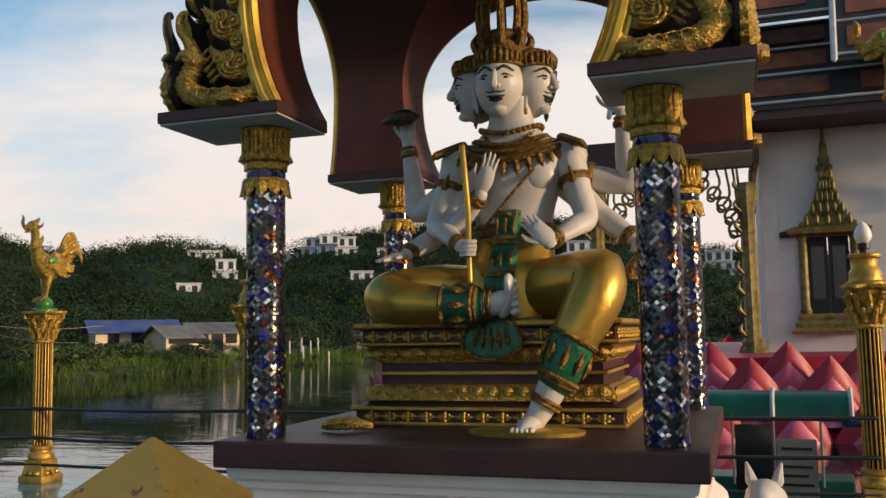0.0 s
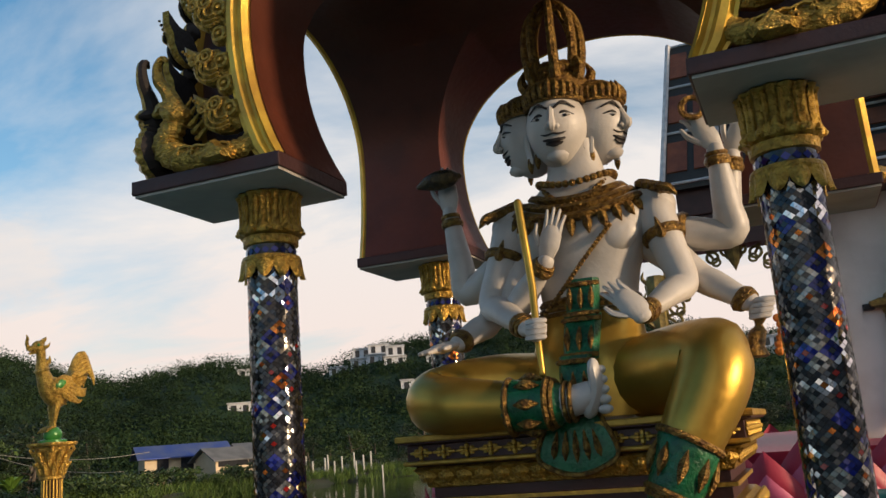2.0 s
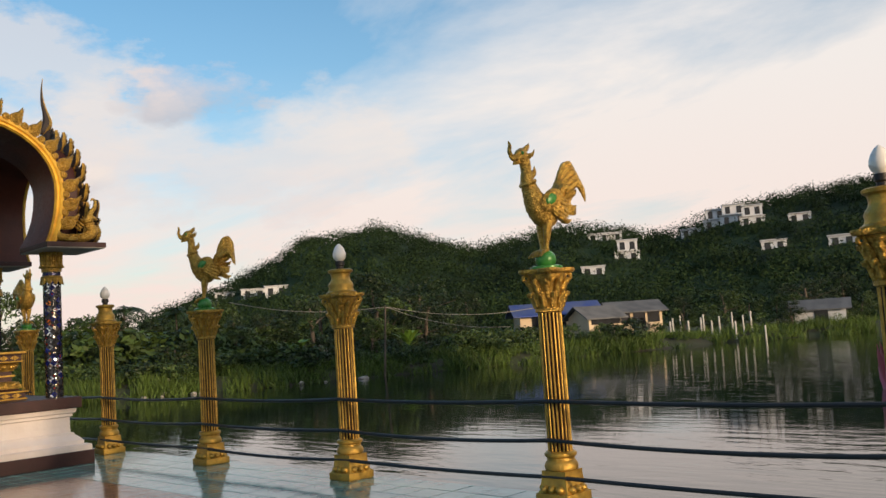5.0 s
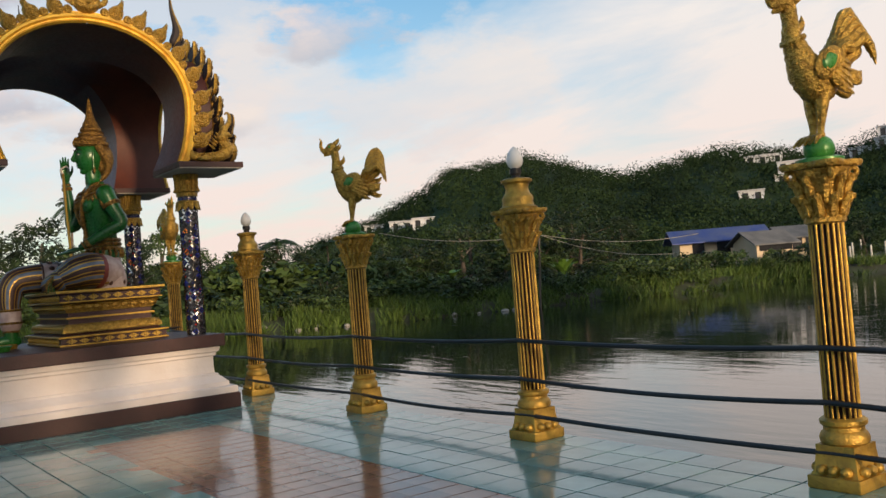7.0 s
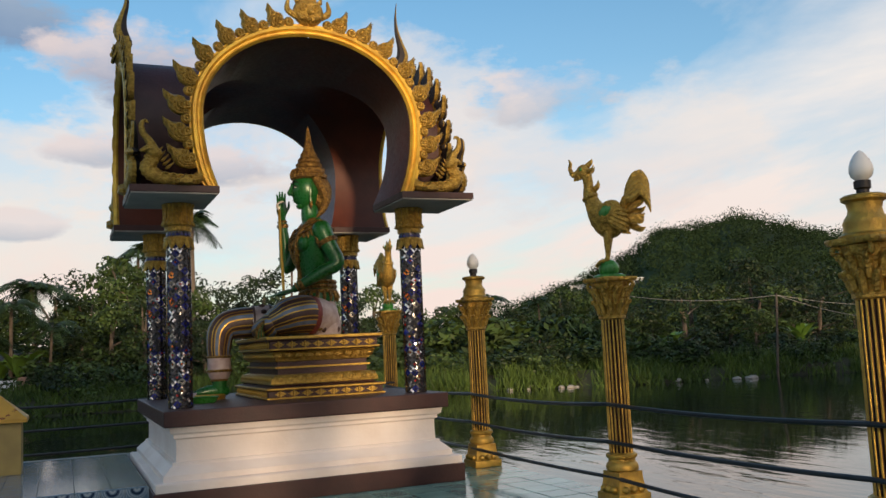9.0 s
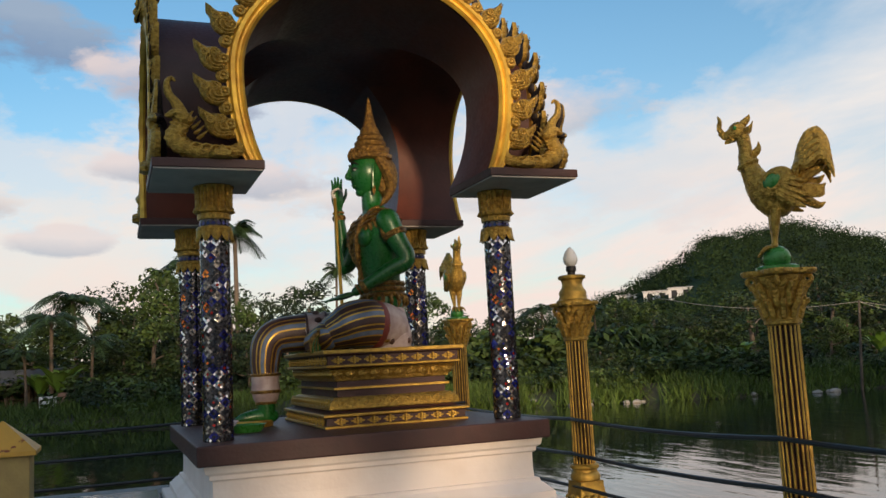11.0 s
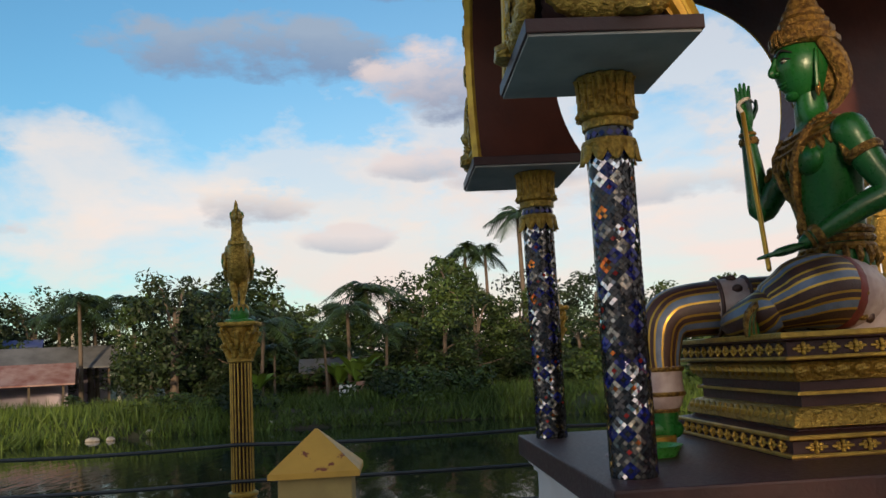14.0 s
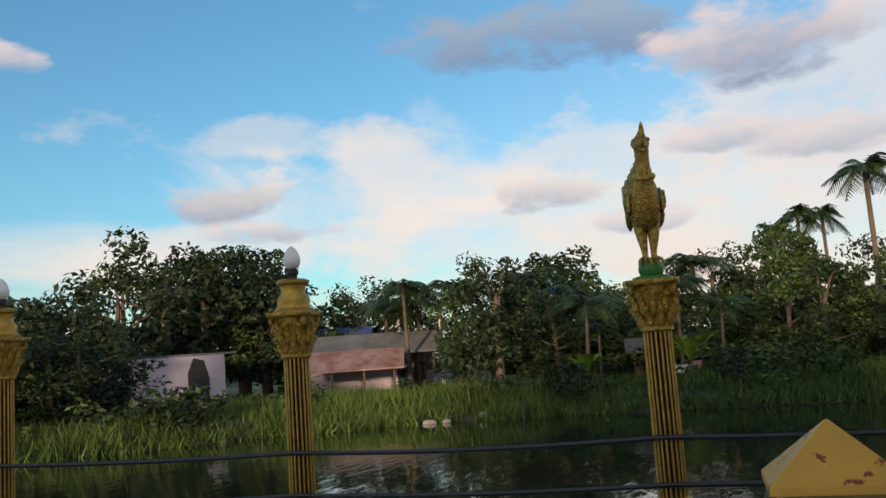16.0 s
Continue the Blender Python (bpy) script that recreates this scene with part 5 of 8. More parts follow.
    for k in range(-2, 3):
        tube(bm, [(0.02 + k * 0.06, -0.368, 1.36 + 0.012 * abs(k), 0.005), (0.02 + k * 0.055, -0.374, 1.42, 0.02), (0.02 + k * 0.045, -0.366, 1.50, 0.004)], 6, ORNA, 3)
    # the folded leg
    tube(bm, [(-0.16, 0.03, 1.70, 0.19), (-0.45, -0.10, 1.71, 0.195), (-0.70, -0.24, 1.70, 0.165), (-0.74, -0.33, 1.68, 0.145), (-0.58, -0.40, 1.655, 0.135), (-0.33, -0.42, 1.635, 0.115), (-0.20, -0.42, 1.625, 0.10)], 18, SMOOTH, 6)
    tube(bm, [(-0.26, -0.425, 1.63, 0.118), (-0.16, -0.43, 1.625, 0.112), (-0.07, -0.43, 1.62, 0.108)], 16, GREENC, 4)
    for x, r in ((-0.27, 0.122), (-0.07, 0.11), (-0.045, 0.10)):
        hoop(bm, (x, -0.425, 1.625), (1, 0, 0), r, 0.014, ORNA, 18, 1.2, studs=1)
    for k in range(8):
        a = k * math.pi / 4
        tube(bm, [(-0.22, -0.427 + 0.115 * math.cos(a), 1.627 + 0.115 * math.sin(a), 0.006), (-0.165, -0.427 + 0.12 * math.cos(a), 1.627 + 0.12 * math.sin(a), 0.026), (-0.10, -0.427 + 0.112 * math.cos(a), 1.627 + 0.112 * math.sin(a), 0.005)], 6, ORNA, 3)
    tube(bm, [(-0.05, -0.43, 1.62, 0.088), (0.06, -0.43, 1.63, 0.07), (0.14, -0.42, 1.65, 0.062)], 12, SKIN, 4)
    tube(bm, [(0.13, -0.41, 1.60, 0.06), (0.17, -0.43, 1.68, 0.058), (0.17, -0.45, 1.76, 0.045)], 10, SKIN, 4, 0.7, (1, 0, 0))
    for k in range(5):
        ball(bm, (0.205 - 0.004 * k, -0.435, 1.58 + 0.043 * k), (0.038, 0.022, 0.022), SKIN, u=8, v=6)
    for x in (0.02, 0.05):
        hoop(bm, (x, -0.43, 1.625), (1, 0, 0), 0.084, 0.012, ORNA, 18, 1.0)
    # the hanging leg
    tube(bm, [(0.20, 0.03, 1.70, 0.19), (0.48, -0.14, 1.74, 0.20), (0.70, -0.32, 1.75, 0.185), (0.72, -0.40, 1.67, 0.175), (0.63, -0.46, 1.50, 0.155), (0.56, -0.49, 1.38, 0.135)], 18, SMOOTH, 6)
    tube(bm, [(0.575, -0.485, 1.40, 0.145), (0.53, -0.50, 1.30, 0.135), (0.49, -0.51, 1.22, 0.125)], 16, GREENC, 4)
    ax = (0.085, 0.03, 0.18)
    for c, r in (((0.585, -0.482, 1.42), 0.15), ((0.485, -0.512, 1.205), 0.128), ((0.475, -0.515, 1.185), 0.115)):
        hoop(bm, c, ax, r, 0.014, ORNA, 20, 1.2, studs=1)
    for k in range(9):
        a = k * 2 * math.pi / 9
        u, v = Vector((0.9, 0, -0.42)), Vector((0, 1, -0.1))
        o = u * math.cos(a) + v * math.sin(a)
        for (c, h, f) in (((0.54, -0.495, 1.32), 0.09, 0.142),):
            p = Vector(c) + o * f
            d = Vector(ax).normalized() * h * 0.75
            tube(bm, [(*(p - d), 0.006), (*p, 0.027), (*(p + d), 0.005)], 6, ORNA, 3)
    tube(bm, [(0.50, -0.505, 1.25, 0.10), (0.42, -0.53, 1.10, 0.085), (0.36, -0.545, 1.00, 0.068), (0.33, -0.56, 0.965, 0.062)], 14, SKIN, 5)
    for z in (1.10, 1.075):
        hoop(bm, (0.40 + (z - 1.06) * 0.4, -0.535, z - 0.015), ax, 0.088, 0.013, ORNA, 18, 1.0, studs=1)
    tube(bm, [(0.34, -0.52, 0.955, 0.06), (0.325, -0.62, 0.962, 0.062), (0.32, -0.70, 0.95, 0.058), (0.32, -0.75, 0.945, 0.04)], 12, SKIN, 4, 0.7, (0, 0, 1))
    for k in range(5):
        ball(bm, (0.265 + 0.028 * k, -0.78 + 0.008 * k, 0.942), (0.017, 0.035, 0.018), SKIN, u=8, v=6)
    # arms, on the side of -x
    arm_of(bm, ((-0.34, 0.02, 2.58), (-0.45, -0.07, 2.19), (-0.19, -0.33, 1.99)))
    fist_of(bm, (-0.125, -0.39, 1.97), (0.02, 0, 1))
    tube(bm, [(-0.105, -0.395, 1.76, 0.017), (-0.14, -0.385, 2.20, 0.019), (-0.175, -0.375, 2.64, 0.02)], 10, 1, 2)
    arm_of(bm, ((-0.31, 0.08, 2.50), (-0.33, -0.10, 2.12), (-0.10, -0.24, 2.34)), armlet=False)
    palm_of(bm, (-0.09, -0.25, 2.37), (0.35, -0.05, 1), (1, 0.1, -0.3), 1.05)
    arm_of(bm, ((-0.32, 0.14, 2.50), (-0.70, 0.24, 2.32), (-0.76, 0.22, 2.82)), armlet=False)
    palm_of(bm, (-0.76, 0.22, 2.84), (-0.05, 0.05, 1), (1, 0.1, 0), 1.15)
    # a dark gilded conch lies in the palm
    tube(bm, [(-0.66, 0.14, 3.015, 0.02), (-0.70, 0.13, 3.01, 0.048), (-0.77, 0.125, 3.005, 0.058), (-0.84, 0.125, 2.998, 0.045), (-0.90, 0.125, 2.985, 0.018)], 12, CONCH, 4, wave=lambda k, a: 1 + 0.06 * (k % 2))
    arm_of(bm, ((-0.34, 0.06, 2.46), (-0.50, 0.02, 2.10), (-0.60, -0.22, 1.97)), armlet=False)
    palm_of(bm, (-0.61, -0.24, 1.965), (-0.5, -1, -0.25), (-1, 0.5, 0), 1.05)
    # arms, on the side of +x
    arm_of(bm, ((0.42, 0.02, 2.58), (0.53, -0.06, 2.17), (0.37, -0.32, 1.99)))
    palm_of(bm, (0.38, -0.34, 1.99), (-0.75, -0.25, 0.75), (0.6, 0, 0.6), 1.1, curl=0.6)
    arm_of(bm, ((0.40, 0.12, 2.48), (0.78, 0.12, 2.42), (0.76, 0.06, 2.86)))
    palm_of(bm, (0.76, 0.06, 2.88), (-0.45, -0.1, 0.9), (0.9, 0.2, 0.4), 1.1, curl=0.8)
    hoop(bm, (0.68, 0.02, 3.10), (0.2, -1, 0), 0.055, 0.017, ORNA, 18)
    arm_of(bm, ((0.40, 0.16, 2.46), (0.74, 0.20, 2.44), (0.83, 0.16, 2.84)), armlet=False)
    palm_of(bm, (0.83, 0.16, 2.86), (0.45, -0.2, 0.85), (0.8, 0.3, -0.4), 1.1, curl=0.3)
    arm_of(bm, ((0.40, 0.10, 2.42), (0.60, 0.06, 2.20), (0.83, -0.05, 2.02)), armlet=False)
    fist_of(bm, (0.89, -0.07, 1.98), (0, 0, 1))

    # a gilded bell in that hand, and a short garland of marigolds
    lathe(bm, [(0.012, 0.0), (0.03, -0.03), (0.018, -0.06), (0.045, -0.09), (0.055, -0.16), (0.075, -0.20), (0.06, -0.205)], 16, (0.90, -0.09, 1.96), ORNA)
    for v in bm.verts:
        v.co.x *= 1 - 0.10 * min(max((2.05 - v.co.z) / 0.25, 0), 1)
    for k in range(6):
        ball(bm, (0.93 + 0.012 * math.sin(k), -0.13, 1.92 - 0.03 * k), 0.02, 7, u=6, v=5)
    # the trunk leans back on the seat
    for v in bm.verts:
        t = min(max((v.co.z - 1.75) / 0.5, 0), 1)
        v.co.y += 0.13 * t * t * (3 - 2 * t)
        if v.co.z > 2.0:
            v.co.z = 2.0 + (v.co.z - 2.0) * 0.965
    return bm


MARIGOLD = mat("marigold_flowers", (0.60, 0.20, 0.02), 0.7, 0, (0.5, 0.12, 0.02), 30, 0.5, 80)
tagged(part("deity_statue", white_statue(), [WHITE_SKIN, GOLD_SMOOTH, GOLD_AGED, GREEN_CLOTH, DARK, LIP, WHITE_SKIN, MARIGOLD, BRONZE], loc=(SHRINE_A[0] + 0.03, SHRINE_A[1] - 0.02, 0.02)), "white painted four-faced many-armed seated statue in gold trousers", "statue")


def green_statue():
    """A seated figure with a pointed crown, one hand raised; looks towards -y. One carved and painted piece."""
    bm = bmesh.new()
    G, GS, GO, BR, BK, LP, EW, BL, PC = range(9)
    cy = 0.43
    torso_of(bm, 0, cy, [(1.53, 0.30, 0.20, 0.0), (1.75, 0.27, 0.20, 0.0), (1.95, 0.225, 0.175, 0.0), (2.12, 0.21, 0.165, -0.01), (2.32, 0.25, 0.18, -0.03), (2.52, 0.31, 0.20, -0.05), (2.64, 0.35, 0.19, -0.04), (2.73, 0.31, 0.155, -0.02), (2.79, 0.18, 0.12, -0.03), (2.85, 0.10, 0.10, -0.06), (2.98, 0.088, 0.09, -0.07)], G)
    for s in (-1, 1):
        ball(bm, (s * 0.15, cy - 0.19, 2.54), (0.14, 0.07, 0.10), G)
        ball(bm, (s * 0.345, cy - 0.03, 2.66), (0.105, 0.11, 0.11), G)
    head_of(bm, (0, cy - 0.09, 3.15), 0, G, GO, BK, G, size=1.08, smile=False)
    # pointed crown and its side flaps
    lathe(bm, [(0.17, 3.27), (0.20, 3.285), (0.20, 3.32), (0.165, 3.335), (0.175, 3.36), (0.175, 3.39), (0.14, 3.41), (0.15, 3.44), (0.12, 3.47), (0.125, 3.495), (0.095, 3.53), (0.09, 3.56), (0.062, 3.61), (0.045, 3.68), (0.034, 3.74), (0.026, 3.80), (0.012, 3.86), (0.003, 3.89)], 24, (0, cy - 0.06, 0), GO, lambda a, k: 1 + 0.025 * math.cos(a * 12))
    for s in (-1, 1):
        tube(bm, [(s * 0.155, cy - 0.02, 3.26, 0.05), (s * 0.165, cy + 0.04, 3.16, 0.06), (s * 0.15, cy + 0.08, 3.02, 0.05), (s * 0.13, cy + 0.03, 2.90, 0.035), (s * 0.12, cy - 0.02, 2.84, 0.01)], 8, GO, 4)
    ball(bm, (0, cy + 0.05, 3.13), (0.15, 0.14, 0.20), GO)
    collar_of(bm, 0, cy - 0.05, 2.74, 0.29, 0.19, GO, 15)
    for s in (-1, 1):
        tube(bm, [(s * 0.18, cy - 0.18, 2.72, 0.03), (s * 0.14, cy - 0.25, 2.58, 0.032), (s * 0.06, cy - 0.24, 2.40, 0.03), (0, cy - 0.20, 2.26, 0.025), (0, cy - 0.20, 2.14, 0.03)], 8, GO, 4, wave=lambda k, a: 1 + 0.2 * (k % 2))
    for z, f in ((2.02, 1.0), (2.07, 1.0), (2.12, 0.98)):
        loops = []
        for i in range(33):
            a = 2 * math.pi * i / 32
            k = 1 + 0.05 * (i % 2)
            loops.append([((0.225 * f * k + 0.024 * math.cos(b)) * math.cos(a), cy + (0.18 * f * k + 0.024 * math.cos(b)) * math.sin(a), z + 0.024 * math.sin(b)) for b in (math.pi * j / 3 for j in range(6))])
        rings(bm, loops, GO, True, (False, False))
    for i in range(18):
        a = 2 * math.pi * i / 18
        p = Vector((0.245 * math.cos(a), cy + 0.20 * math.sin(a), 2.0))
        tube(bm, [(*p, 0.02), (*(p + Vector((0.02 * math.cos(a), 0.02 * math.sin(a), -0.05))), 0.02), (*(p + Vector((0, 0, -0.10))), 0.004)], 6, GO, 2)
    # skirt round the hips, with pale cloth and gold studs
    torso_of(bm, 0, cy - 0.05, [(1.53, 0.36, 0.26, 0), (1.66, 0.37, 0.27, 0), (1.80, 0.30, 0.22, 0.02), (1.90, 0.24, 0.19, 0.04)], PC)
    # folded leg on the +x side: striped thigh and shin
    stripes = [GS, BR, BR, BR, BR, GS, BL, BL, BL, GS, BR, BR]
    tube(bm, [(0.18, cy - 0.05, 1.72, 0.19), (0.29, cy - 0.24, 1.755, 0.215), (0.36, cy - 0.40, 1.745, 0.205), (0.35, cy - 0.50, 1.71, 0.17)], 96, stripes, 6)
    tube(bm, [(0.34, cy - 0.60, 1.66, 0.13), (0.15, cy - 0.66, 1.62, 0.11), (-0.05, cy - 0.64, 1.61, 0.09)], 48, stripes, 5)
    tube(bm, [(0.20, cy - 0.05, 1.725, 0.212), (0.25, cy - 0.16, 1.74, 0.222)], 18, PC, 3)
    tube(bm, [(0.255, cy - 0.17, 1.742, 0.224), (0.265, cy - 0.20, 1.746, 0.226)], 18, LP, 2)
    for k in range(9):
        a = k * 2 * math.pi / 9
        for z, r in ((1.60, 1.0), (1.74, 0.93), (1.85, 0.74)):
            ball(bm, (0.37 * r * math.cos(a), cy - 0.05 + 0.27 * r * math.sin(a), z), (0.03, 0.03, 0.036), BR, u=8, v=5)
    for k in range(10):
        a = k * 2 * math.pi / 10
        ball(bm, (0.225 + 0.216 * math.cos(a), cy - 0.105, 1.73 + 0.216 * math.sin(a)), (0.022, 0.036, 0.022), GO, u=8, v=5)
    tube(bm, [(-0.05, cy - 0.64, 1.61, 0.07), (-0.15, cy - 0.64, 1.63, 0.05), (-0.24, cy - 0.63, 1.63, 0.04)], 10, G, 4)
    # a tasselled end of cloth by the knee
    for k in range(6):
        tube(bm, [(0.36, cy - 0.62, 1.74, 0.03), (0.38 + 0.01 * k, cy - 0.70 - 0.012 * k, 1.64, 0.022), (0.38 + 0.012 * k, cy - 0.69 - 0.018 * k, 1.53, 0.010)], 6, [G, GO][k % 2], 3)
    # hanging leg on the -x side
    tube(bm, [(-0.16, cy - 0.02, 1.70, 0.185), (-0.25, cy - 0.40, 1.72, 0.18), (-0.30, cy - 0.85, 1.71, 0.165), (-0.30, cy - 1.00, 1.64, 0.15), (-0.30, cy - 1.04, 1.48, 0.132), (-0.30, cy - 1.04, 1.34, 0.115)], 72, stripes, 6)
    tube(bm, [(-0.30, cy - 1.04, 1.36, 0.125), (-0.30, cy - 1.04, 1.27, 0.125), (-0.30, cy - 1.04, 1.21, 0.13)], 16, PC, 3)
    for z in (1.36, 1.21):
        hoop(bm, (-0.30, cy - 1.04, z), (0, 0, 1), 0.127, 0.013, GO, 18, 1.2, studs=1)
    tube(bm, [(-0.30, cy - 1.04, 1.24, 0.095), (-0.30, cy - 1.04, 1.08, 0.082), (-0.30, cy - 1.03, 0.99, 0.072)], 12, G, 4)
    for z in (1.17, 1.14, 1.11):
        hoop(bm, (-0.30, cy - 1.04, z), (0, 0, 1), 0.085, 0.013, GO, 18)
    tube(bm, [(-0.30, cy - 0.99, 0.995, 0.06), (-0.30, cy - 1.12, 1.0, 0.062), (-0.30, cy - 1.24, 0.985, 0.05), (-0.30, cy - 1.28, 0.98, 0.035)], 12, G, 4)
    tube(bm, [(-0.265, cy - 0.50, 1.72, 0.181), (-0.28, cy - 0.66, 1.718, 0.178)], 18, PC, 3)
    for y, r in ((0.49, 0.186), (0.67, 0.182)):
        hoop(bm, (-0.265 - (y - 0.49) * 0.08, cy - y, 1.72), (-0.08, -1, 0), r, 0.012, BR, 24, 1.0)
    for k in range(10):
        a = k * math.pi / 5
        ball(bm, (-0.272 + 0.18 * math.cos(a), cy - 0.58, 1.719 + 0.18 * math.sin(a)), (0.028, 0.034, 0.028), BR, u=8, v=5)
    # arms
    arm_of(bm, ((0.35, cy - 0.03, 2.66), (0.44, cy + 0.10, 2.30), (0.30, cy - 0.33, 2.04)), G, GO)
    palm_of(bm, (0.29, cy - 0.36, 2.02), (-0.05, -1, -0.25), (1, 0, 0), 1.05, G)
    arm_of(bm, ((-0.35, cy - 0.03, 2.66), (-0.50, cy - 0.22, 2.34), (-0.52, cy - 0.26, 2.90)), G, GO)
    palm_of(bm, (-0.52, cy - 0.26, 2.93), (0.02, -0.02, 1), (0.3, -1, 0), 1.25, G)
    tube(bm, [(-0.22, cy - 0.33, 1.94, 0.016), (-0.33, cy - 0.32, 2.45, 0.017), (-0.44, cy - 0.31, 3.00, 0.017)], 10, GS, 2)
    tube(bm, [(-0.44, cy - 0.31, 3.00, 0.016), (-0.45, cy - 0.33, 3.06, 0.014), (-0.44, cy - 0.27, 3.10, 0.012), (-0.44, cy - 0.23, 3.07, 0.006)], 8, EW, 3)
    return bm


tagged(part("deity_statue", green_statue(), [GREEN_SKIN, GOLD_SMOOTH, GOLD_AGED, STRIPE_BROWN, DARK, RED_CLOTH, WHITE_SKIN, STRIPE_BLUE, PALE_CLOTH], loc=(SHRINE_B[0] + 0.04, SHRINE_B[1] + 0.02, -0.06)), "green painted seated statue with pointed gold crown and staff", "statue")

# gilded foot rests in front of the thrones
for (x, y, col, lab) in ((SHRINE_A[0] + 0.31, SHRINE_A[1] - 0.66, GOLD, "thin gilded foot rest under the white foot"), (SHRINE_B[0] - 0.30, SHRINE_B[1] - 0.72, GOLD, "gilded foot rest under the green foot")):
    bm = bmesh.new()
    hi = 0.025 if x > -8 else 0.055
    lp = []
    for z, g in ((0, 1.0), (hi * 0.7, 1.02), (hi, 0.97)):
        lp.append([((0.32 if x > -8 else 0.24) * g * math.cos(2 * math.pi * i / 28), 0.19 * g * math.sin(2 * math.pi * i / 28), z) for i in range(28)])
    rings(bm, lp)
    tagged(part("foot_rest", bm, col, loc=(x, y, BASE_A if x > -8 else BASE_B)), lab, "foot rest")


# ---- the temple on its lotus, across the water ----
PINK_IN = mat("light_pink_petal", (0.66, 0.24, 0.34), 0.5, 0, (0.55, 0.17, 0.26), 2, 0.1, 20)
ROOF_RED = mat("terracotta_roof_panel", (0.22, 0.065, 0.025), 0.6, 0, (0.13, 0.035, 0.015), 3, 0.3, 30)
ROOF_DARK = mat("dark_green_roof_border", (0.025, 0.022, 0.018), 0.6, 0, None, 3, 0.3, 30)
TRIM_W = mat("weathered_white_trim", (0.55, 0.55, 0.55), 0.6, 0, (0.40, 0.40, 0.42), 6, 0.2, 30)
WALL_W = mat("white_lime_wall", (0.72, 0.66, 0.62), 0.7, 0, (0.60, 0.54, 0.50), 1.2, 0.15, 20)
OLD_GOLD = mat("dull_gilded_stucco", (0.25, 0.19, 0.055), 0.5, 0.4, (0.11, 0.085, 0.03), 9, 0.6, 40)
GLASS_DARK = mat("dark_window_glass", (0.02, 0.022, 0.025), 0.12, 0, None, 4, 0.0, 10)

LOTUS_C, LOTUS_R, LOTUS_TOP = (-0.5, 24.6), 8.6, 0.97
bm = bmesh.new()
lathe(bm, [(LOTUS_R - 0.9, -1.4), (LOTUS_R - 0.5, 0.0), (LOTUS_R - 0.25, LOTUS_TOP), (0.1, LOTUS_TOP)], 64, (*LOTUS_C, 0))
lotus = tagged(part("lotus_platform", bm, RED_EDGE), "round platform of giant pink lotus petals standing in the lake", "platform")


def lotus_petal(w, h, name):
    """A petal with a crimson rim and a pink middle, bulging towards -y."""
    bm = bmesh.new()
    for scale, y, mi in ((1.0, 0.0, 0), (0.80, -0.045, 1), (0.46, -0.075, 2)):
        pts = []
        for i in range(17):
            t = i / 16 * 2 - 1
            a = abs(t)
            x = t * w / 2 * scale
            z = h * (1 - a) ** 0.62 * scale
            pts.append((x, z))
        base = [bm.verts.new((x, y + 0.22 * (x / w) ** 2 * 4 - 0.18 * math.sin(min(z / h, 1) * 2.4), 0)) for x, z in pts]
        rows = [base]
        for k in range(1, 7):
            f = k / 6
            rows.append([bm.verts.new((x, y + 0.25 * (x / w) ** 2 * 4 - 0.20 * math.sin(f * 2.6), z * f)) for x, z in pts])
        for a, b in zip(rows, rows[1:]):
            for i in range(16):
                try:
                    f = bm.faces.new((a[i], a[i + 1], b[i + 1], b[i]))
                    f.material_index, f.smooth = mi, True
                except ValueError:
                    pass
    bmesh.ops.remove_doubles(bm, verts=bm.verts, dist=0.0008)
    bmesh.ops.dissolve_degenerate(bm, edges=bm.edges, dist=0.001)
    return part(name, bm, [RED_EDGE, PINK, PINK_IN], lotus)


petal_low, petal_high = lotus_petal(1.55, 1.50, "petal"), lotus_petal(1.35, 1.15, "petal")
seated = set()
n = 46
for k in range(n):
    for ob, r, z, off in ((petal_low, LOTUS_R + 0.22, -0.93, 0.0), (petal_high, LOTUS_R + 0.06, -0.10, 0.5), (petal_high, LOTUS_R - 0.12, 0.14, 0.0)):
        a = 360 / n * (k + off)
        x, y = LOTUS_C[0] + r * math.sin(radians(a)), LOTUS_C[1] - r * math.cos(radians(a))
        m = pose(x, y, z, 12, 0, 0)
        m = pose(x, y, z, 0, 0, a) @ pose(0, 0, 0, 10, 0, 0)
        if ob not in seated:
            seated.add(ob)
            ob.matrix_basis = m
        else:
            again(ob, lotus, m)

temple = thing("temple_hall", "white temple hall with gilded window and red tiered roof", "temple", (-0.74, 0, -0.28))
TX, TY, TZ = 1.25, 19.6, LOTUS_TOP
# the wall, with an opening for the window
WX, WW, W0, W1 = 2.45, 0.42, 2.0, 3.55
bm = bmesh.new()
for lo, hi in (((TX, TY, TZ), (WX - WW, TY + 0.3, 6.6)), ((WX + WW, TY, TZ), (9.5, TY + 0.3, 6.6)), ((WX - WW, TY, TZ), (WX + WW, TY + 0.3, W0)), ((WX - WW, TY, W1), (WX + WW, TY + 0.3, 6.6))):
    block(bm, lo, hi)
block(bm, (TX, TY + 0.3, TZ), (TX + 0.3, TY + 9.0, 6.6))
block(bm, (TX - 0.06, TY - 0.06, TZ), (9.5, TY - 0.001, TZ + 0.22))
block(bm, (TX - 0.02, TY - 0.05, TZ + 0.22), (TX + 0.28, TY - 0.001, 6.5))
part("wall", bm, WALL_W, temple, "white lime-washed wall", False)
win = bmesh.new()
for s in (-1, 1):
    lathe(win, [(0.10, 0), (0.12, 0.06), (0.085, 0.12), (0.08, 1.45), (0.11, 1.52), (0.12, 1.60)], 12, (WX + s * 0.48, TY - 0.10, W0))
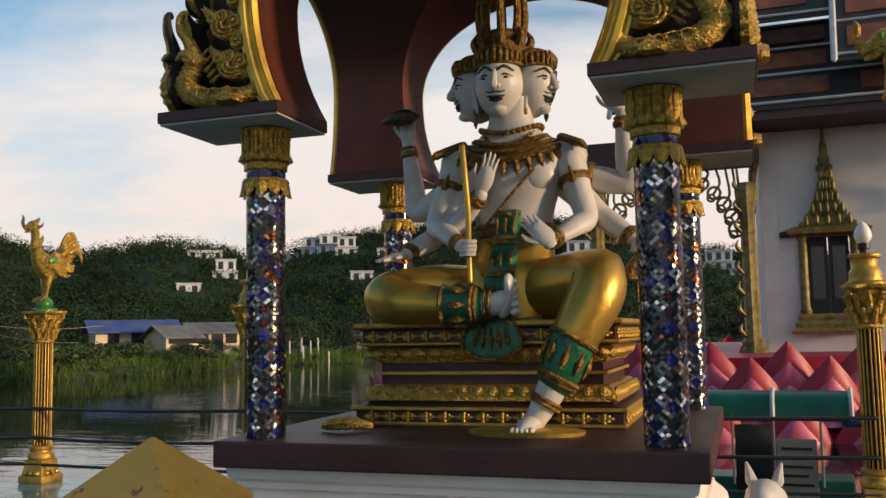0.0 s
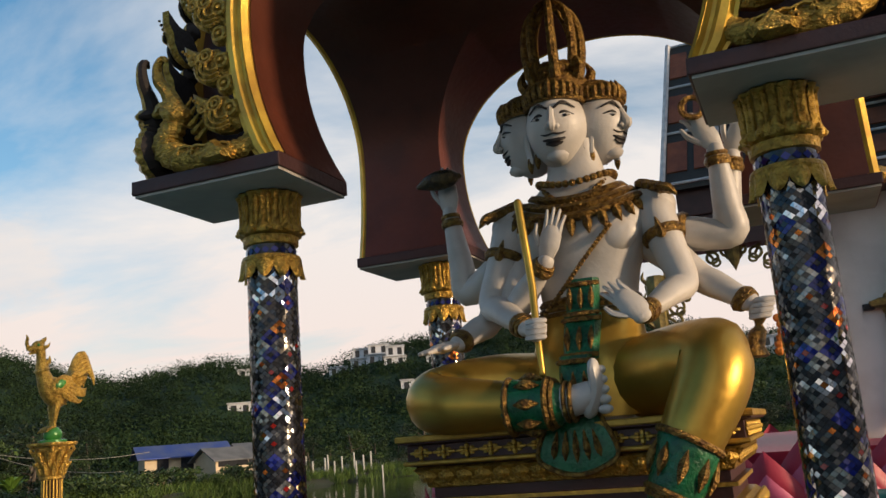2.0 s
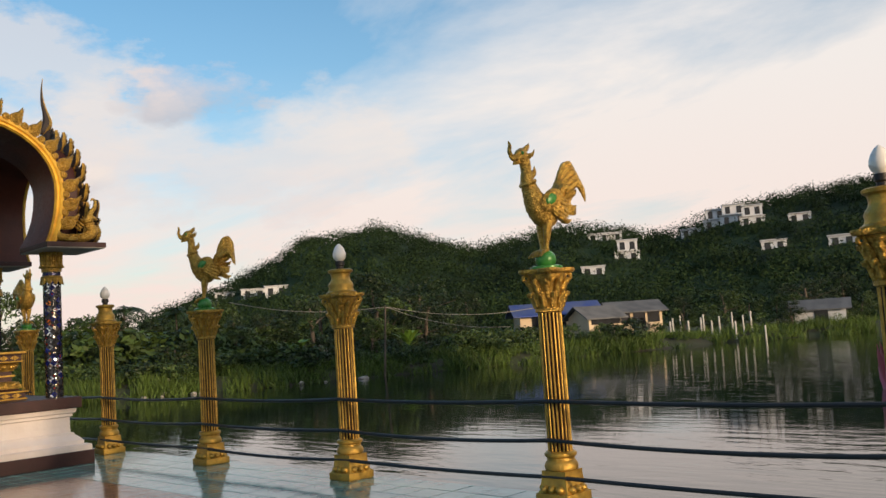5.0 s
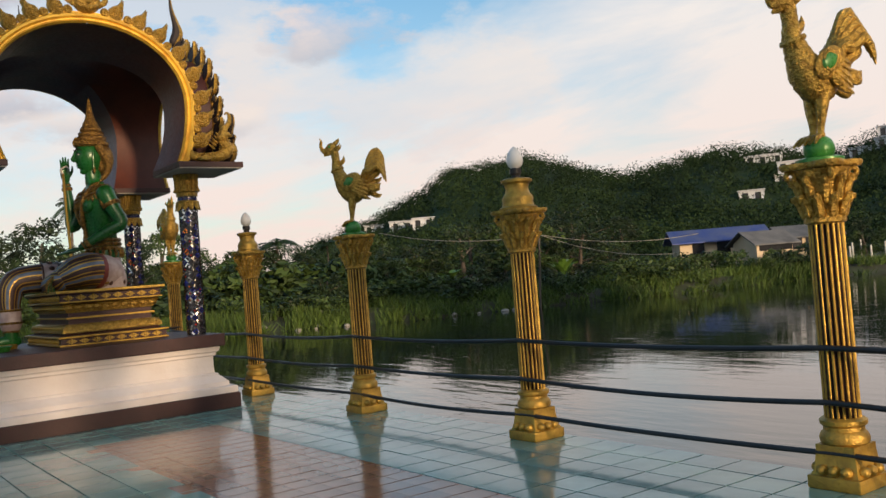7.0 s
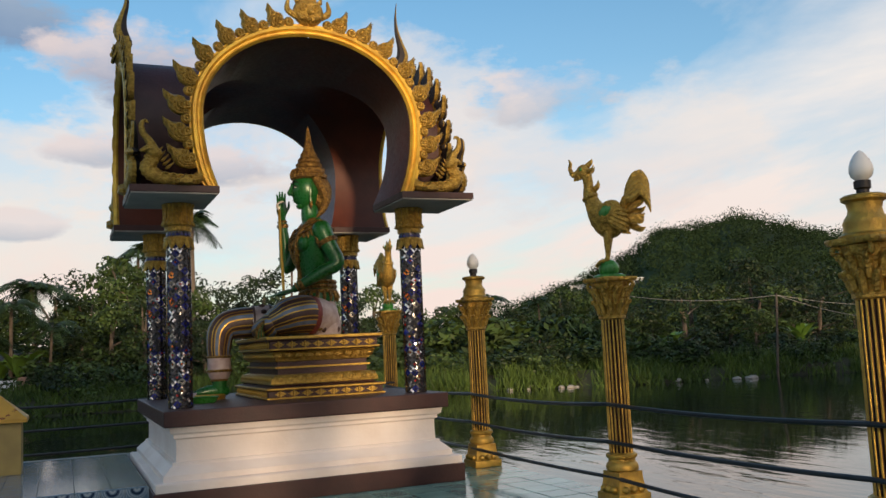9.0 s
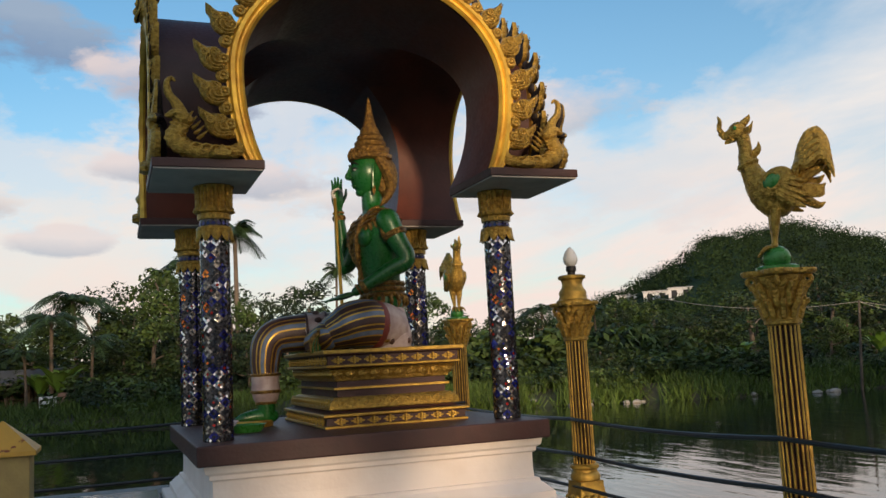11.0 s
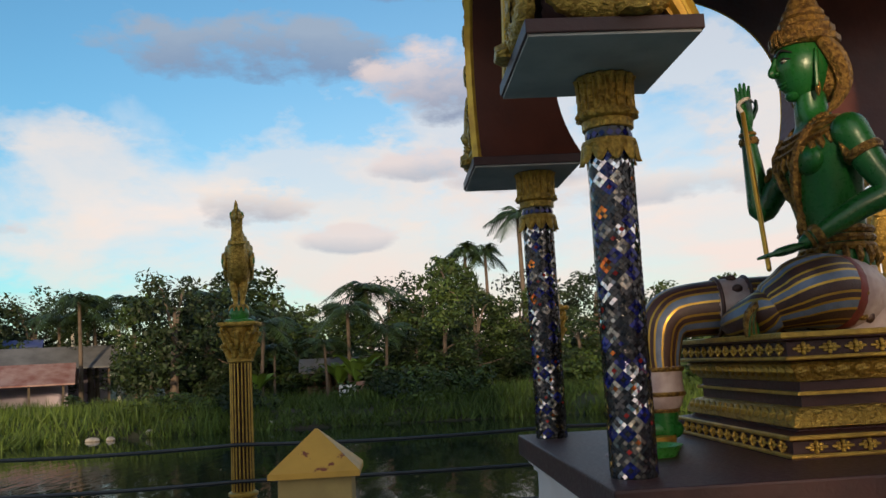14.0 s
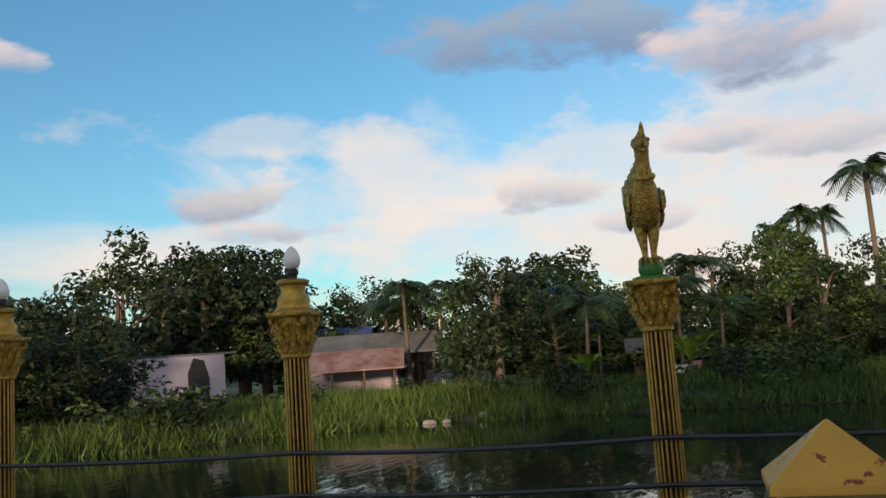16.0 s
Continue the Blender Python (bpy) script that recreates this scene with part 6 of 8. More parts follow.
rects(win, [(0.75, 0.16, 1.62), (0.78, 0.17, 1.66), (0.66, 0.13, 1.72), (0.70, 0.15, 1.80), (0.60, 0.12, 1.86), (0.64, 0.14, 1.94), (0.58, 0.11, 2.0)], at=(WX, TY - 0.10))
rects(win, [(0.60, 0.14, 3.56), (0.76, 0.2, 3.60), (0.80, 0.22, 3.68), (0.62, 0.16, 3.74)], at=(WX, TY - 0.10))
z, w = 3.72, 0.50
for k in range(5):
    rects(win, [(w, 0.15, z), (w * 1.06, 0.17, z + 0.05), (w * 1.05, 0.17, z + 0.09), (w * 0.82, 0.13, z + 0.15), (w * 0.80, 0.12, z + 0.23)], at=(WX, TY - 0.10))
    for i in range(5):
        x = WX + (i - 2) * w * 0.4
        tube(win, [(x, TY - 0.27, z + 0.08, 0.05), (x, TY - 0.28, z + 0.17, 0.045), (x, TY - 0.25, z + 0.27, 0.006)], 6, 0, 2)
    z, w = z + 0.23, w * 0.68
lathe(win, [(0.15, 0), (0.17, 0.06), (0.10, 0.16), (0.12, 0.22), (0.07, 0.36), (0.08, 0.42), (0.045, 0.62), (0.03, 0.9), (0.004, 1.25)], 12, (WX, TY - 0.10, z))
part("window_surround", win, OLD_GOLD, temple, "gilded window surround with tiered spire")
bm = bmesh.new()
for s in (-1, 1):
    block(bm, (WX + s * 0.20 - 0.19, TY + 0.10, W0), (WX + s * 0.20 + 0.19, TY + 0.14, W1), 0, 0.006)
    block(bm, (WX + s * 0.20 - 0.12, TY + 0.085, W0 + 0.3), (WX + s * 0.20 + 0.12, TY + 0.099, W1 - 0.2), 1)
part("shutter", bm, [ROOF_DARK, GLASS_DARK], temple, "dark painted shutters with glass", False)


def roof_tier(x0, x1, y0, z0, y1, z1, name):
    """A steep slope facing -y, panelled: dark borders round terracotta fields, with white ridges between."""
    slope = bmesh.new()
    lp = [[(x0, y0, z0), (x1, y0, z0), (x1, y0, z0 - 0.12), (x0, y0, z0 - 0.12)], [(x0 + 0.25, y1, z1), (x1, y1, z1), (x1, y1 + 0.1, z1 - 0.12), (x0 + 0.25, y1 + 0.1, z1 - 0.12)]]
    rings(slope, lp, 0, True, (True, True), False)
    at = lambda u, v, h=0.0: (x0 + 0.25 * v + (x1 - x0 - 0.25 * v) * u, y0 + (y1 - y0) * v - h * 0.75, z0 + (z1 - z0) * v + h * 0.65)
    roof = part(name, slope, ROOF_DARK, temple, "steep dark roof slope with terracotta panels", False)
    rows, cols = 3, 4
    for r in range(rows):
        for c in range(cols):
            bm = bmesh.new()
            u0, u1, v0, v1 = (c + 0.14) / cols, (c + 0.88) / cols, (r + 0.22) / rows, (r + 0.80) / rows
            rings(bm, [[at(u0, v0), at(u1, v0), at(u1, v1), at(u0, v1)], [at(u0, v0, 0.03), at(u1, v0, 0.03), at(u1, v1, 0.03), at(u0, v1, 0.03)]], 0, True, (False, True), False)
            part("roof_panel", bm, ROOF_RED, roof, "", False)
    for r in range(rows + 1):
        bm = bmesh.new()
        v = r / rows
        tube(bm, [(*at(0, v, 0.02), 0.03), (*at(1, v, 0.02), 0.03)], 6, 0, 1)
        part("roof_trim", bm, TRIM_W, roof)
    for c in range(3):
        bm = bmesh.new()
        u = c / 2.0
        tube(bm, [(*at(u, -0.06, 0.05), 0.06), (*at(u, 0.5, 0.05), 0.06), (*at(u, 1, 0.05), 0.06)], 6, 0, 2)
        part("bargeboard", bm, TRIM_W, roof)
    return roof


roof_tier(0.55, 9.5, 18.3, 6.05, 20.6, 8.3, "roof")
roof_tier(-1.65, 0.50, 18.75, 6.35, 21.2, 10.2, "roof")
roof_tier(0.2, 9.5, 19.0, 8.0, 21.8, 11.2, "roof")
roof_tier(2.6, 9.5, 17.9, 6.75, 20.0, 9.3, "roof")
bm = bmesh.new()
block(bm, (0.5, 18.35, 5.75), (9.5, 21.5, 5.93))
part("eave", bm, MAROON, temple, "dark red eave boards", False)
bm = bmesh.new()
block(bm, (-1.45, 18.95, 5.72), (0.52, 21.3, 6.36), bevel=0.02)
part("porch_ceiling", bm, MAROON, temple, "dark boarded porch ceiling", False)
# porch: gilded column, beam and openwork bracket
bm = bmesh.new()
block(bm, (-2.4, 19.0, 5.05), (1.2, 19.6, 5.7))
part("porch_beam", bm, MAROON, temple, "dark red porch beam", False)
for x in (0.95, -2.1):
    bm = bmesh.new()
    lathe(bm, [(0.26, 0), (0.28, 0.3), (0.2, 0.4), (0.22, 0.5), (0.15, 0.6), (0.14, 3.2), (0.2, 3.35), (0.22, 3.55), (0.16, 3.72)], 16, (x, 19.3, TZ), 0, lambda a, k: 1 + 0.06 * math.cos(8 * a))
    for k in range(9):
        z = TZ + 0.2 + 0.42 * k
        tube(bm, [(x - 0.14, 19.2, z, 0.05), (x - 0.24, 19.15, z + 0.12, 0.04), (x - 0.2, 19.15, z + 0.25, 0.01)], 6, 0, 3)
    part("porch_column", bm, OLD_GOLD, temple, "gilded carved porch column")
bm = bmesh.new()
for s, x in ((1, 0.85), (-1, -1.95)):
    for k in range(7):
        t = k / 6
        cx, cz = x - s * (0.12 + 1.15 * t ** 1.5), 5.0 - 1.25 * (1 - t) ** 1.4
        hoop(bm, (cx, 19.3, cz), (0, 1, 0), 0.15 - 0.05 * t, 0.03, 0, 12)
        hoop(bm, (cx - s * 0.06, 19.3, cz - 0.1), (0, 1, 0), 0.075, 0.025, 0, 10)
        tube(bm, [(cx, 19.3, cz, 0.03), (cx + s * 0.12, 19.3, cz + 0.2, 0.03), (cx + s * 0.05, 19.3, 5.04, 0.025)], 6, 0, 3)
tube(bm, [(-0.55, 19.3, 5.06, 0.2), (-0.55, 19.3, 4.85, 0.13), (-0.55, 19.3, 4.6, 0.01)], 8, 0, 3)
part("porch_bracket", bm, OLD_GOLD, temple, "openwork gilded scroll bracket")
for x in (1.1, 4.2):
    bm = bmesh.new()
    tube(bm, [(x, 19.45, 5.6, 0.06), (x + 0.05, 19.2, 5.2, 0.09), (x - 0.02, 19.35, 4.8, 0.08), (x, 19.5, 4.45, 0.04), (x, 19.5, 4.1, 0.03)], 8, 0, 4)
    part("eave_bracket", bm, OLD_GOLD, temple, "slim gilded eave bracket")
bm = bmesh.new()
block(bm, (1.55, 19.48, 3.55), (1.75, 19.6, 3.67), bevel=0.02)
part("wall_lamp", bm, DARK, temple, "small black wall lamp")


# ---- trees, grass and woods ----
def leaf_cards(blobs, per, size, rng, flat=0.35):
    """Small leaf quads scattered in the shells of blobs (x, y, z, r): arrays of points and faces."""
    c = np.repeat(np.array(blobs, float), per, axis=0)
    n = len(c)
    d = rng.normal(size=(n, 3))
    d /= np.linalg.norm(d, axis=1)[:, None]
    rad = c[:, 3] * rng.uniform(0.55, 1.08, n)
    p = c[:, :3] + d * rad[:, None] * np.array([1, 1, 0.85])
    nrm = d + rng.normal(size=(n, 3)) * 0.7 + np.array([0, 0, flat])
    nrm /= np.linalg.norm(nrm, axis=1)[:, None]
    u = np.cross(nrm, rng.normal(size=(n, 3)))
    u /= np.linalg.norm(u, axis=1)[:, None]
    v = np.cross(nrm, u)
    s = size * rng.uniform(0.6, 1.3, n)[:, None]
    q = np.stack([p - u * s, p - v * s * 0.45, p + u * s, p + v * s * 0.45], axis=1).reshape(-1, 3)
    return q, np.arange(4 * n).reshape(-1, 4)


def broad_tree(seed, leaf, spread=1.0, size=0.108, blobs=44, per=66):
    """A tree five metres high: a tapered trunk with limbs, and a crown of small leaves in clumps."""
    rng = np.random.default_rng(seed)
    top = thing("tree", "leafy green tree on the lake bank", "tree", group="trees on the bank")
    bm = bmesh.new()
    lean = rng.uniform(-0.3, 0.3, 2)
    tube(bm, [(0, 0, -0.3, 0.17), (lean[0] * 0.4, lean[1] * 0.4, 1.1, 0.13), (lean[0], lean[1], 2.4, 0.10), (lean[0] * 1.3, lean[1] * 1.3, 3.7, 0.05)], 7, 0, 2)
    cl = []
    for k in range(blobs):
        a, t = rng.uniform(0, 2 * math.pi), rng.uniform(0, 1)
        z = 0.75 + 3.85 * t
        w = spread * 1.75 * math.sqrt(max(1 - ((z - 2.5) / 2.3) ** 2, 0.03)) * rng.uniform(0.35, 1.0) ** 0.6
        cl.append((lean[0] + w * math.cos(a), lean[1] + w * math.sin(a), z, rng.uniform(0.32, 0.62)))
    for x, y, z, r in cl[:6]:
        tube(bm, [(lean[0] * 0.6, lean[1] * 0.6, min(z - 0.5, 2.4), 0.06), ((x + lean[0]) / 2, (y + lean[1]) / 2, z - 0.3, 0.04), (x, y, z, 0.015)], 5, 0, 2)
    part("trunk", bm, BARK, top, "grey-brown trunk with limbs")
    v, f = leaf_cards(cl, per, size, rng)
    crown = mesh_of("crown", v, f, [leaf])
    crown.parent = top
    return top


def bush(seed, leaf, size=0.11):
    rng = np.random.default_rng(seed)
    cl = [(rng.normal() * 0.7, rng.normal() * 0.7, rng.uniform(0.1, 1.3), rng.uniform(0.3, 0.55)) for _ in range(16)]
    v, f = leaf_cards(cl, 50, size * 1.1, rng)
    return tagged(mesh_of("bush", v, f, [leaf]), "dense green bush on the lake bank", "bush", "bushes on the bank")


def frond(verts, faces, base, way, length, droop, leaflets, width, rng):
    side = np.cross(way, [0, 0, 1.0])
    side /= np.linalg.norm(side) + 1e-6
    spine = []
    for i in range(leaflets + 1):
        t = i / leaflets
        spine.append(base + way * length * t + np.array([0, 0, -droop * length * t * t]))
    for i in range(1, leaflets + 1):
        t = i / leaflets
        tip = width * math.sin(math.pi * min(0.12 + t * 0.9, 1)) ** 0.7
        fwd = spine[i] - spine[i - 1]
        fwd = fwd / np.linalg.norm(fwd)
        for s in (-1, 1):
            a = spine[i]
            b = a + side * s * tip + fwd * tip * 0.6 + np.array([0, 0, -tip * rng.uniform(0.35, 0.7)])
            k = len(verts)
            verts += [a - fwd * 0.035, a + fwd * 0.035, b]
            faces.append((k, k + 1, k + 2))
    k = len(verts)
    for i in range(leaflets):
        verts += [spine[i] - side * 0.02, spine[i] + side * 0.02, spine[i + 1] + side * 0.015, spine[i + 1] - side * 0.015]
        faces.append((k + 4 * i, k + 4 * i + 1, k + 4 * i + 2, k + 4 * i + 3))


def palm(seed, height, n, length, width, name, label):
    rng = np.random.default_rng(seed)
    top = thing(name, label, "palm tree", group="palms on the bank")
    bm = bmesh.new()
    b = rng.uniform(-0.25, 0.25, 2)
    tube(bm, [(0, 0, -0.3, 0.11), (b[0] * 0.3, b[1] * 0.3, height * 0.4, 0.08), (b[0], b[1], height, 0.065)], 8, 0, 6, wave=lambda k, a: 1 + 0.05 * (k % 2))
    part("trunk", bm, BARK, top, "slender ringed trunk")
    verts, faces = [], []
    for i in range(n):
        a = 2 * math.pi * i / n + rng.uniform(-0.25, 0.25)
        up = rng.uniform(-0.1, 1.1)
        way = np.array([math.cos(a), math.sin(a), up])
        way /= np.linalg.norm(way)
        frond(verts, faces, np.array([b[0], b[1], height]), way, length * rng.uniform(0.8, 1.1), rng.uniform(0.45, 0.8), 20, width, rng)
    cr = mesh_of("crown", verts, faces, [LEAF_PALM])
    cr.parent = top
    return top


def banana(seed):
    rng = np.random.default_rng(seed)
    verts, faces = [], []
    for i in range(9):
        a = 2 * math.pi * i / 9 + rng.uniform(-0.3, 0.3)
        d, s = np.array([math.cos(a), math.sin(a), 0]), np.array([-math.sin(a), math.cos(a), 0])
        ln, rise = rng.uniform(1.3, 1.9), rng.uniform(1.2, 2.0)
        k0 = len(verts)
        for j in range(8):
            t = j / 7
            c = d * ln * 0.6 * t + np.array([0, 0, 0.7 + rise * t - 0.9 * rise * t * t * 0.6])
            w = 0.22 * math.sin(math.pi * (0.1 + 0.88 * t)) ** 0.6
            verts += [c + s * w + np.array([0, 0, 0.05]), c, c - s * w + np.array([0, 0, 0.05])]
        for j in range(7):
            q = k0 + 3 * j
            faces += [(q, q + 1, q + 4, q + 3), (q + 1, q + 2, q + 5, q + 4)]
    return tagged(mesh_of("banana_plant", verts, faces, [LEAF_BANANA]), "bright green banana plant on the far bank", "plant", "banana plants")


def spot(a, beyond):
    r = table(BANK, a) + beyond
    x, y = C0.x - r * math.sin(radians(a)), C0.y + r * math.cos(radians(a))
    return x, y, ground_z(x, y), r


TREES = [broad_tree(1, LEAF_A, 1.0), broad_tree(2, LEAF_A, 1.25), broad_tree(3, LEAF_B, 0.95, 0.12), broad_tree(4, LEAF_A, 0.8, 0.105), broad_tree(5, LEAF_B, 1.3, 0.125, 36, 88)]
BUSHES = [bush(11, LEAF_A), bush(12, LEAF_B), bush(13, LEAF_B, 0.09)]
PALMS = [palm(21, 5.0, 15, 1.25, 0.42, "palm_tree", "slender areca palm among the trees"), palm(22, 3.6, 17, 1.9, 0.5, "coconut_palm", "low coconut palm with drooping fronds")]
BANANA = banana(31)
# bearing and the height of the tree tops, degrees as the walk sees them
TOPS = [(-30, 2.4), (0, 2.2), (20, 2.0), (30, 1.9), (36, 2.4), (42, 3.4), (46, 4.1), (51, 4.1), (54.5, 3.4), (58, 2.7), (64, 3.0), (70, 3.6), (76, 4.6), (83, 4.8), (88, 6.2), (92, 5.0), (97, 4.9), (103, 6.9), (106, 5.2), (110, 4.9), (115, 5.6), (119, 7.6), (123, 7.8), (127, 5.6), (135, 5.2), (150, 5)]
rng = random.Random(17)
used = set()


def put(ob, m):
    if ob not in used:
        ob.matrix_basis = m @ Matrix.Diagonal((1, 1, 1, 1))
        used.add(ob)
        return ob
    keep = ob.matrix_basis.copy()
    ob.matrix_basis = Matrix.Identity(4)
    c = copy_thing(ob, m)
    ob.matrix_basis = keep
    return c


def grow(ob, a, beyond, high, wide=1.0, nominal=5.0):
    x, y, z, r = spot(a, beyond)
    k = high / nominal
    put(ob, pose(x, y, z - 0.05, 0, 0, rng.uniform(0, 360)) @ Matrix.Diagonal((k * wide, k * wide, k, 1)))


a = -28.0
while a < 138:
    step = 2.3 if a > 55 else 1.9
    low = table(TOPS, a)
    for row, (d0, d1, f) in enumerate(((4, 8, 0.62), (9, 14, 0.85), (15, 23, 1.0))):
        if (row == 0 and rng.random() < 0.45) or (row == 2 and rng.random() < 0.2):
            continue
        bb, bey = a + rng.uniform(-1.2, 1.2), rng.uniform(d0, d1)
        if 26 < a < 40 and bey < 22:
            continue
        if (107 < bb < 117.5 and bey < 21) or (118.5 < bb < 126 and bey < 23):
            bey += 19
        r = table(BANK, bb) + bey
        high = (r * math.tan(radians(low)) + 1.3) * f * rng.uniform(0.62, 1.14)
        grow(rng.choice(TREES), bb, bey, max(high, 1.6), rng.uniform(0.9, 1.35) * (1.25 if high < 3.5 else 1.0))
    a += step
# the tall dark group behind the mauve wall, and the thicket beside it
for a, bey, h, w in ((117.5, 27, 7.6, 1.0), (120.5, 29, 9.2, 1.1), (123.0, 28, 10.2, 1.15), (126.0, 27, 8.0, 1.15), (129.0, 20, 5.6, 1.2), (132.0, 12, 4.8, 1.3), (129.5, 8, 4.6, 1.5), (127.6, 6, 3.4, 1.6), (133.5, 5, 3.8, 1.6), (136.0, 9, 4.4, 1.4), (138.0, 5, 4.0, 1.5)):
    grow(TREES[1 if w > 1.12 else 0], a, bey, h, w)
# bushes near the water's edge
for k in range(180):
    a = rng.uniform(-26, 140)
    if 82 < a < 104 and rng.random() < 0.75:
        continue
    bey = rng.uniform(1.2, 9.0)
    if (107 < a < 117 or 119 < a < 125.5) and rng.random() < 0.8:
        continue
    grow(rng.choice(BUSHES), a, bey, rng.uniform(0.8, 1.5), rng.uniform(1.0, 1.7), 1.7)


def grow_at(ob, eye, yaw, d, el, wide=1.0, nominal=5.0):
    """Plants ob at a distance and bearing from a place, so tall that its top stands el degrees high from there."""
    x, y = eye[0] - d * math.sin(radians(yaw)), eye[1] + d * math.cos(radians(yaw))
    z = ground_z(x, y)
    k = (d * math.tan(radians(el)) + 1.45 - z) / nominal
    put(ob, pose(x, y, z - 0.05, 0, 0, rng.uniform(0, 360)) @ Matrix.Diagonal((k * wide, k * wide, k, 1)))


WEST_EYE = (-11.3, 3.5)
for yaw, d, el, k, w in ((80.9, 40, 9.7, 0, 0.9), (84.6, 46, 7.5, 0, 0.8), (83.3, 46, 7.3, 0, 0.8), (85.9, 48, 6.7, 0, 0.8), (74.9, 58, 6.5, 0, 0.75), (91.0, 37, 5.6, 1, 1.0), (98.2, 33, 3.6, 1, 1.1), (109.0, 46, 5.4, 1, 0.9), (101.0, 42, 5.6, 1, 1.0), (105.8, 46, 5.2, 1, 1.0), (108.5, 50, 5.0, 1, 0.9), (92.5, 33, 4.3, 1, 1.0)):
    grow_at(PALMS[k], WEST_EYE, yaw, d, el, w, 5.15 if k == 0 else 4.0)
for yaw, d, el, t, w in ((103.6, 34, 6.7, 0, 1.05), (102.0, 37, 5.4, 3, 1.2), (87.5, 40, 5.6, 2, 1.1), (84.5, 38, 5.3, 2, 1.1), (98.0, 42, 4.6, 1, 1.2), (94.5, 44, 4.4, 4, 1.1), (112.0, 60, 5.6, 1, 1.1), (79.0, 42, 5.2, 1, 1.0)):
    grow_at(TREES[t], WEST_EYE, yaw, d, el, w, 4.9)
# the low thicket that closes the bank under the crowns
for k in range(60):
    a = 57 + 46 * (k + rng.random()) / 60
    grow(rng.choice(BUSHES[:2]), a, rng.uniform(11.0, 15.0) if a > 76 else rng.uniform(6.5, 9.0), rng.uniform(1.5, 2.7), rng.uniform(1.1, 1.6), 1.7)
# palms that stand over the trees
for a, bey, h, k in ((60.5, 14, 3.6, 0), (64.2, 12, 3.9, 1), (92.5, 6, 3.2, 1), (96.0, 5, 2.7, 1), (100.5, 12, 4.8, 1), (108.5, 22, 5.4, 1), (110.5, 24, 5.6, 1), (99.0, 7, 2.6, 1), (56.0, 9, 2.4, 1), (75.0, 15, 4.2, 1)):
    grow(PALMS[k], a, bey, h, 1.0, 5.6 if k == 0 else 4.4)
for a, bey, h in ((94.2, 5.5, 2.3), (95.2, 6.5, 2.0), (52.0, 5.0, 1.7), (100.0, 4.5, 1.6), (44.0, 6.0, 1.9), (116.0, 3.5, 1.5)):
    grow(BANANA, a, bey, h, 1.0, 2.2)


def grass_field(count, seed):
    """Blades along the bank, in one mesh."""
    rg = np.random.default_rng(seed)
    verts, faces = [], []
    while len(faces) < count:
        a = rg.uniform(-26, 136)
        wide = 13 if a > 76 else 6
        d = wide * rg.uniform(0, 1) ** 1.5
        if noise.noise((a * 0.55, d * 0.4, 2.0)) < -0.25 - 0.3 * (a > 76):
            continue
        x, y, z, r = spot(a, d - 0.3)
        if z < WATER_Z - 0.05:
            continue
        tall = rg.uniform(0.2, 0.55) * (1.0 + 0.6 * noise.noise((x * 0.3, y * 0.3, 5)))
        for _ in range(7):
            ox, oy = rg.normal(size=2) * 0.16
            b, w = rg.uniform(0, 2 * math.pi), rg.uniform(0.018, 0.032)
            lx, ly = rg.normal(size=2) * 0.22
            k = len(verts)
            c, s = math.cos(b) * w, math.sin(b) * w
            verts += [(x + ox - c, y + oy - s, z - 0.05), (x + ox + c, y + oy + s, z - 0.05), (x + ox + lx, y + oy + ly, z + tall * rg.uniform(0.6, 1.15))]
            faces.append((k, k + 1, k + 2))
    return tagged(mesh_of("grass", verts, faces, [GRASS]), "long green grass along the lake bank", "grass", kind="stuff")


grass_field(100000, 41)


def hill_woods(count, seed):
    rg = np.random.default_rng(seed)
    blobs = []
    while len(blobs) < count:
        a, r = rg.uniform(-24, 63), 112 + 150 * rg.uniform(0, 1) ** 0.8
        x, y = C0.x - r * math.sin(radians(a)), C0.y + r * math.cos(radians(a))
        z = ground_z(x, y)
        if any(math.hypot(x - p[0], y - p[1]) < p[2] for p in CLEARINGS):
            continue
        s = 1.2 + 2.2 * rg.uniform(0, 1) ** 1.6
        blobs.append((x, y, z + s * 0.55, s))
    v, f = leaf_cards(blobs, 84, 0.29, rg)
    return tagged(mesh_of("hill_forest", v, f, [HILLWOOD]), "dark forest covering the distant hills", "forest", kind="stuff")


# villas on the hill: bearing from the walk's start, height above the horizon in degrees, width, storeys
VILLAS = [(33.9, 5.3, 7, 1), (33.0, 5.3, 6, 1), (32.2, 4.0, 7, 2), (34.4, 3.2, 6, 1), (28.2, 5.1, 6, 1), (26.7, 5.5, 7, 2), (25.6, 5.7, 8, 2), (24.5, 5.5, 7, 2), (23.4, 3.9, 6, 1), (20.7, 6.9, 7, 1), (19.6, 3.8, 6, 1), (56.2, 3.2, 7, 1), (58.0, 3.1, 6, 1), (54.8, 3.3, 6, 1), (9.0, 4.8, 10, 2), (7.6, 4.2, 9, 1), (9.8, 7.0, 7, 1), (0.6, 3.9, 9, 2), (-1.0, 3.4, 8, 1), (21.8, 5.4, 6, 1)]
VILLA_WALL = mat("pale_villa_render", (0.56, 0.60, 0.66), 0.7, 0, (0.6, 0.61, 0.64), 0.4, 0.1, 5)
CLEARINGS, villa_spots = [], []
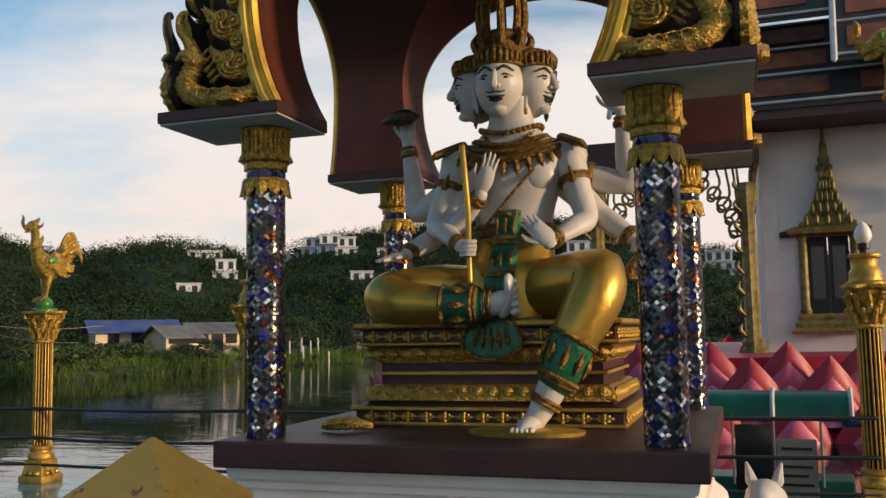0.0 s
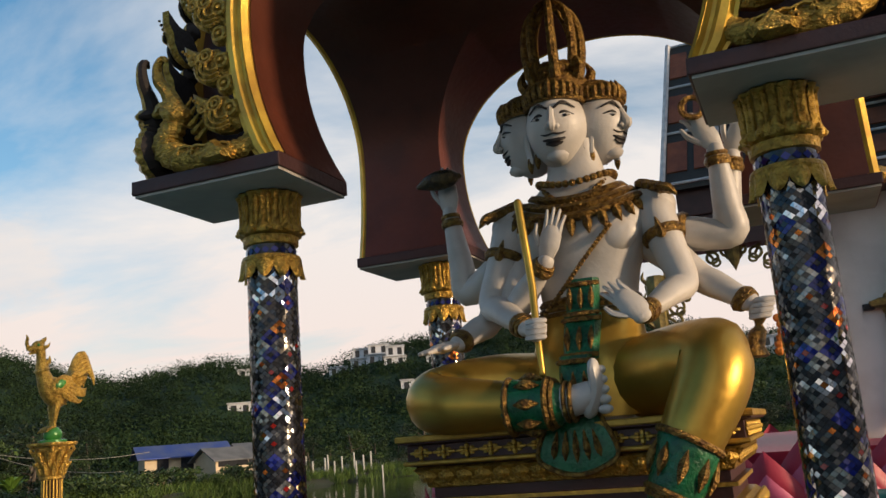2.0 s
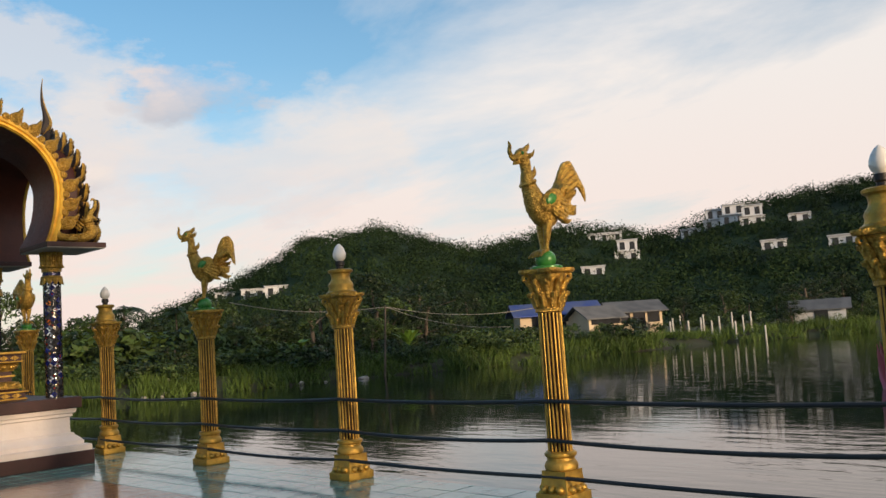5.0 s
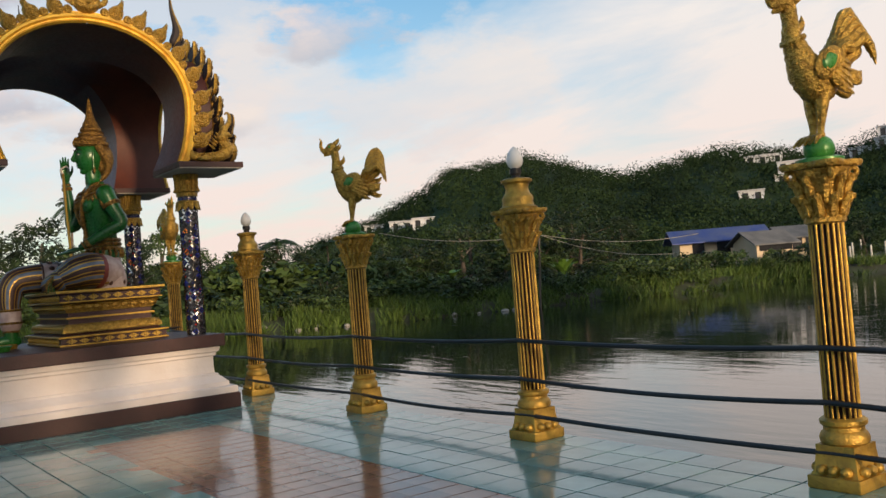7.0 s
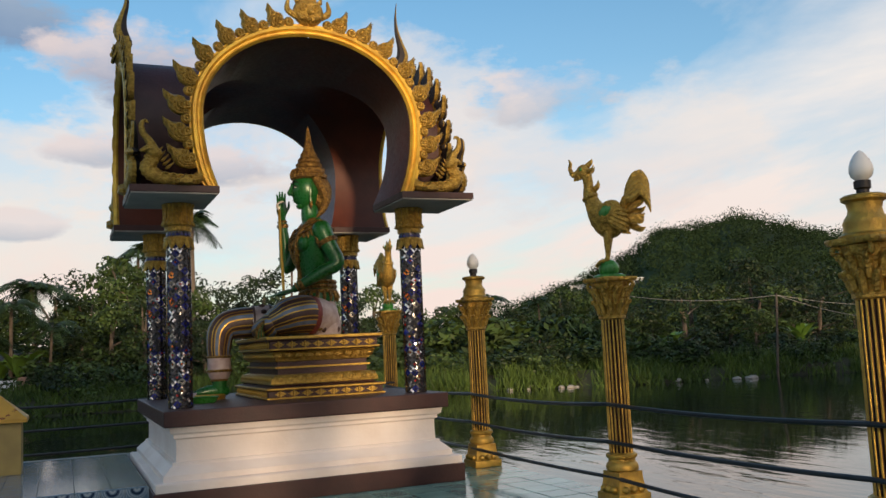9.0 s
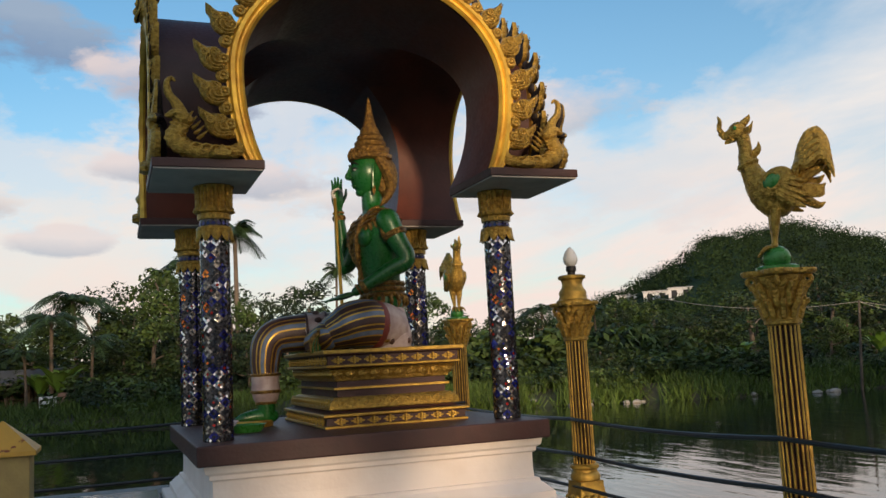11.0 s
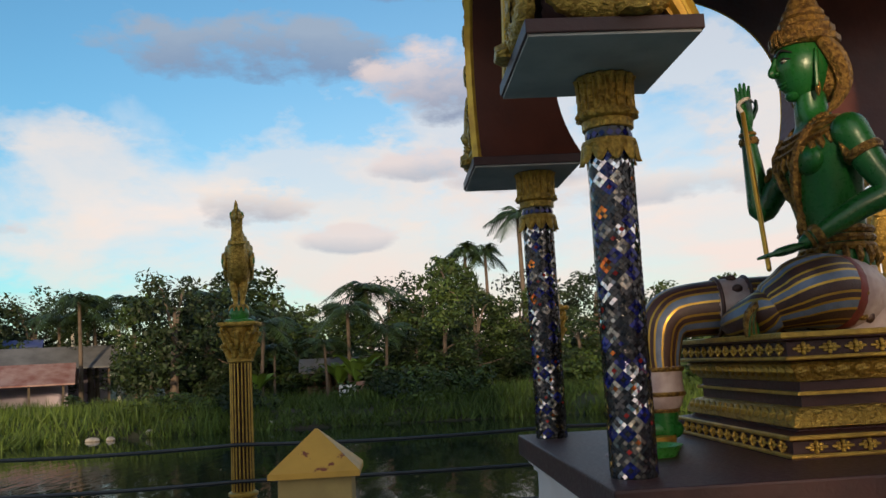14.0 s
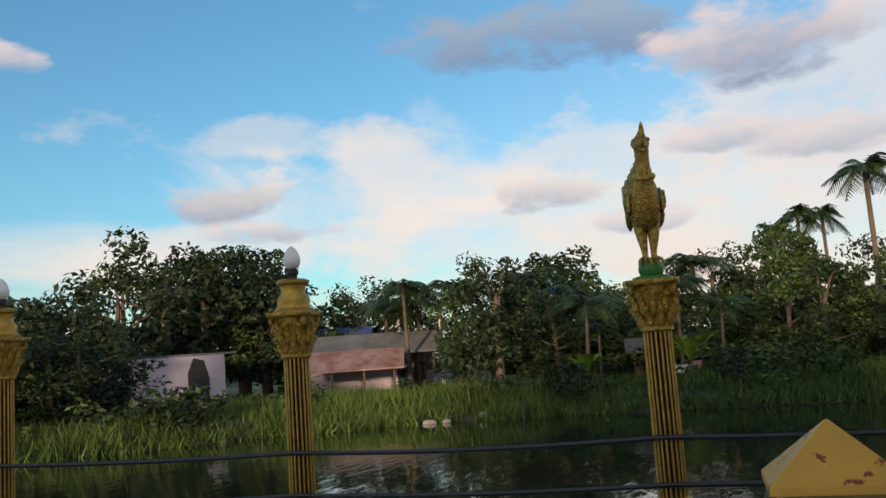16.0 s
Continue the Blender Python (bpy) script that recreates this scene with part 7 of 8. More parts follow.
for b, el, w, st in VILLAS:
    for i in range(700):
        r = 105 + i * 0.25
        x, y = -3 - r * math.sin(radians(b)), 2.5 + r * math.cos(radians(b))
        z = ground_z(x, y)
        if math.degrees(math.atan2(z + 1.0 - 1.5, r)) > el:
            break
    w *= 0.78
    villa_spots.append((x, y, z, b, w, st))
    CLEARINGS.append((x, y, w * 0.62 + 2.2))
    CLEARINGS.append((x + 5 * math.sin(radians(b)), y - 5 * math.cos(radians(b)), w * 0.55))


def villa(x, y, z, b, w, st):
    top = thing("villa", "pale hillside villa with dark windows", "house", (x, y, z - 1.0), b, group="hillside villas")
    bm = bmesh.new()
    for s in range(st):
        block(bm, (-w / 2 + 0.7 * s, 0.6 * s, 2.6 * s), (w / 2 - 0.4 * s, 5, 2.6 * s + 2.6))
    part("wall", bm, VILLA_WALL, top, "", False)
    for s in range(st):
        bm = bmesh.new()
        block(bm, (-w / 2 + 0.7 * s - 0.2, -0.5 + 0.6 * s, 2.6 * s + 2.6), (w / 2 - 0.4 * s + 0.2, 5.2, 2.6 * s + 2.75))
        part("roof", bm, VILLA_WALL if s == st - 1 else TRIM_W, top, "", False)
        n = max(2, int(w / 2.2))
        for k in range(n):
            bm = bmesh.new()
            cx = -w / 2 + 0.7 * s + (k + 0.5) * (w - 1.1 * s) / n
            block(bm, (cx - 0.55, 0.6 * s - 0.05, 2.6 * s + 0.5), (cx + 0.55, 0.6 * s - 0.004, 2.6 * s + 2.2))
            part("window", bm, GLASS_DARK, top, "dark window", False)


for v in villa_spots:
    villa(*v)
hill_woods(4400, 51)


# ---- sheds and houses on the far banks ----
RUST = mat("rusty_corrugated_iron", (0.20, 0.09, 0.075), 0.7, 0.2, (0.32, 0.22, 0.20), 1.6, 0.4, 12)
GREY_ROOF = mat("grey_fibre_roof", (0.13, 0.135, 0.14), 0.8, 0, (0.08, 0.085, 0.09), 1.2, 0.3, 12)
BLUE_ROOF = mat("blue_sheet_roof", (0.04, 0.07, 0.26), 0.5, 0.2, (0.10, 0.12, 0.22), 0.8, 0.2, 12)
TAN_WALL = mat("tan_rendered_wall", (0.64, 0.52, 0.36), 0.8, 0, (0.54, 0.42, 0.28), 0.8, 0.2, 10)
MAUVE_WALL = mat("faded_mauve_wall", (0.52, 0.46, 0.55), 0.8, 0, (0.42, 0.37, 0.46), 0.7, 0.2, 10)
POLE_W = mat("white_pole_paint", (0.62, 0.60, 0.56), 0.6, 0, None, 3, 0.1, 20)


def polar(eye, yaw, d):
    return eye[0] - d * math.sin(radians(yaw)), eye[1] + d * math.cos(radians(yaw))


def shed(name, label, x, y, rz, w, d, eave, ridge, wall, roof, over=0.35, open_front=False):
    """A small house: four thin walls with a door and windows, and a ridged roof."""
    top = thing(name, label, "shed" if open_front else "house", (x, y, ground_z(x, y)), rz)
    bm = bmesh.new()
    if open_front:
        for px in (-w / 2 + 0.1, -w / 6, w / 6, w / 2 - 0.1):
            pm = bmesh.new()
            block(pm, (px - 0.05, -d / 2, 0), (px + 0.05, -d / 2 + 0.1, eave))
            part("post", pm, BARK, top, "", False)
        block(bm, (-w / 2, d / 2 - 0.1, 0), (w / 2, d / 2, eave))
    else:
        block(bm, (-w / 2, -d / 2, 0), (w / 2, d / 2, eave))
        rings(bm, [[(-w / 2, -d / 2, eave), (-w / 2, d / 2, eave), (-w / 2, 0, ridge)], [(w / 2, -d / 2, eave), (w / 2, d / 2, eave), (w / 2, 0, ridge)]], 0, True, (True, True), False)
    part("wall", bm, wall, top, "", False)
    for s in (-1, 1):
        bm = bmesh.new()
        a = [(-w / 2 - over, s * (d / 2 + over), eave - over * (ridge - eave) / (d / 2)), (w / 2 + over, s * (d / 2 + over), eave - over * (ridge - eave) / (d / 2)), (w / 2 + over, 0, ridge), (-w / 2 - over, 0, ridge)]
        rings(bm, [[Vector(p) + Vector((0, 0, 0.02)) for p in a], [Vector(p) + Vector((0, 0, 0.09)) for p in a]], 0, True, (True, True), False)
        part("roof", bm, roof, top, "", False)
    if not open_front:
        for k, (cx, z0, z1, hw) in enumerate(((-w * 0.28, 0.9, 1.9, 0.35), (w * 0.02, 0.0, 1.95, 0.4), (w * 0.32, 0.9, 1.9, 0.4))):
            bm = bmesh.new()
            block(bm, (cx - hw, -d / 2 - 0.03, z0), (cx + hw, -d / 2 - 0.004, min(z1, eave - 0.1)))
            part("door" if k == 1 else "window", bm, GLASS_DARK, top, "", False)
    return top


E0, E4, E14, E16 = (0.0, 0.0), (-2.3, 2.2), (-10.9, 3.7), (-12.2, 3.0)
shed("bank_house", "tan house with a blue sheet roof beyond the water", *polar(E4, 37.4, 60), 48, 5.0, 3.0, 1.9, 2.5, TAN_WALL, BLUE_ROOF, 0.5)
shed("bank_house", "small grey-roofed gabled house beyond the water", *polar(E4, 34.9, 57), 70, 2.4, 2.2, 1.4, 2.0, TAN_WALL, GREY_ROOF)
shed("bank_house", "long low grey-roofed house beyond the water", *polar(E4, 32.6, 61), 50, 3.2, 3.0, 1.7, 2.3, TAN_WALL, GREY_ROOF)
shed("bank_house", "low grey-roofed hut behind the white poles", *polar(E4, 21.6, 62), 20, 3.0, 2.4, 1.0, 1.5, VILLA_WALL, GREY_ROOF)
shed("bank_shed", "open shed with a rusty corrugated roof", *polar(E16, 112.6, 44), 108, 4.6, 3.0, 1.25, 2.0, MAUVE_WALL, RUST, 0.4, True)
shed("bank_shed", "long shed with a dark grey roof", *polar(E16, 110.8, 48), 108, 6.2, 3.4, 2.0, 2.9, MAUVE_WALL, GREY_ROOF, 0.4, True)
shed("bank_house", "house with a pale blue sheet roof behind the sheds", *polar(E16, 113.6, 54), 108, 4.4, 3.0, 2.8, 3.6, MAUVE_WALL, BLUE_ROOF, 0.3)
shed("bank_house", "cream gabled hut among the trees", *polar(E14, 74.0, 44), 150, 3.4, 3.6, 2.2, 3.3, TAN_WALL, CREAM, 0.5)
shed("bank_shed", "dark low shed behind the tree", *polar(E14, 93.5, 36), 95, 2.6, 2.0, 1.2, 1.6, RUST, GREY_ROOF, 0.3, True)

# a painted boundary wall with a dark opening
x, y = polar(E16, 123.2, 46)
wall = thing("boundary_wall", "faded mauve wall with a black painted arch", "wall", (x, y, ground_z(x, y)), 122)
bm = bmesh.new()
block(bm, (-2.3, 0, -0.1), (2.3, 0.15, 2.35))
part("panel", bm, MAUVE_WALL, wall, "", False)
bm = bmesh.new()
pts = [(0.55, 0), (1.5, 0), (1.55, 1.2), (1.3, 2.1), (0.8, 2.25), (0.5, 1.5)]
rings(bm, [[(px, -0.03, pz) for px, pz in pts], [(px, -0.004, pz) for px, pz in pts]], 0, True, (True, True), False)
part("arch", bm, DARK, wall, "black arched opening", False)
bm = bmesh.new()
block(bm, (-2.4, -0.02, 2.36), (2.9, 0.6, 2.46))
part("roof", bm, GREY_ROOF, wall, "", False)

# white poles along the far bank
for k in range(13):
    yaw = 30.6 - 0.46 * k - (0.3 if k % 4 == 0 else 0)
    x, y = polar(E4, yaw, 55 + (k % 3))
    bm = bmesh.new()
    lathe(bm, [(0.055, -0.2), (0.05, 0.85 + 0.3 * ((k * 7) % 3) / 2)], 8)
    tagged(part("bank_pole", bm, POLE_W, loc=(x, y, ground_z(x, y))), "plain white pole standing on the far bank", "pole", "white poles on the bank")
# concrete poles behind the sheds
for yaw, d, h in ((109.3, 50, 4.2), (106.6, 48, 4.4)):
    x, y = polar(E16, yaw, d)
    bm = bmesh.new()
    lathe(bm, [(0.12, -0.2), (0.09, h)], 8)
    tagged(part("utility_pole", bm, POLE_W, loc=(x, y, ground_z(x, y))), "slender concrete utility pole beyond the sheds", "pole", "utility poles")
# a leaning wooden pole with slack wires on the northern bank
NORTH_EYE = (-6.0, 3.9)
x, y = polar(NORTH_EYE, 46.5, 34)
rise = 2.55 - ground_z(x, y)
bm = bmesh.new()
tube(bm, [(0, 0, -0.2, 0.05), (0.2, 0.1, rise, 0.035)], 8, 0, 2)
tagged(part("wooden_pole", bm, BARK, loc=(x, y, ground_z(x, y))), "leaning wooden pole that carries slack wires", "pole")
WIRE = mat("pale_wire", (0.30, 0.28, 0.24), 0.6)
p0 = Vector((x + 0.2, y + 0.1, 2.52))
for yaw, d, z in ((57.0, 36, 3.2), (37.5, 35, 1.35), (36.0, 37, 2.1)):
    q = Vector((*polar(NORTH_EYE, yaw, d), z))
    bm = bmesh.new()
    tube(bm, [(*p0.lerp(q, t), 0.014) if t in (0, 1) else (p0.lerp(q, t).x, p0.lerp(q, t).y, p0.lerp(q, t).z - 0.5 * 4 * t * (1 - t) * 0.6, 0.014) for t in (0, 0.25, 0.5, 0.75, 1)], 5, 0, 4)
    tagged(part("slack_wire", bm, WIRE), "slack pale wire hanging over the bank", "wire", "slack wires")
# a few stones at the water's edge
STONE = mat("pale_bank_stone", (0.34, 0.32, 0.29), 0.8, 0, (0.2, 0.19, 0.17), 3, 0.4, 10)
rg = random.Random(9)
for k in range(30):
    a = rg.choice((rg.uniform(58, 72), rg.uniform(98, 116), rg.uniform(46, 60)))
    x, y, z, r = spot(a, rg.uniform(-0.15, 0.5))
    bm = bmesh.new()
    q = rg.uniform(0.06, 0.15)
    ball(bm, (0, 0, 0), (q * rg.uniform(0.9, 1.7), q, q * 0.65), 0, (0, 0, rg.uniform(0, 180)), 8, 6, lambda X, Y, Z: (X * (1 + 0.2 * noise.noise((X * 2, Y * 2, k))), Y * (1 + 0.25 * noise.noise((Y * 2, Z * 2, k))), Z))
    tagged(part("stone", bm, STONE, loc=(x, y, max(z, WATER_Z) + q * 0.2)), "pale rounded stone at the water's edge", "stone", "bank stones")
# bits of white wall and rubble in the grass
for yaw, d, w, h, m in ((88.4, 36, 0.95, 0.38, VILLA_WALL), (92.0, 33, 1.1, 0.45, RUST), (93.0, 32.6, 0.6, 0.35, VILLA_WALL)):
    x, y = polar(E14, yaw, d)
    bm = bmesh.new()
    block(bm, (-w / 2, -0.2, -0.15), (w / 2, 0.2, h + 0.25), bevel=0.03)
    tagged(part("low_wall", bm, m, loc=(x, y, ground_z(x, y)), rz=yaw), "low stretch of broken wall in tall grass", "wall", "broken walls")

# ---- on the terrace ----
BLUE_TILE = mat("blue_glazed_tile", (0.16, 0.24, 0.32), 0.10, 0, (0.10, 0.17, 0.24), 6, 0.03, 14, 0.1, 0.6, 0.08)
PALE_LINE = mat("pale_tile_pattern", (0.40, 0.47, 0.52), 0.2, 0, None, 8, 0.03, 20)
NAVY_LINE = mat("navy_tile_pattern", (0.012, 0.03, 0.075), 0.2, 0, None, 8, 0.03, 20)

# a low step in front of the green shrine, faced with blue patterned tiles
SX0, SX1, SY0, SY1, SH = -17.7, -14.42, 1.75, 4.585, 0.20
bm = bmesh.new()
block(bm, (SX0, SY0, 0), (SX1 - 0.014, SY1, SH - 0.012), bevel=0.004)
step_up = tagged(part("tiled_step", bm, GROUT, smooth=False), "low step clad in blue patterned tiles before the shrine", "step")
nt_, wt_ = 14, (SY1 - SY0) / 14
proto_face = None
for k in range(nt_):
    m = pose(SX1 - 0.012, SY0 + (k + 0.5) * wt_, SH / 2 - 0.006, 0, 0, 90)
    if proto_face is None:
        bm = bmesh.new()
        block(bm, (-wt_ / 2 + 0.002, -0.010, -SH / 2 + 0.008), (wt_ / 2 - 0.002, 0.0, SH / 2 - 0.002), 0, 0.002)
        for r, th, mi in ((0.088, 0.0035, 1), (0.070, 0.0035, 1), (0.046, 0.010, 2), (0.018, 0.008, 1)):
            loops = []
            for i in range(17):
                q = math.pi * (1 + i / 16)
                c, s = math.cos(q), math.sin(q)
                loops.append([((r + d) * c, -y, SH / 2 - 0.004 + (r + d) * s) for d, y in ((-th, 0.009), (-th, 0.0118), (th, 0.0118), (th, 0.009))])
            rings(bm, loops, mi)
        for sx in (-1, 1):
            tube(bm, [(sx * wt_ * 0.48, -0.010, -SH / 2 + 0.01, 0.003), (sx * wt_ * 0.44, -0.010, 0.0, 0.003), (sx * wt_ * 0.48, -0.010, SH / 2 - 0.01, 0.003)], 5, 1, 3)
        proto_face = part("face_tile", bm, [BLUE_TILE, PALE_LINE, NAVY_LINE], step_up)
        proto_face.matrix_basis = m
    else:
        again(proto_face, step_up, m)
bm = bmesh.new()
block(bm, (-0.148, -0.148, -0.012), (0.148, 0.148, 0.0), 0, 0.002)
top_tile, put_tile = None, 0
for i in range(10):
    for j in range(9):
        m = pose(SX1 - 0.16 - i * 0.30, SY1 - 0.16 - j * 0.30, SH)
        if SX1 - 0.31 - i * 0.30 < SX0 or SY1 - 0.31 - j * 0.30 < SY0:
            continue
        if top_tile is None:
            top_tile = part("tile", bm, BLUE_TILE, step_up, "", False)
            top_tile.matrix_basis = m
        else:
            again(top_tile, step_up, m)


def yellow_box(x, y, label, z=0.0, low=0.0):
    """A square pillar with a pyramid cap."""
    top = thing("offering_pillar", label, "pillar", (x, y, z), group="yellow capped pillars")
    bm = bmesh.new()
    block(bm, (-0.235, -0.235, 0), (0.235, 0.235, 0.80 - z - low), bevel=0.012)
    part("body", bm, BOX_YELLOW, top, "yellow painted body", False)
    bm = bmesh.new()
    rects(bm, [(a, a, h - z - low) for a, h in ((0.26, 0.795), (0.29, 0.80), (0.29, 0.835), (0.012, 1.085), (0.004, 1.09))])
    part("cap", bm, CAP_YELLOW, top, "yellow pyramid cap with peeling paint", False)


def peeling(name, base, under):
    m = mat(name, base, 0.5, 0, tuple(c * 0.85 for c in base), 4, 0.2, 30)
    nt = m.node_tree
    p = nt.nodes["Principled BSDF"]
    old = p.inputs["Base Color"].links[0].from_socket
    co = nt.nodes.new("ShaderNodeTexCoord")
    n = nt.nodes.new("ShaderNodeTexNoise")
    n.inputs["Scale"].default_value, n.inputs["Detail"].default_value = 9.0, 6.0
    nt.links.new(co.outputs["Object"], n.inputs["Vector"])
    r = nt.nodes.new("ShaderNodeValToRGB")
    r.color_ramp.elements[0].position, r.color_ramp.elements[1].position = 0.60, 0.63
    nt.links.new(n.outputs["Fac"], r.inputs[0])
    mx = nt.nodes.new("ShaderNodeMix")
    mx.data_type = "RGBA"
    nt.links.new(r.outputs[0], mx.inputs[0])
    nt.links.new(old, mx.inputs[6])
    mx.inputs[7].default_value = (*under, 1)
    nt.links.new(mx.outputs[2], p.inputs["Base Color"])
    return m


CAP_YELLOW = peeling("peeling_yellow_paint", (0.66, 0.36, 0.05), (0.22, 0.05, 0.02))
yellow_box(-2.22, 3.44, "yellow concrete pillar with a peeling pyramid cap")
yellow_box(-16.46, 3.26, "dull yellow concrete pillar with a pyramid cap", SH, 0.07)

# a little floating feed stall with a green barrel roof
GREEN_SHEET = mat("green_sheet_metal", (0.01, 0.13, 0.085), 0.35, 0.1, (0.008, 0.09, 0.06), 4, 0.1, 20)
BLUE_PIPE = mat("blue_plastic_pipe", (0.01, 0.07, 0.25), 0.4)
STEEL = mat("dull_steel", (0.35, 0.36, 0.36), 0.35, 0.9, None, 5, 0.1, 30)
NOTICE = mat("faded_notice_card", (0.30, 0.31, 0.27), 0.6, 0, (0.22, 0.23, 0.2), 3, 0.1, 20)
KX, KY = 0.28, 9.35
kiosk = thing("floating_stall", "small floating stall with a green barrel roof and white ribs", "stall", (KX, KY, WATER_Z + 0.13), -4)
bm = bmesh.new()
prof = [(0.24 * math.cos(math.pi * i / 10) * -1, 0.90 + 0.24 * math.sin(math.pi * i / 10) ** 0.8) for i in range(11)]
rings(bm, [[(x, y, z) for y, z in prof] + [(x, y * 0.94, z - 0.02) for y, z in prof[::-1]] for x in (-0.68, 0.68)], 0, True, (True, True), False)
part("roof", bm, GREEN_SHEET, kiosk, "green barrel roof", True)
for x in (-0.66, 0.0, 0.66):
    bm = bmesh.new()
    tube(bm, [(x, y * 1.03, z + 0.012, 0.022) for y, z in prof], 6, 0, 2)
    part("rib", bm, TRIM_W, kiosk, "white roof rib")
bm = bmesh.new()
block(bm, (-0.66, -0.22, -0.16), (0.66, 0.22, 0.36), 0, 0.02)
part("float", bm, GREEN_SHEET, kiosk, "green float box", False)
for x in (-0.36, 0.0, 0.4):
    bm = bmesh.new()
    lathe(bm, [(0.012, 0.3), (0.012, 0.92)], 8, (x, -0.24, 0))
    part("post", bm, STEEL, kiosk)
bm = bmesh.new()
block(bm, (-0.34, -0.235, 0.22), (-0.02, -0.225, 0.84), 0, 0.003)
part("glass_panel", bm, GLASS_DARK, kiosk, "dark glass panel", False)
bm = bmesh.new()
block(bm, (0.02, -0.245, 0.16), (0.36, -0.23, 0.72), 0, 0.003)
part("notice", bm, NOTICE, kiosk, "faded notice card", False)
for k in range(5):
    bm = bmesh.new()
    block(bm, (0.06, -0.252, 0.62 - 0.08 * k), (0.32 - 0.04 * (k % 2), -0.247, 0.645 - 0.08 * k))
    part("text_bar", bm, DARK, kiosk, "", False)
bm = bmesh.new()
tube(bm, [(0.62, -0.10, 0.86, 0.04), (1.3, -0.08, 0.855, 0.04), (2.4, -0.05, 0.86, 0.04)], 10, 0, 2)
part("pipe", bm, BLUE_PIPE, kiosk, "blue plastic pipe")

# a white figure of an animal beside the platform
bm = bmesh.new()
tube(bm, [(0, 0, 0.0, 0.13), (0, 0, 0.3, 0.15), (0.02, 0, 0.52, 0.11), (0.0, -0.06, 0.66, 0.10), (-0.02, -0.16, 0.68, 0.06)], 14)
for s in (-1, 1):
    tube(bm, [(s * 0.06, 0.0, 0.74, 0.03), (s * 0.08, 0.02, 0.82, 0.008)], 8)
tagged(part("animal_statue", bm, WHITE_SKIN, loc=(0.12, 5.05, 0)), "small white plaster animal statue beside the pedestal", "statue")

# offerings on the platform
bm = bmesh.new()
tube(bm, [(-0.16, 0, 0.03, 0.02), (-0.08, -0.03, 0.05, 0.035), (0.02, 0, 0.05, 0.035), (0.12, 0.03, 0.035, 0.02)], 8, 0, 4, wave=lambda k, a: 1 + 0.2 * (k % 2))
tagged(part("offering", bm, GOLD_ORN, loc=(SHRINE_A[0] - 0.72, SHRINE_A[1] - 0.72, BASE_A)), "small gilded offering lying on the maroon platform", "offering")
bm = bmesh.new()
lathe(bm, [(0.12, 0), (0.15, 0.05), (0.16, 0.06), (0.14, 0.05), (0.10, 0.02)], 20)
tagged(part("offering_dish", bm, GREEN_BALL, loc=(SHRINE_B[0] + 0.35, SHRINE_B[1] - 0.85, BASE_B)), "shallow green offering dish on the platform", "dish")
bm = bmesh.new()
block(bm, (-0.10, -0.07, 0.0), (0.10, 0.07, 0.012), 0, 0.003)
card = tagged(part("card", bm, PALE_CLOTH, loc=(SHRINE_B[0] + 0.20, SHRINE_B[1] - 0.98, BASE_B + 0.035)), "pale folded card leaning on the dish", "card")
card.matrix_basis = pose(SHRINE_B[0] + 0.42, SHRINE_B[1] - 1.02, BASE_B + 0.055, 38, 0, 25)

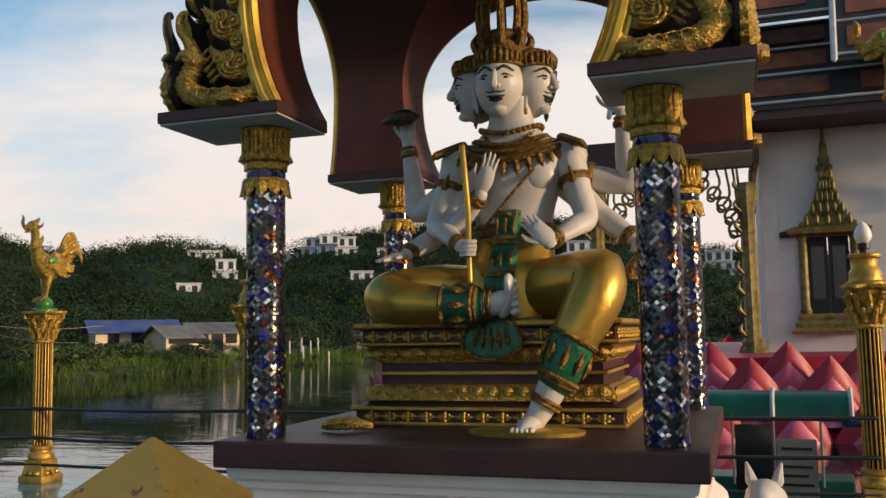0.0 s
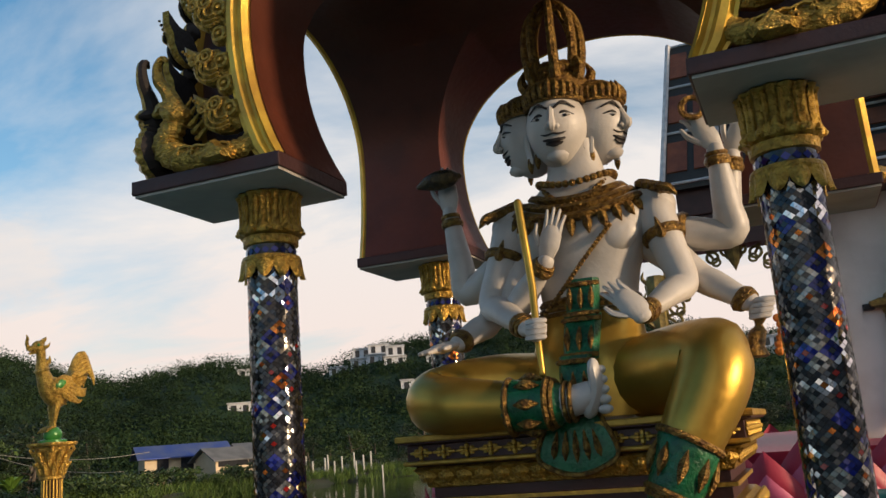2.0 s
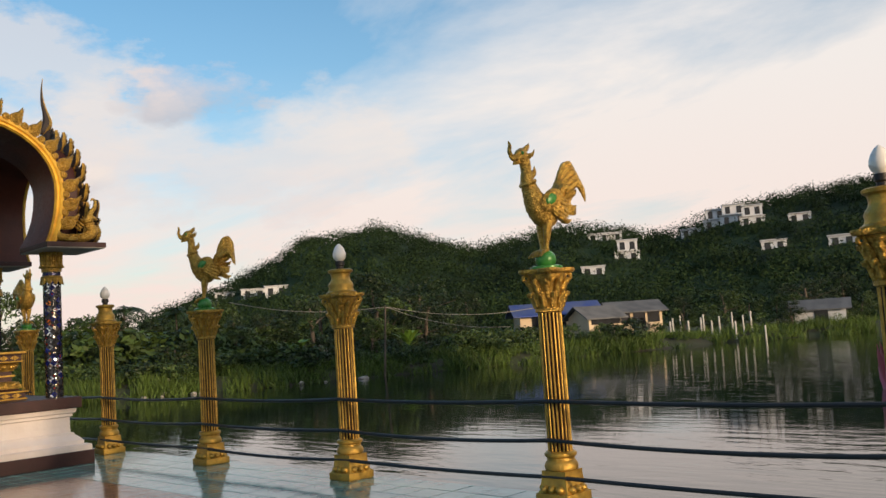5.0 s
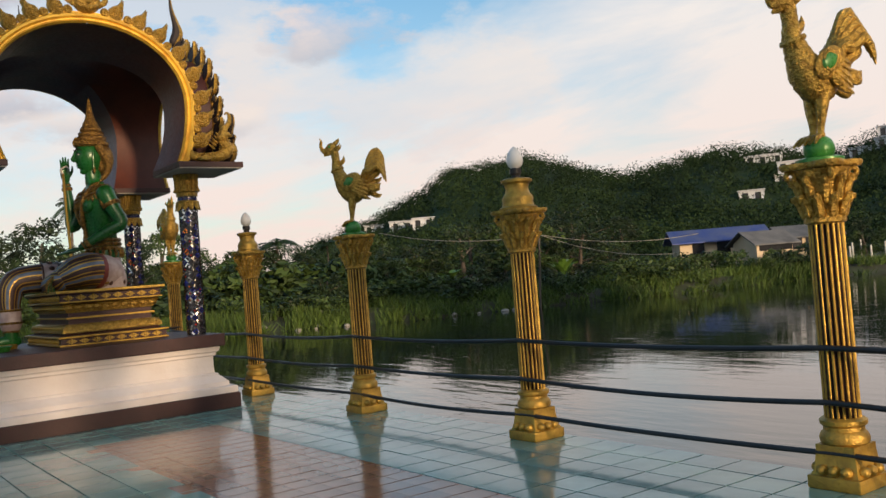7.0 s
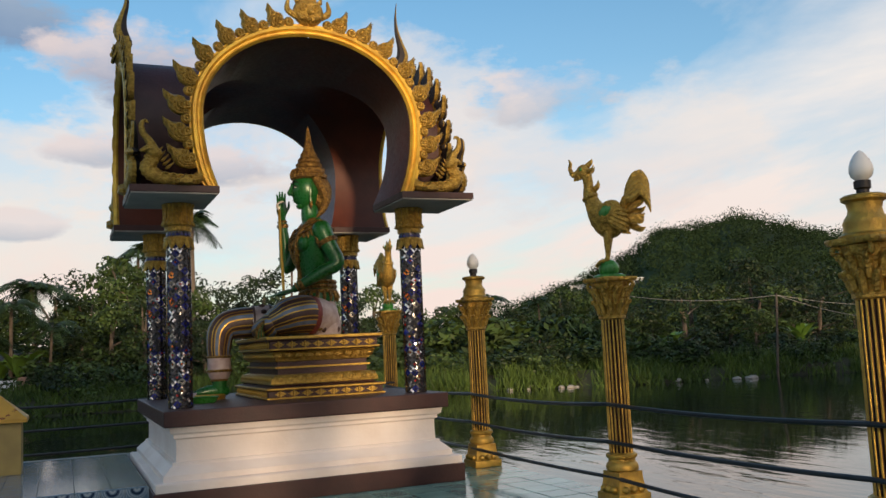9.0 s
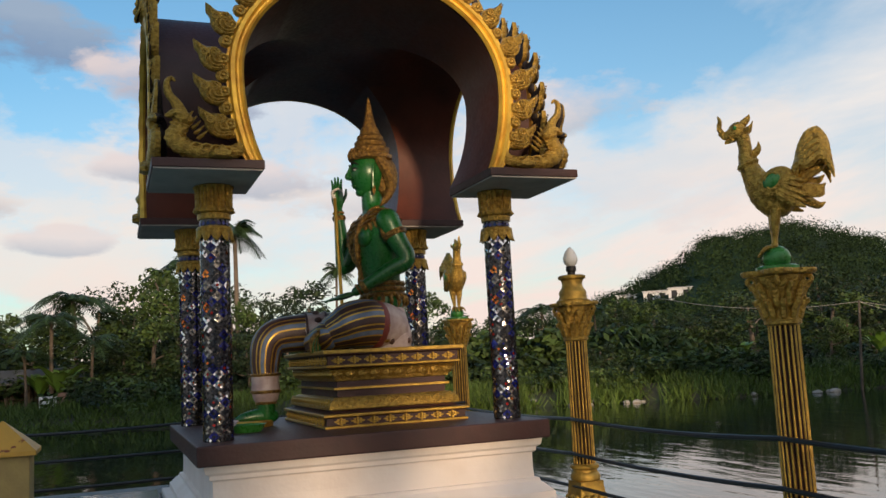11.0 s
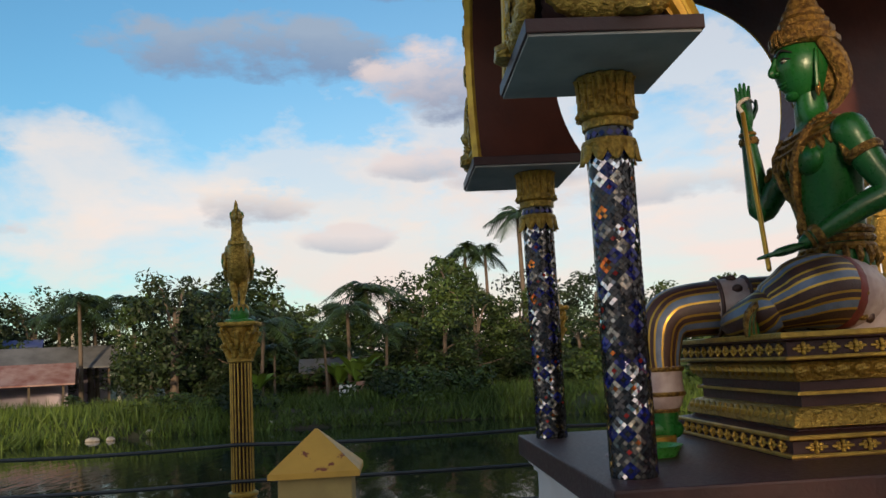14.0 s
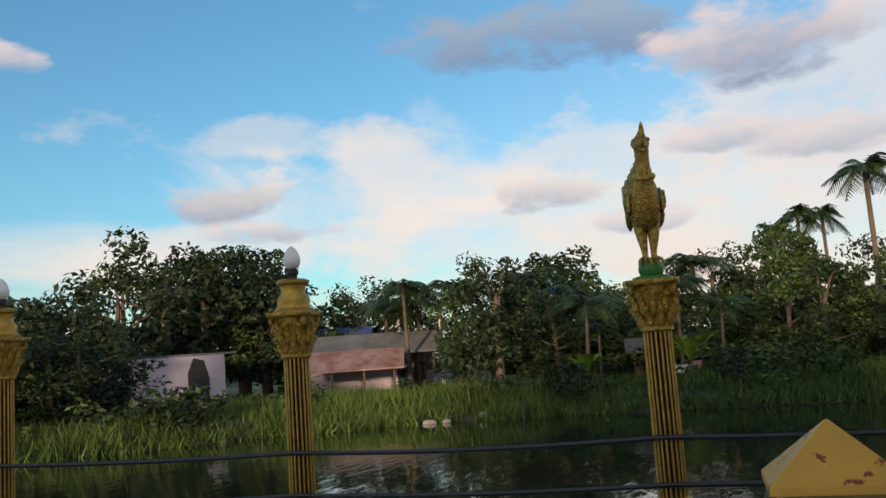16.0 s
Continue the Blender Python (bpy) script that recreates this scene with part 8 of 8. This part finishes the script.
# ---- floor tiles ----
def tiles():
    """Teal tiles with a terracotta band between the shrines; those along the walk are single pieces."""
    shapes = {}

    def tile_mesh(size, material):
        key = (size, material.name)
        if key not in shapes:
            bm = bmesh.new()
            h = size / 2 - 0.004
            rects(bm, [(h, h, -0.012), (h, h, -0.002), (h - 0.003, h - 0.003, 0.0)], cap=(False, True))
            me = bpy.data.meshes.new("tile")
            bm.to_mesh(me)
            bm.free()
            me.materials.append(material)
            shapes[key] = me
        return shapes[key]

    rest = {TEAL_TILE.name: ([], []), TERRA_TILE.name: ([], [])}
    count = 0

    def lay(x, y, size, material):
        nonlocal count
        if -12.2 < x < -8.6 and 5.5 < y < 8.2 and count < 300:
            ob = new("tile", tile_mesh(size, material))
            ob.parent = deck
            ob.matrix_basis = pose(x, y, rt.uniform(-0.0012, 0.0008), rt.uniform(-0.12, 0.12), rt.uniform(-0.12, 0.12), 0)
            count += 1
            return
        v, f = rest[material.name]
        h, k, z = size / 2 - 0.004, len(v), rt.uniform(-0.0012, 0.0008)
        v.extend([(x - h, y - h, -0.012), (x + h, y - h, -0.012), (x + h, y + h, -0.012), (x - h, y + h, -0.012), (x - h + 0.003, y - h + 0.003, z), (x + h - 0.003, y - h + 0.003, z), (x + h - 0.003, y + h - 0.003, z), (x - h + 0.003, y + h - 0.003, z)])
        f.extend([(k + 4, k + 5, k + 6, k + 7), (k, k + 1, k + 5, k + 4), (k + 1, k + 2, k + 6, k + 5), (k + 2, k + 3, k + 7, k + 6), (k + 3, k, k + 4, k + 7)])

    rt = random.Random(77)
    big, small = 0.30, 0.20
    nx, ny = int((DX1 - DX0) / big), int((DY1 + 2.0) / big)
    for i in range(nx):
        for j in range(ny):
            x, y = DX0 + (i + 0.5) * big, DY1 - (j + 0.5) * big
            if -13.0 < x < -3.9 and 5.43 < y < 6.76:
                continue
            lay(x, y, big, TEAL_TILE)
    y0, y1 = 5.435, 6.755
    rows = round((y1 - y0) / small)
    cols = round(9.1 / small)
    for i in range(cols):
        for j in range(rows):
            lay(-13.0 + (i + 0.5) * 9.1 / cols, y0 + (j + 0.5) * (y1 - y0) / rows, small, TERRA_TILE)
    for m, lab in ((TEAL_TILE, "wet teal glazed tiles"), (TERRA_TILE, "wet terracotta tiles")):
        v, f = rest[m.name]
        ob = mesh_of("tiling", v, f, [m])
        ob.parent = deck
        tagged(ob, lab, kind="stuff")


tiles()
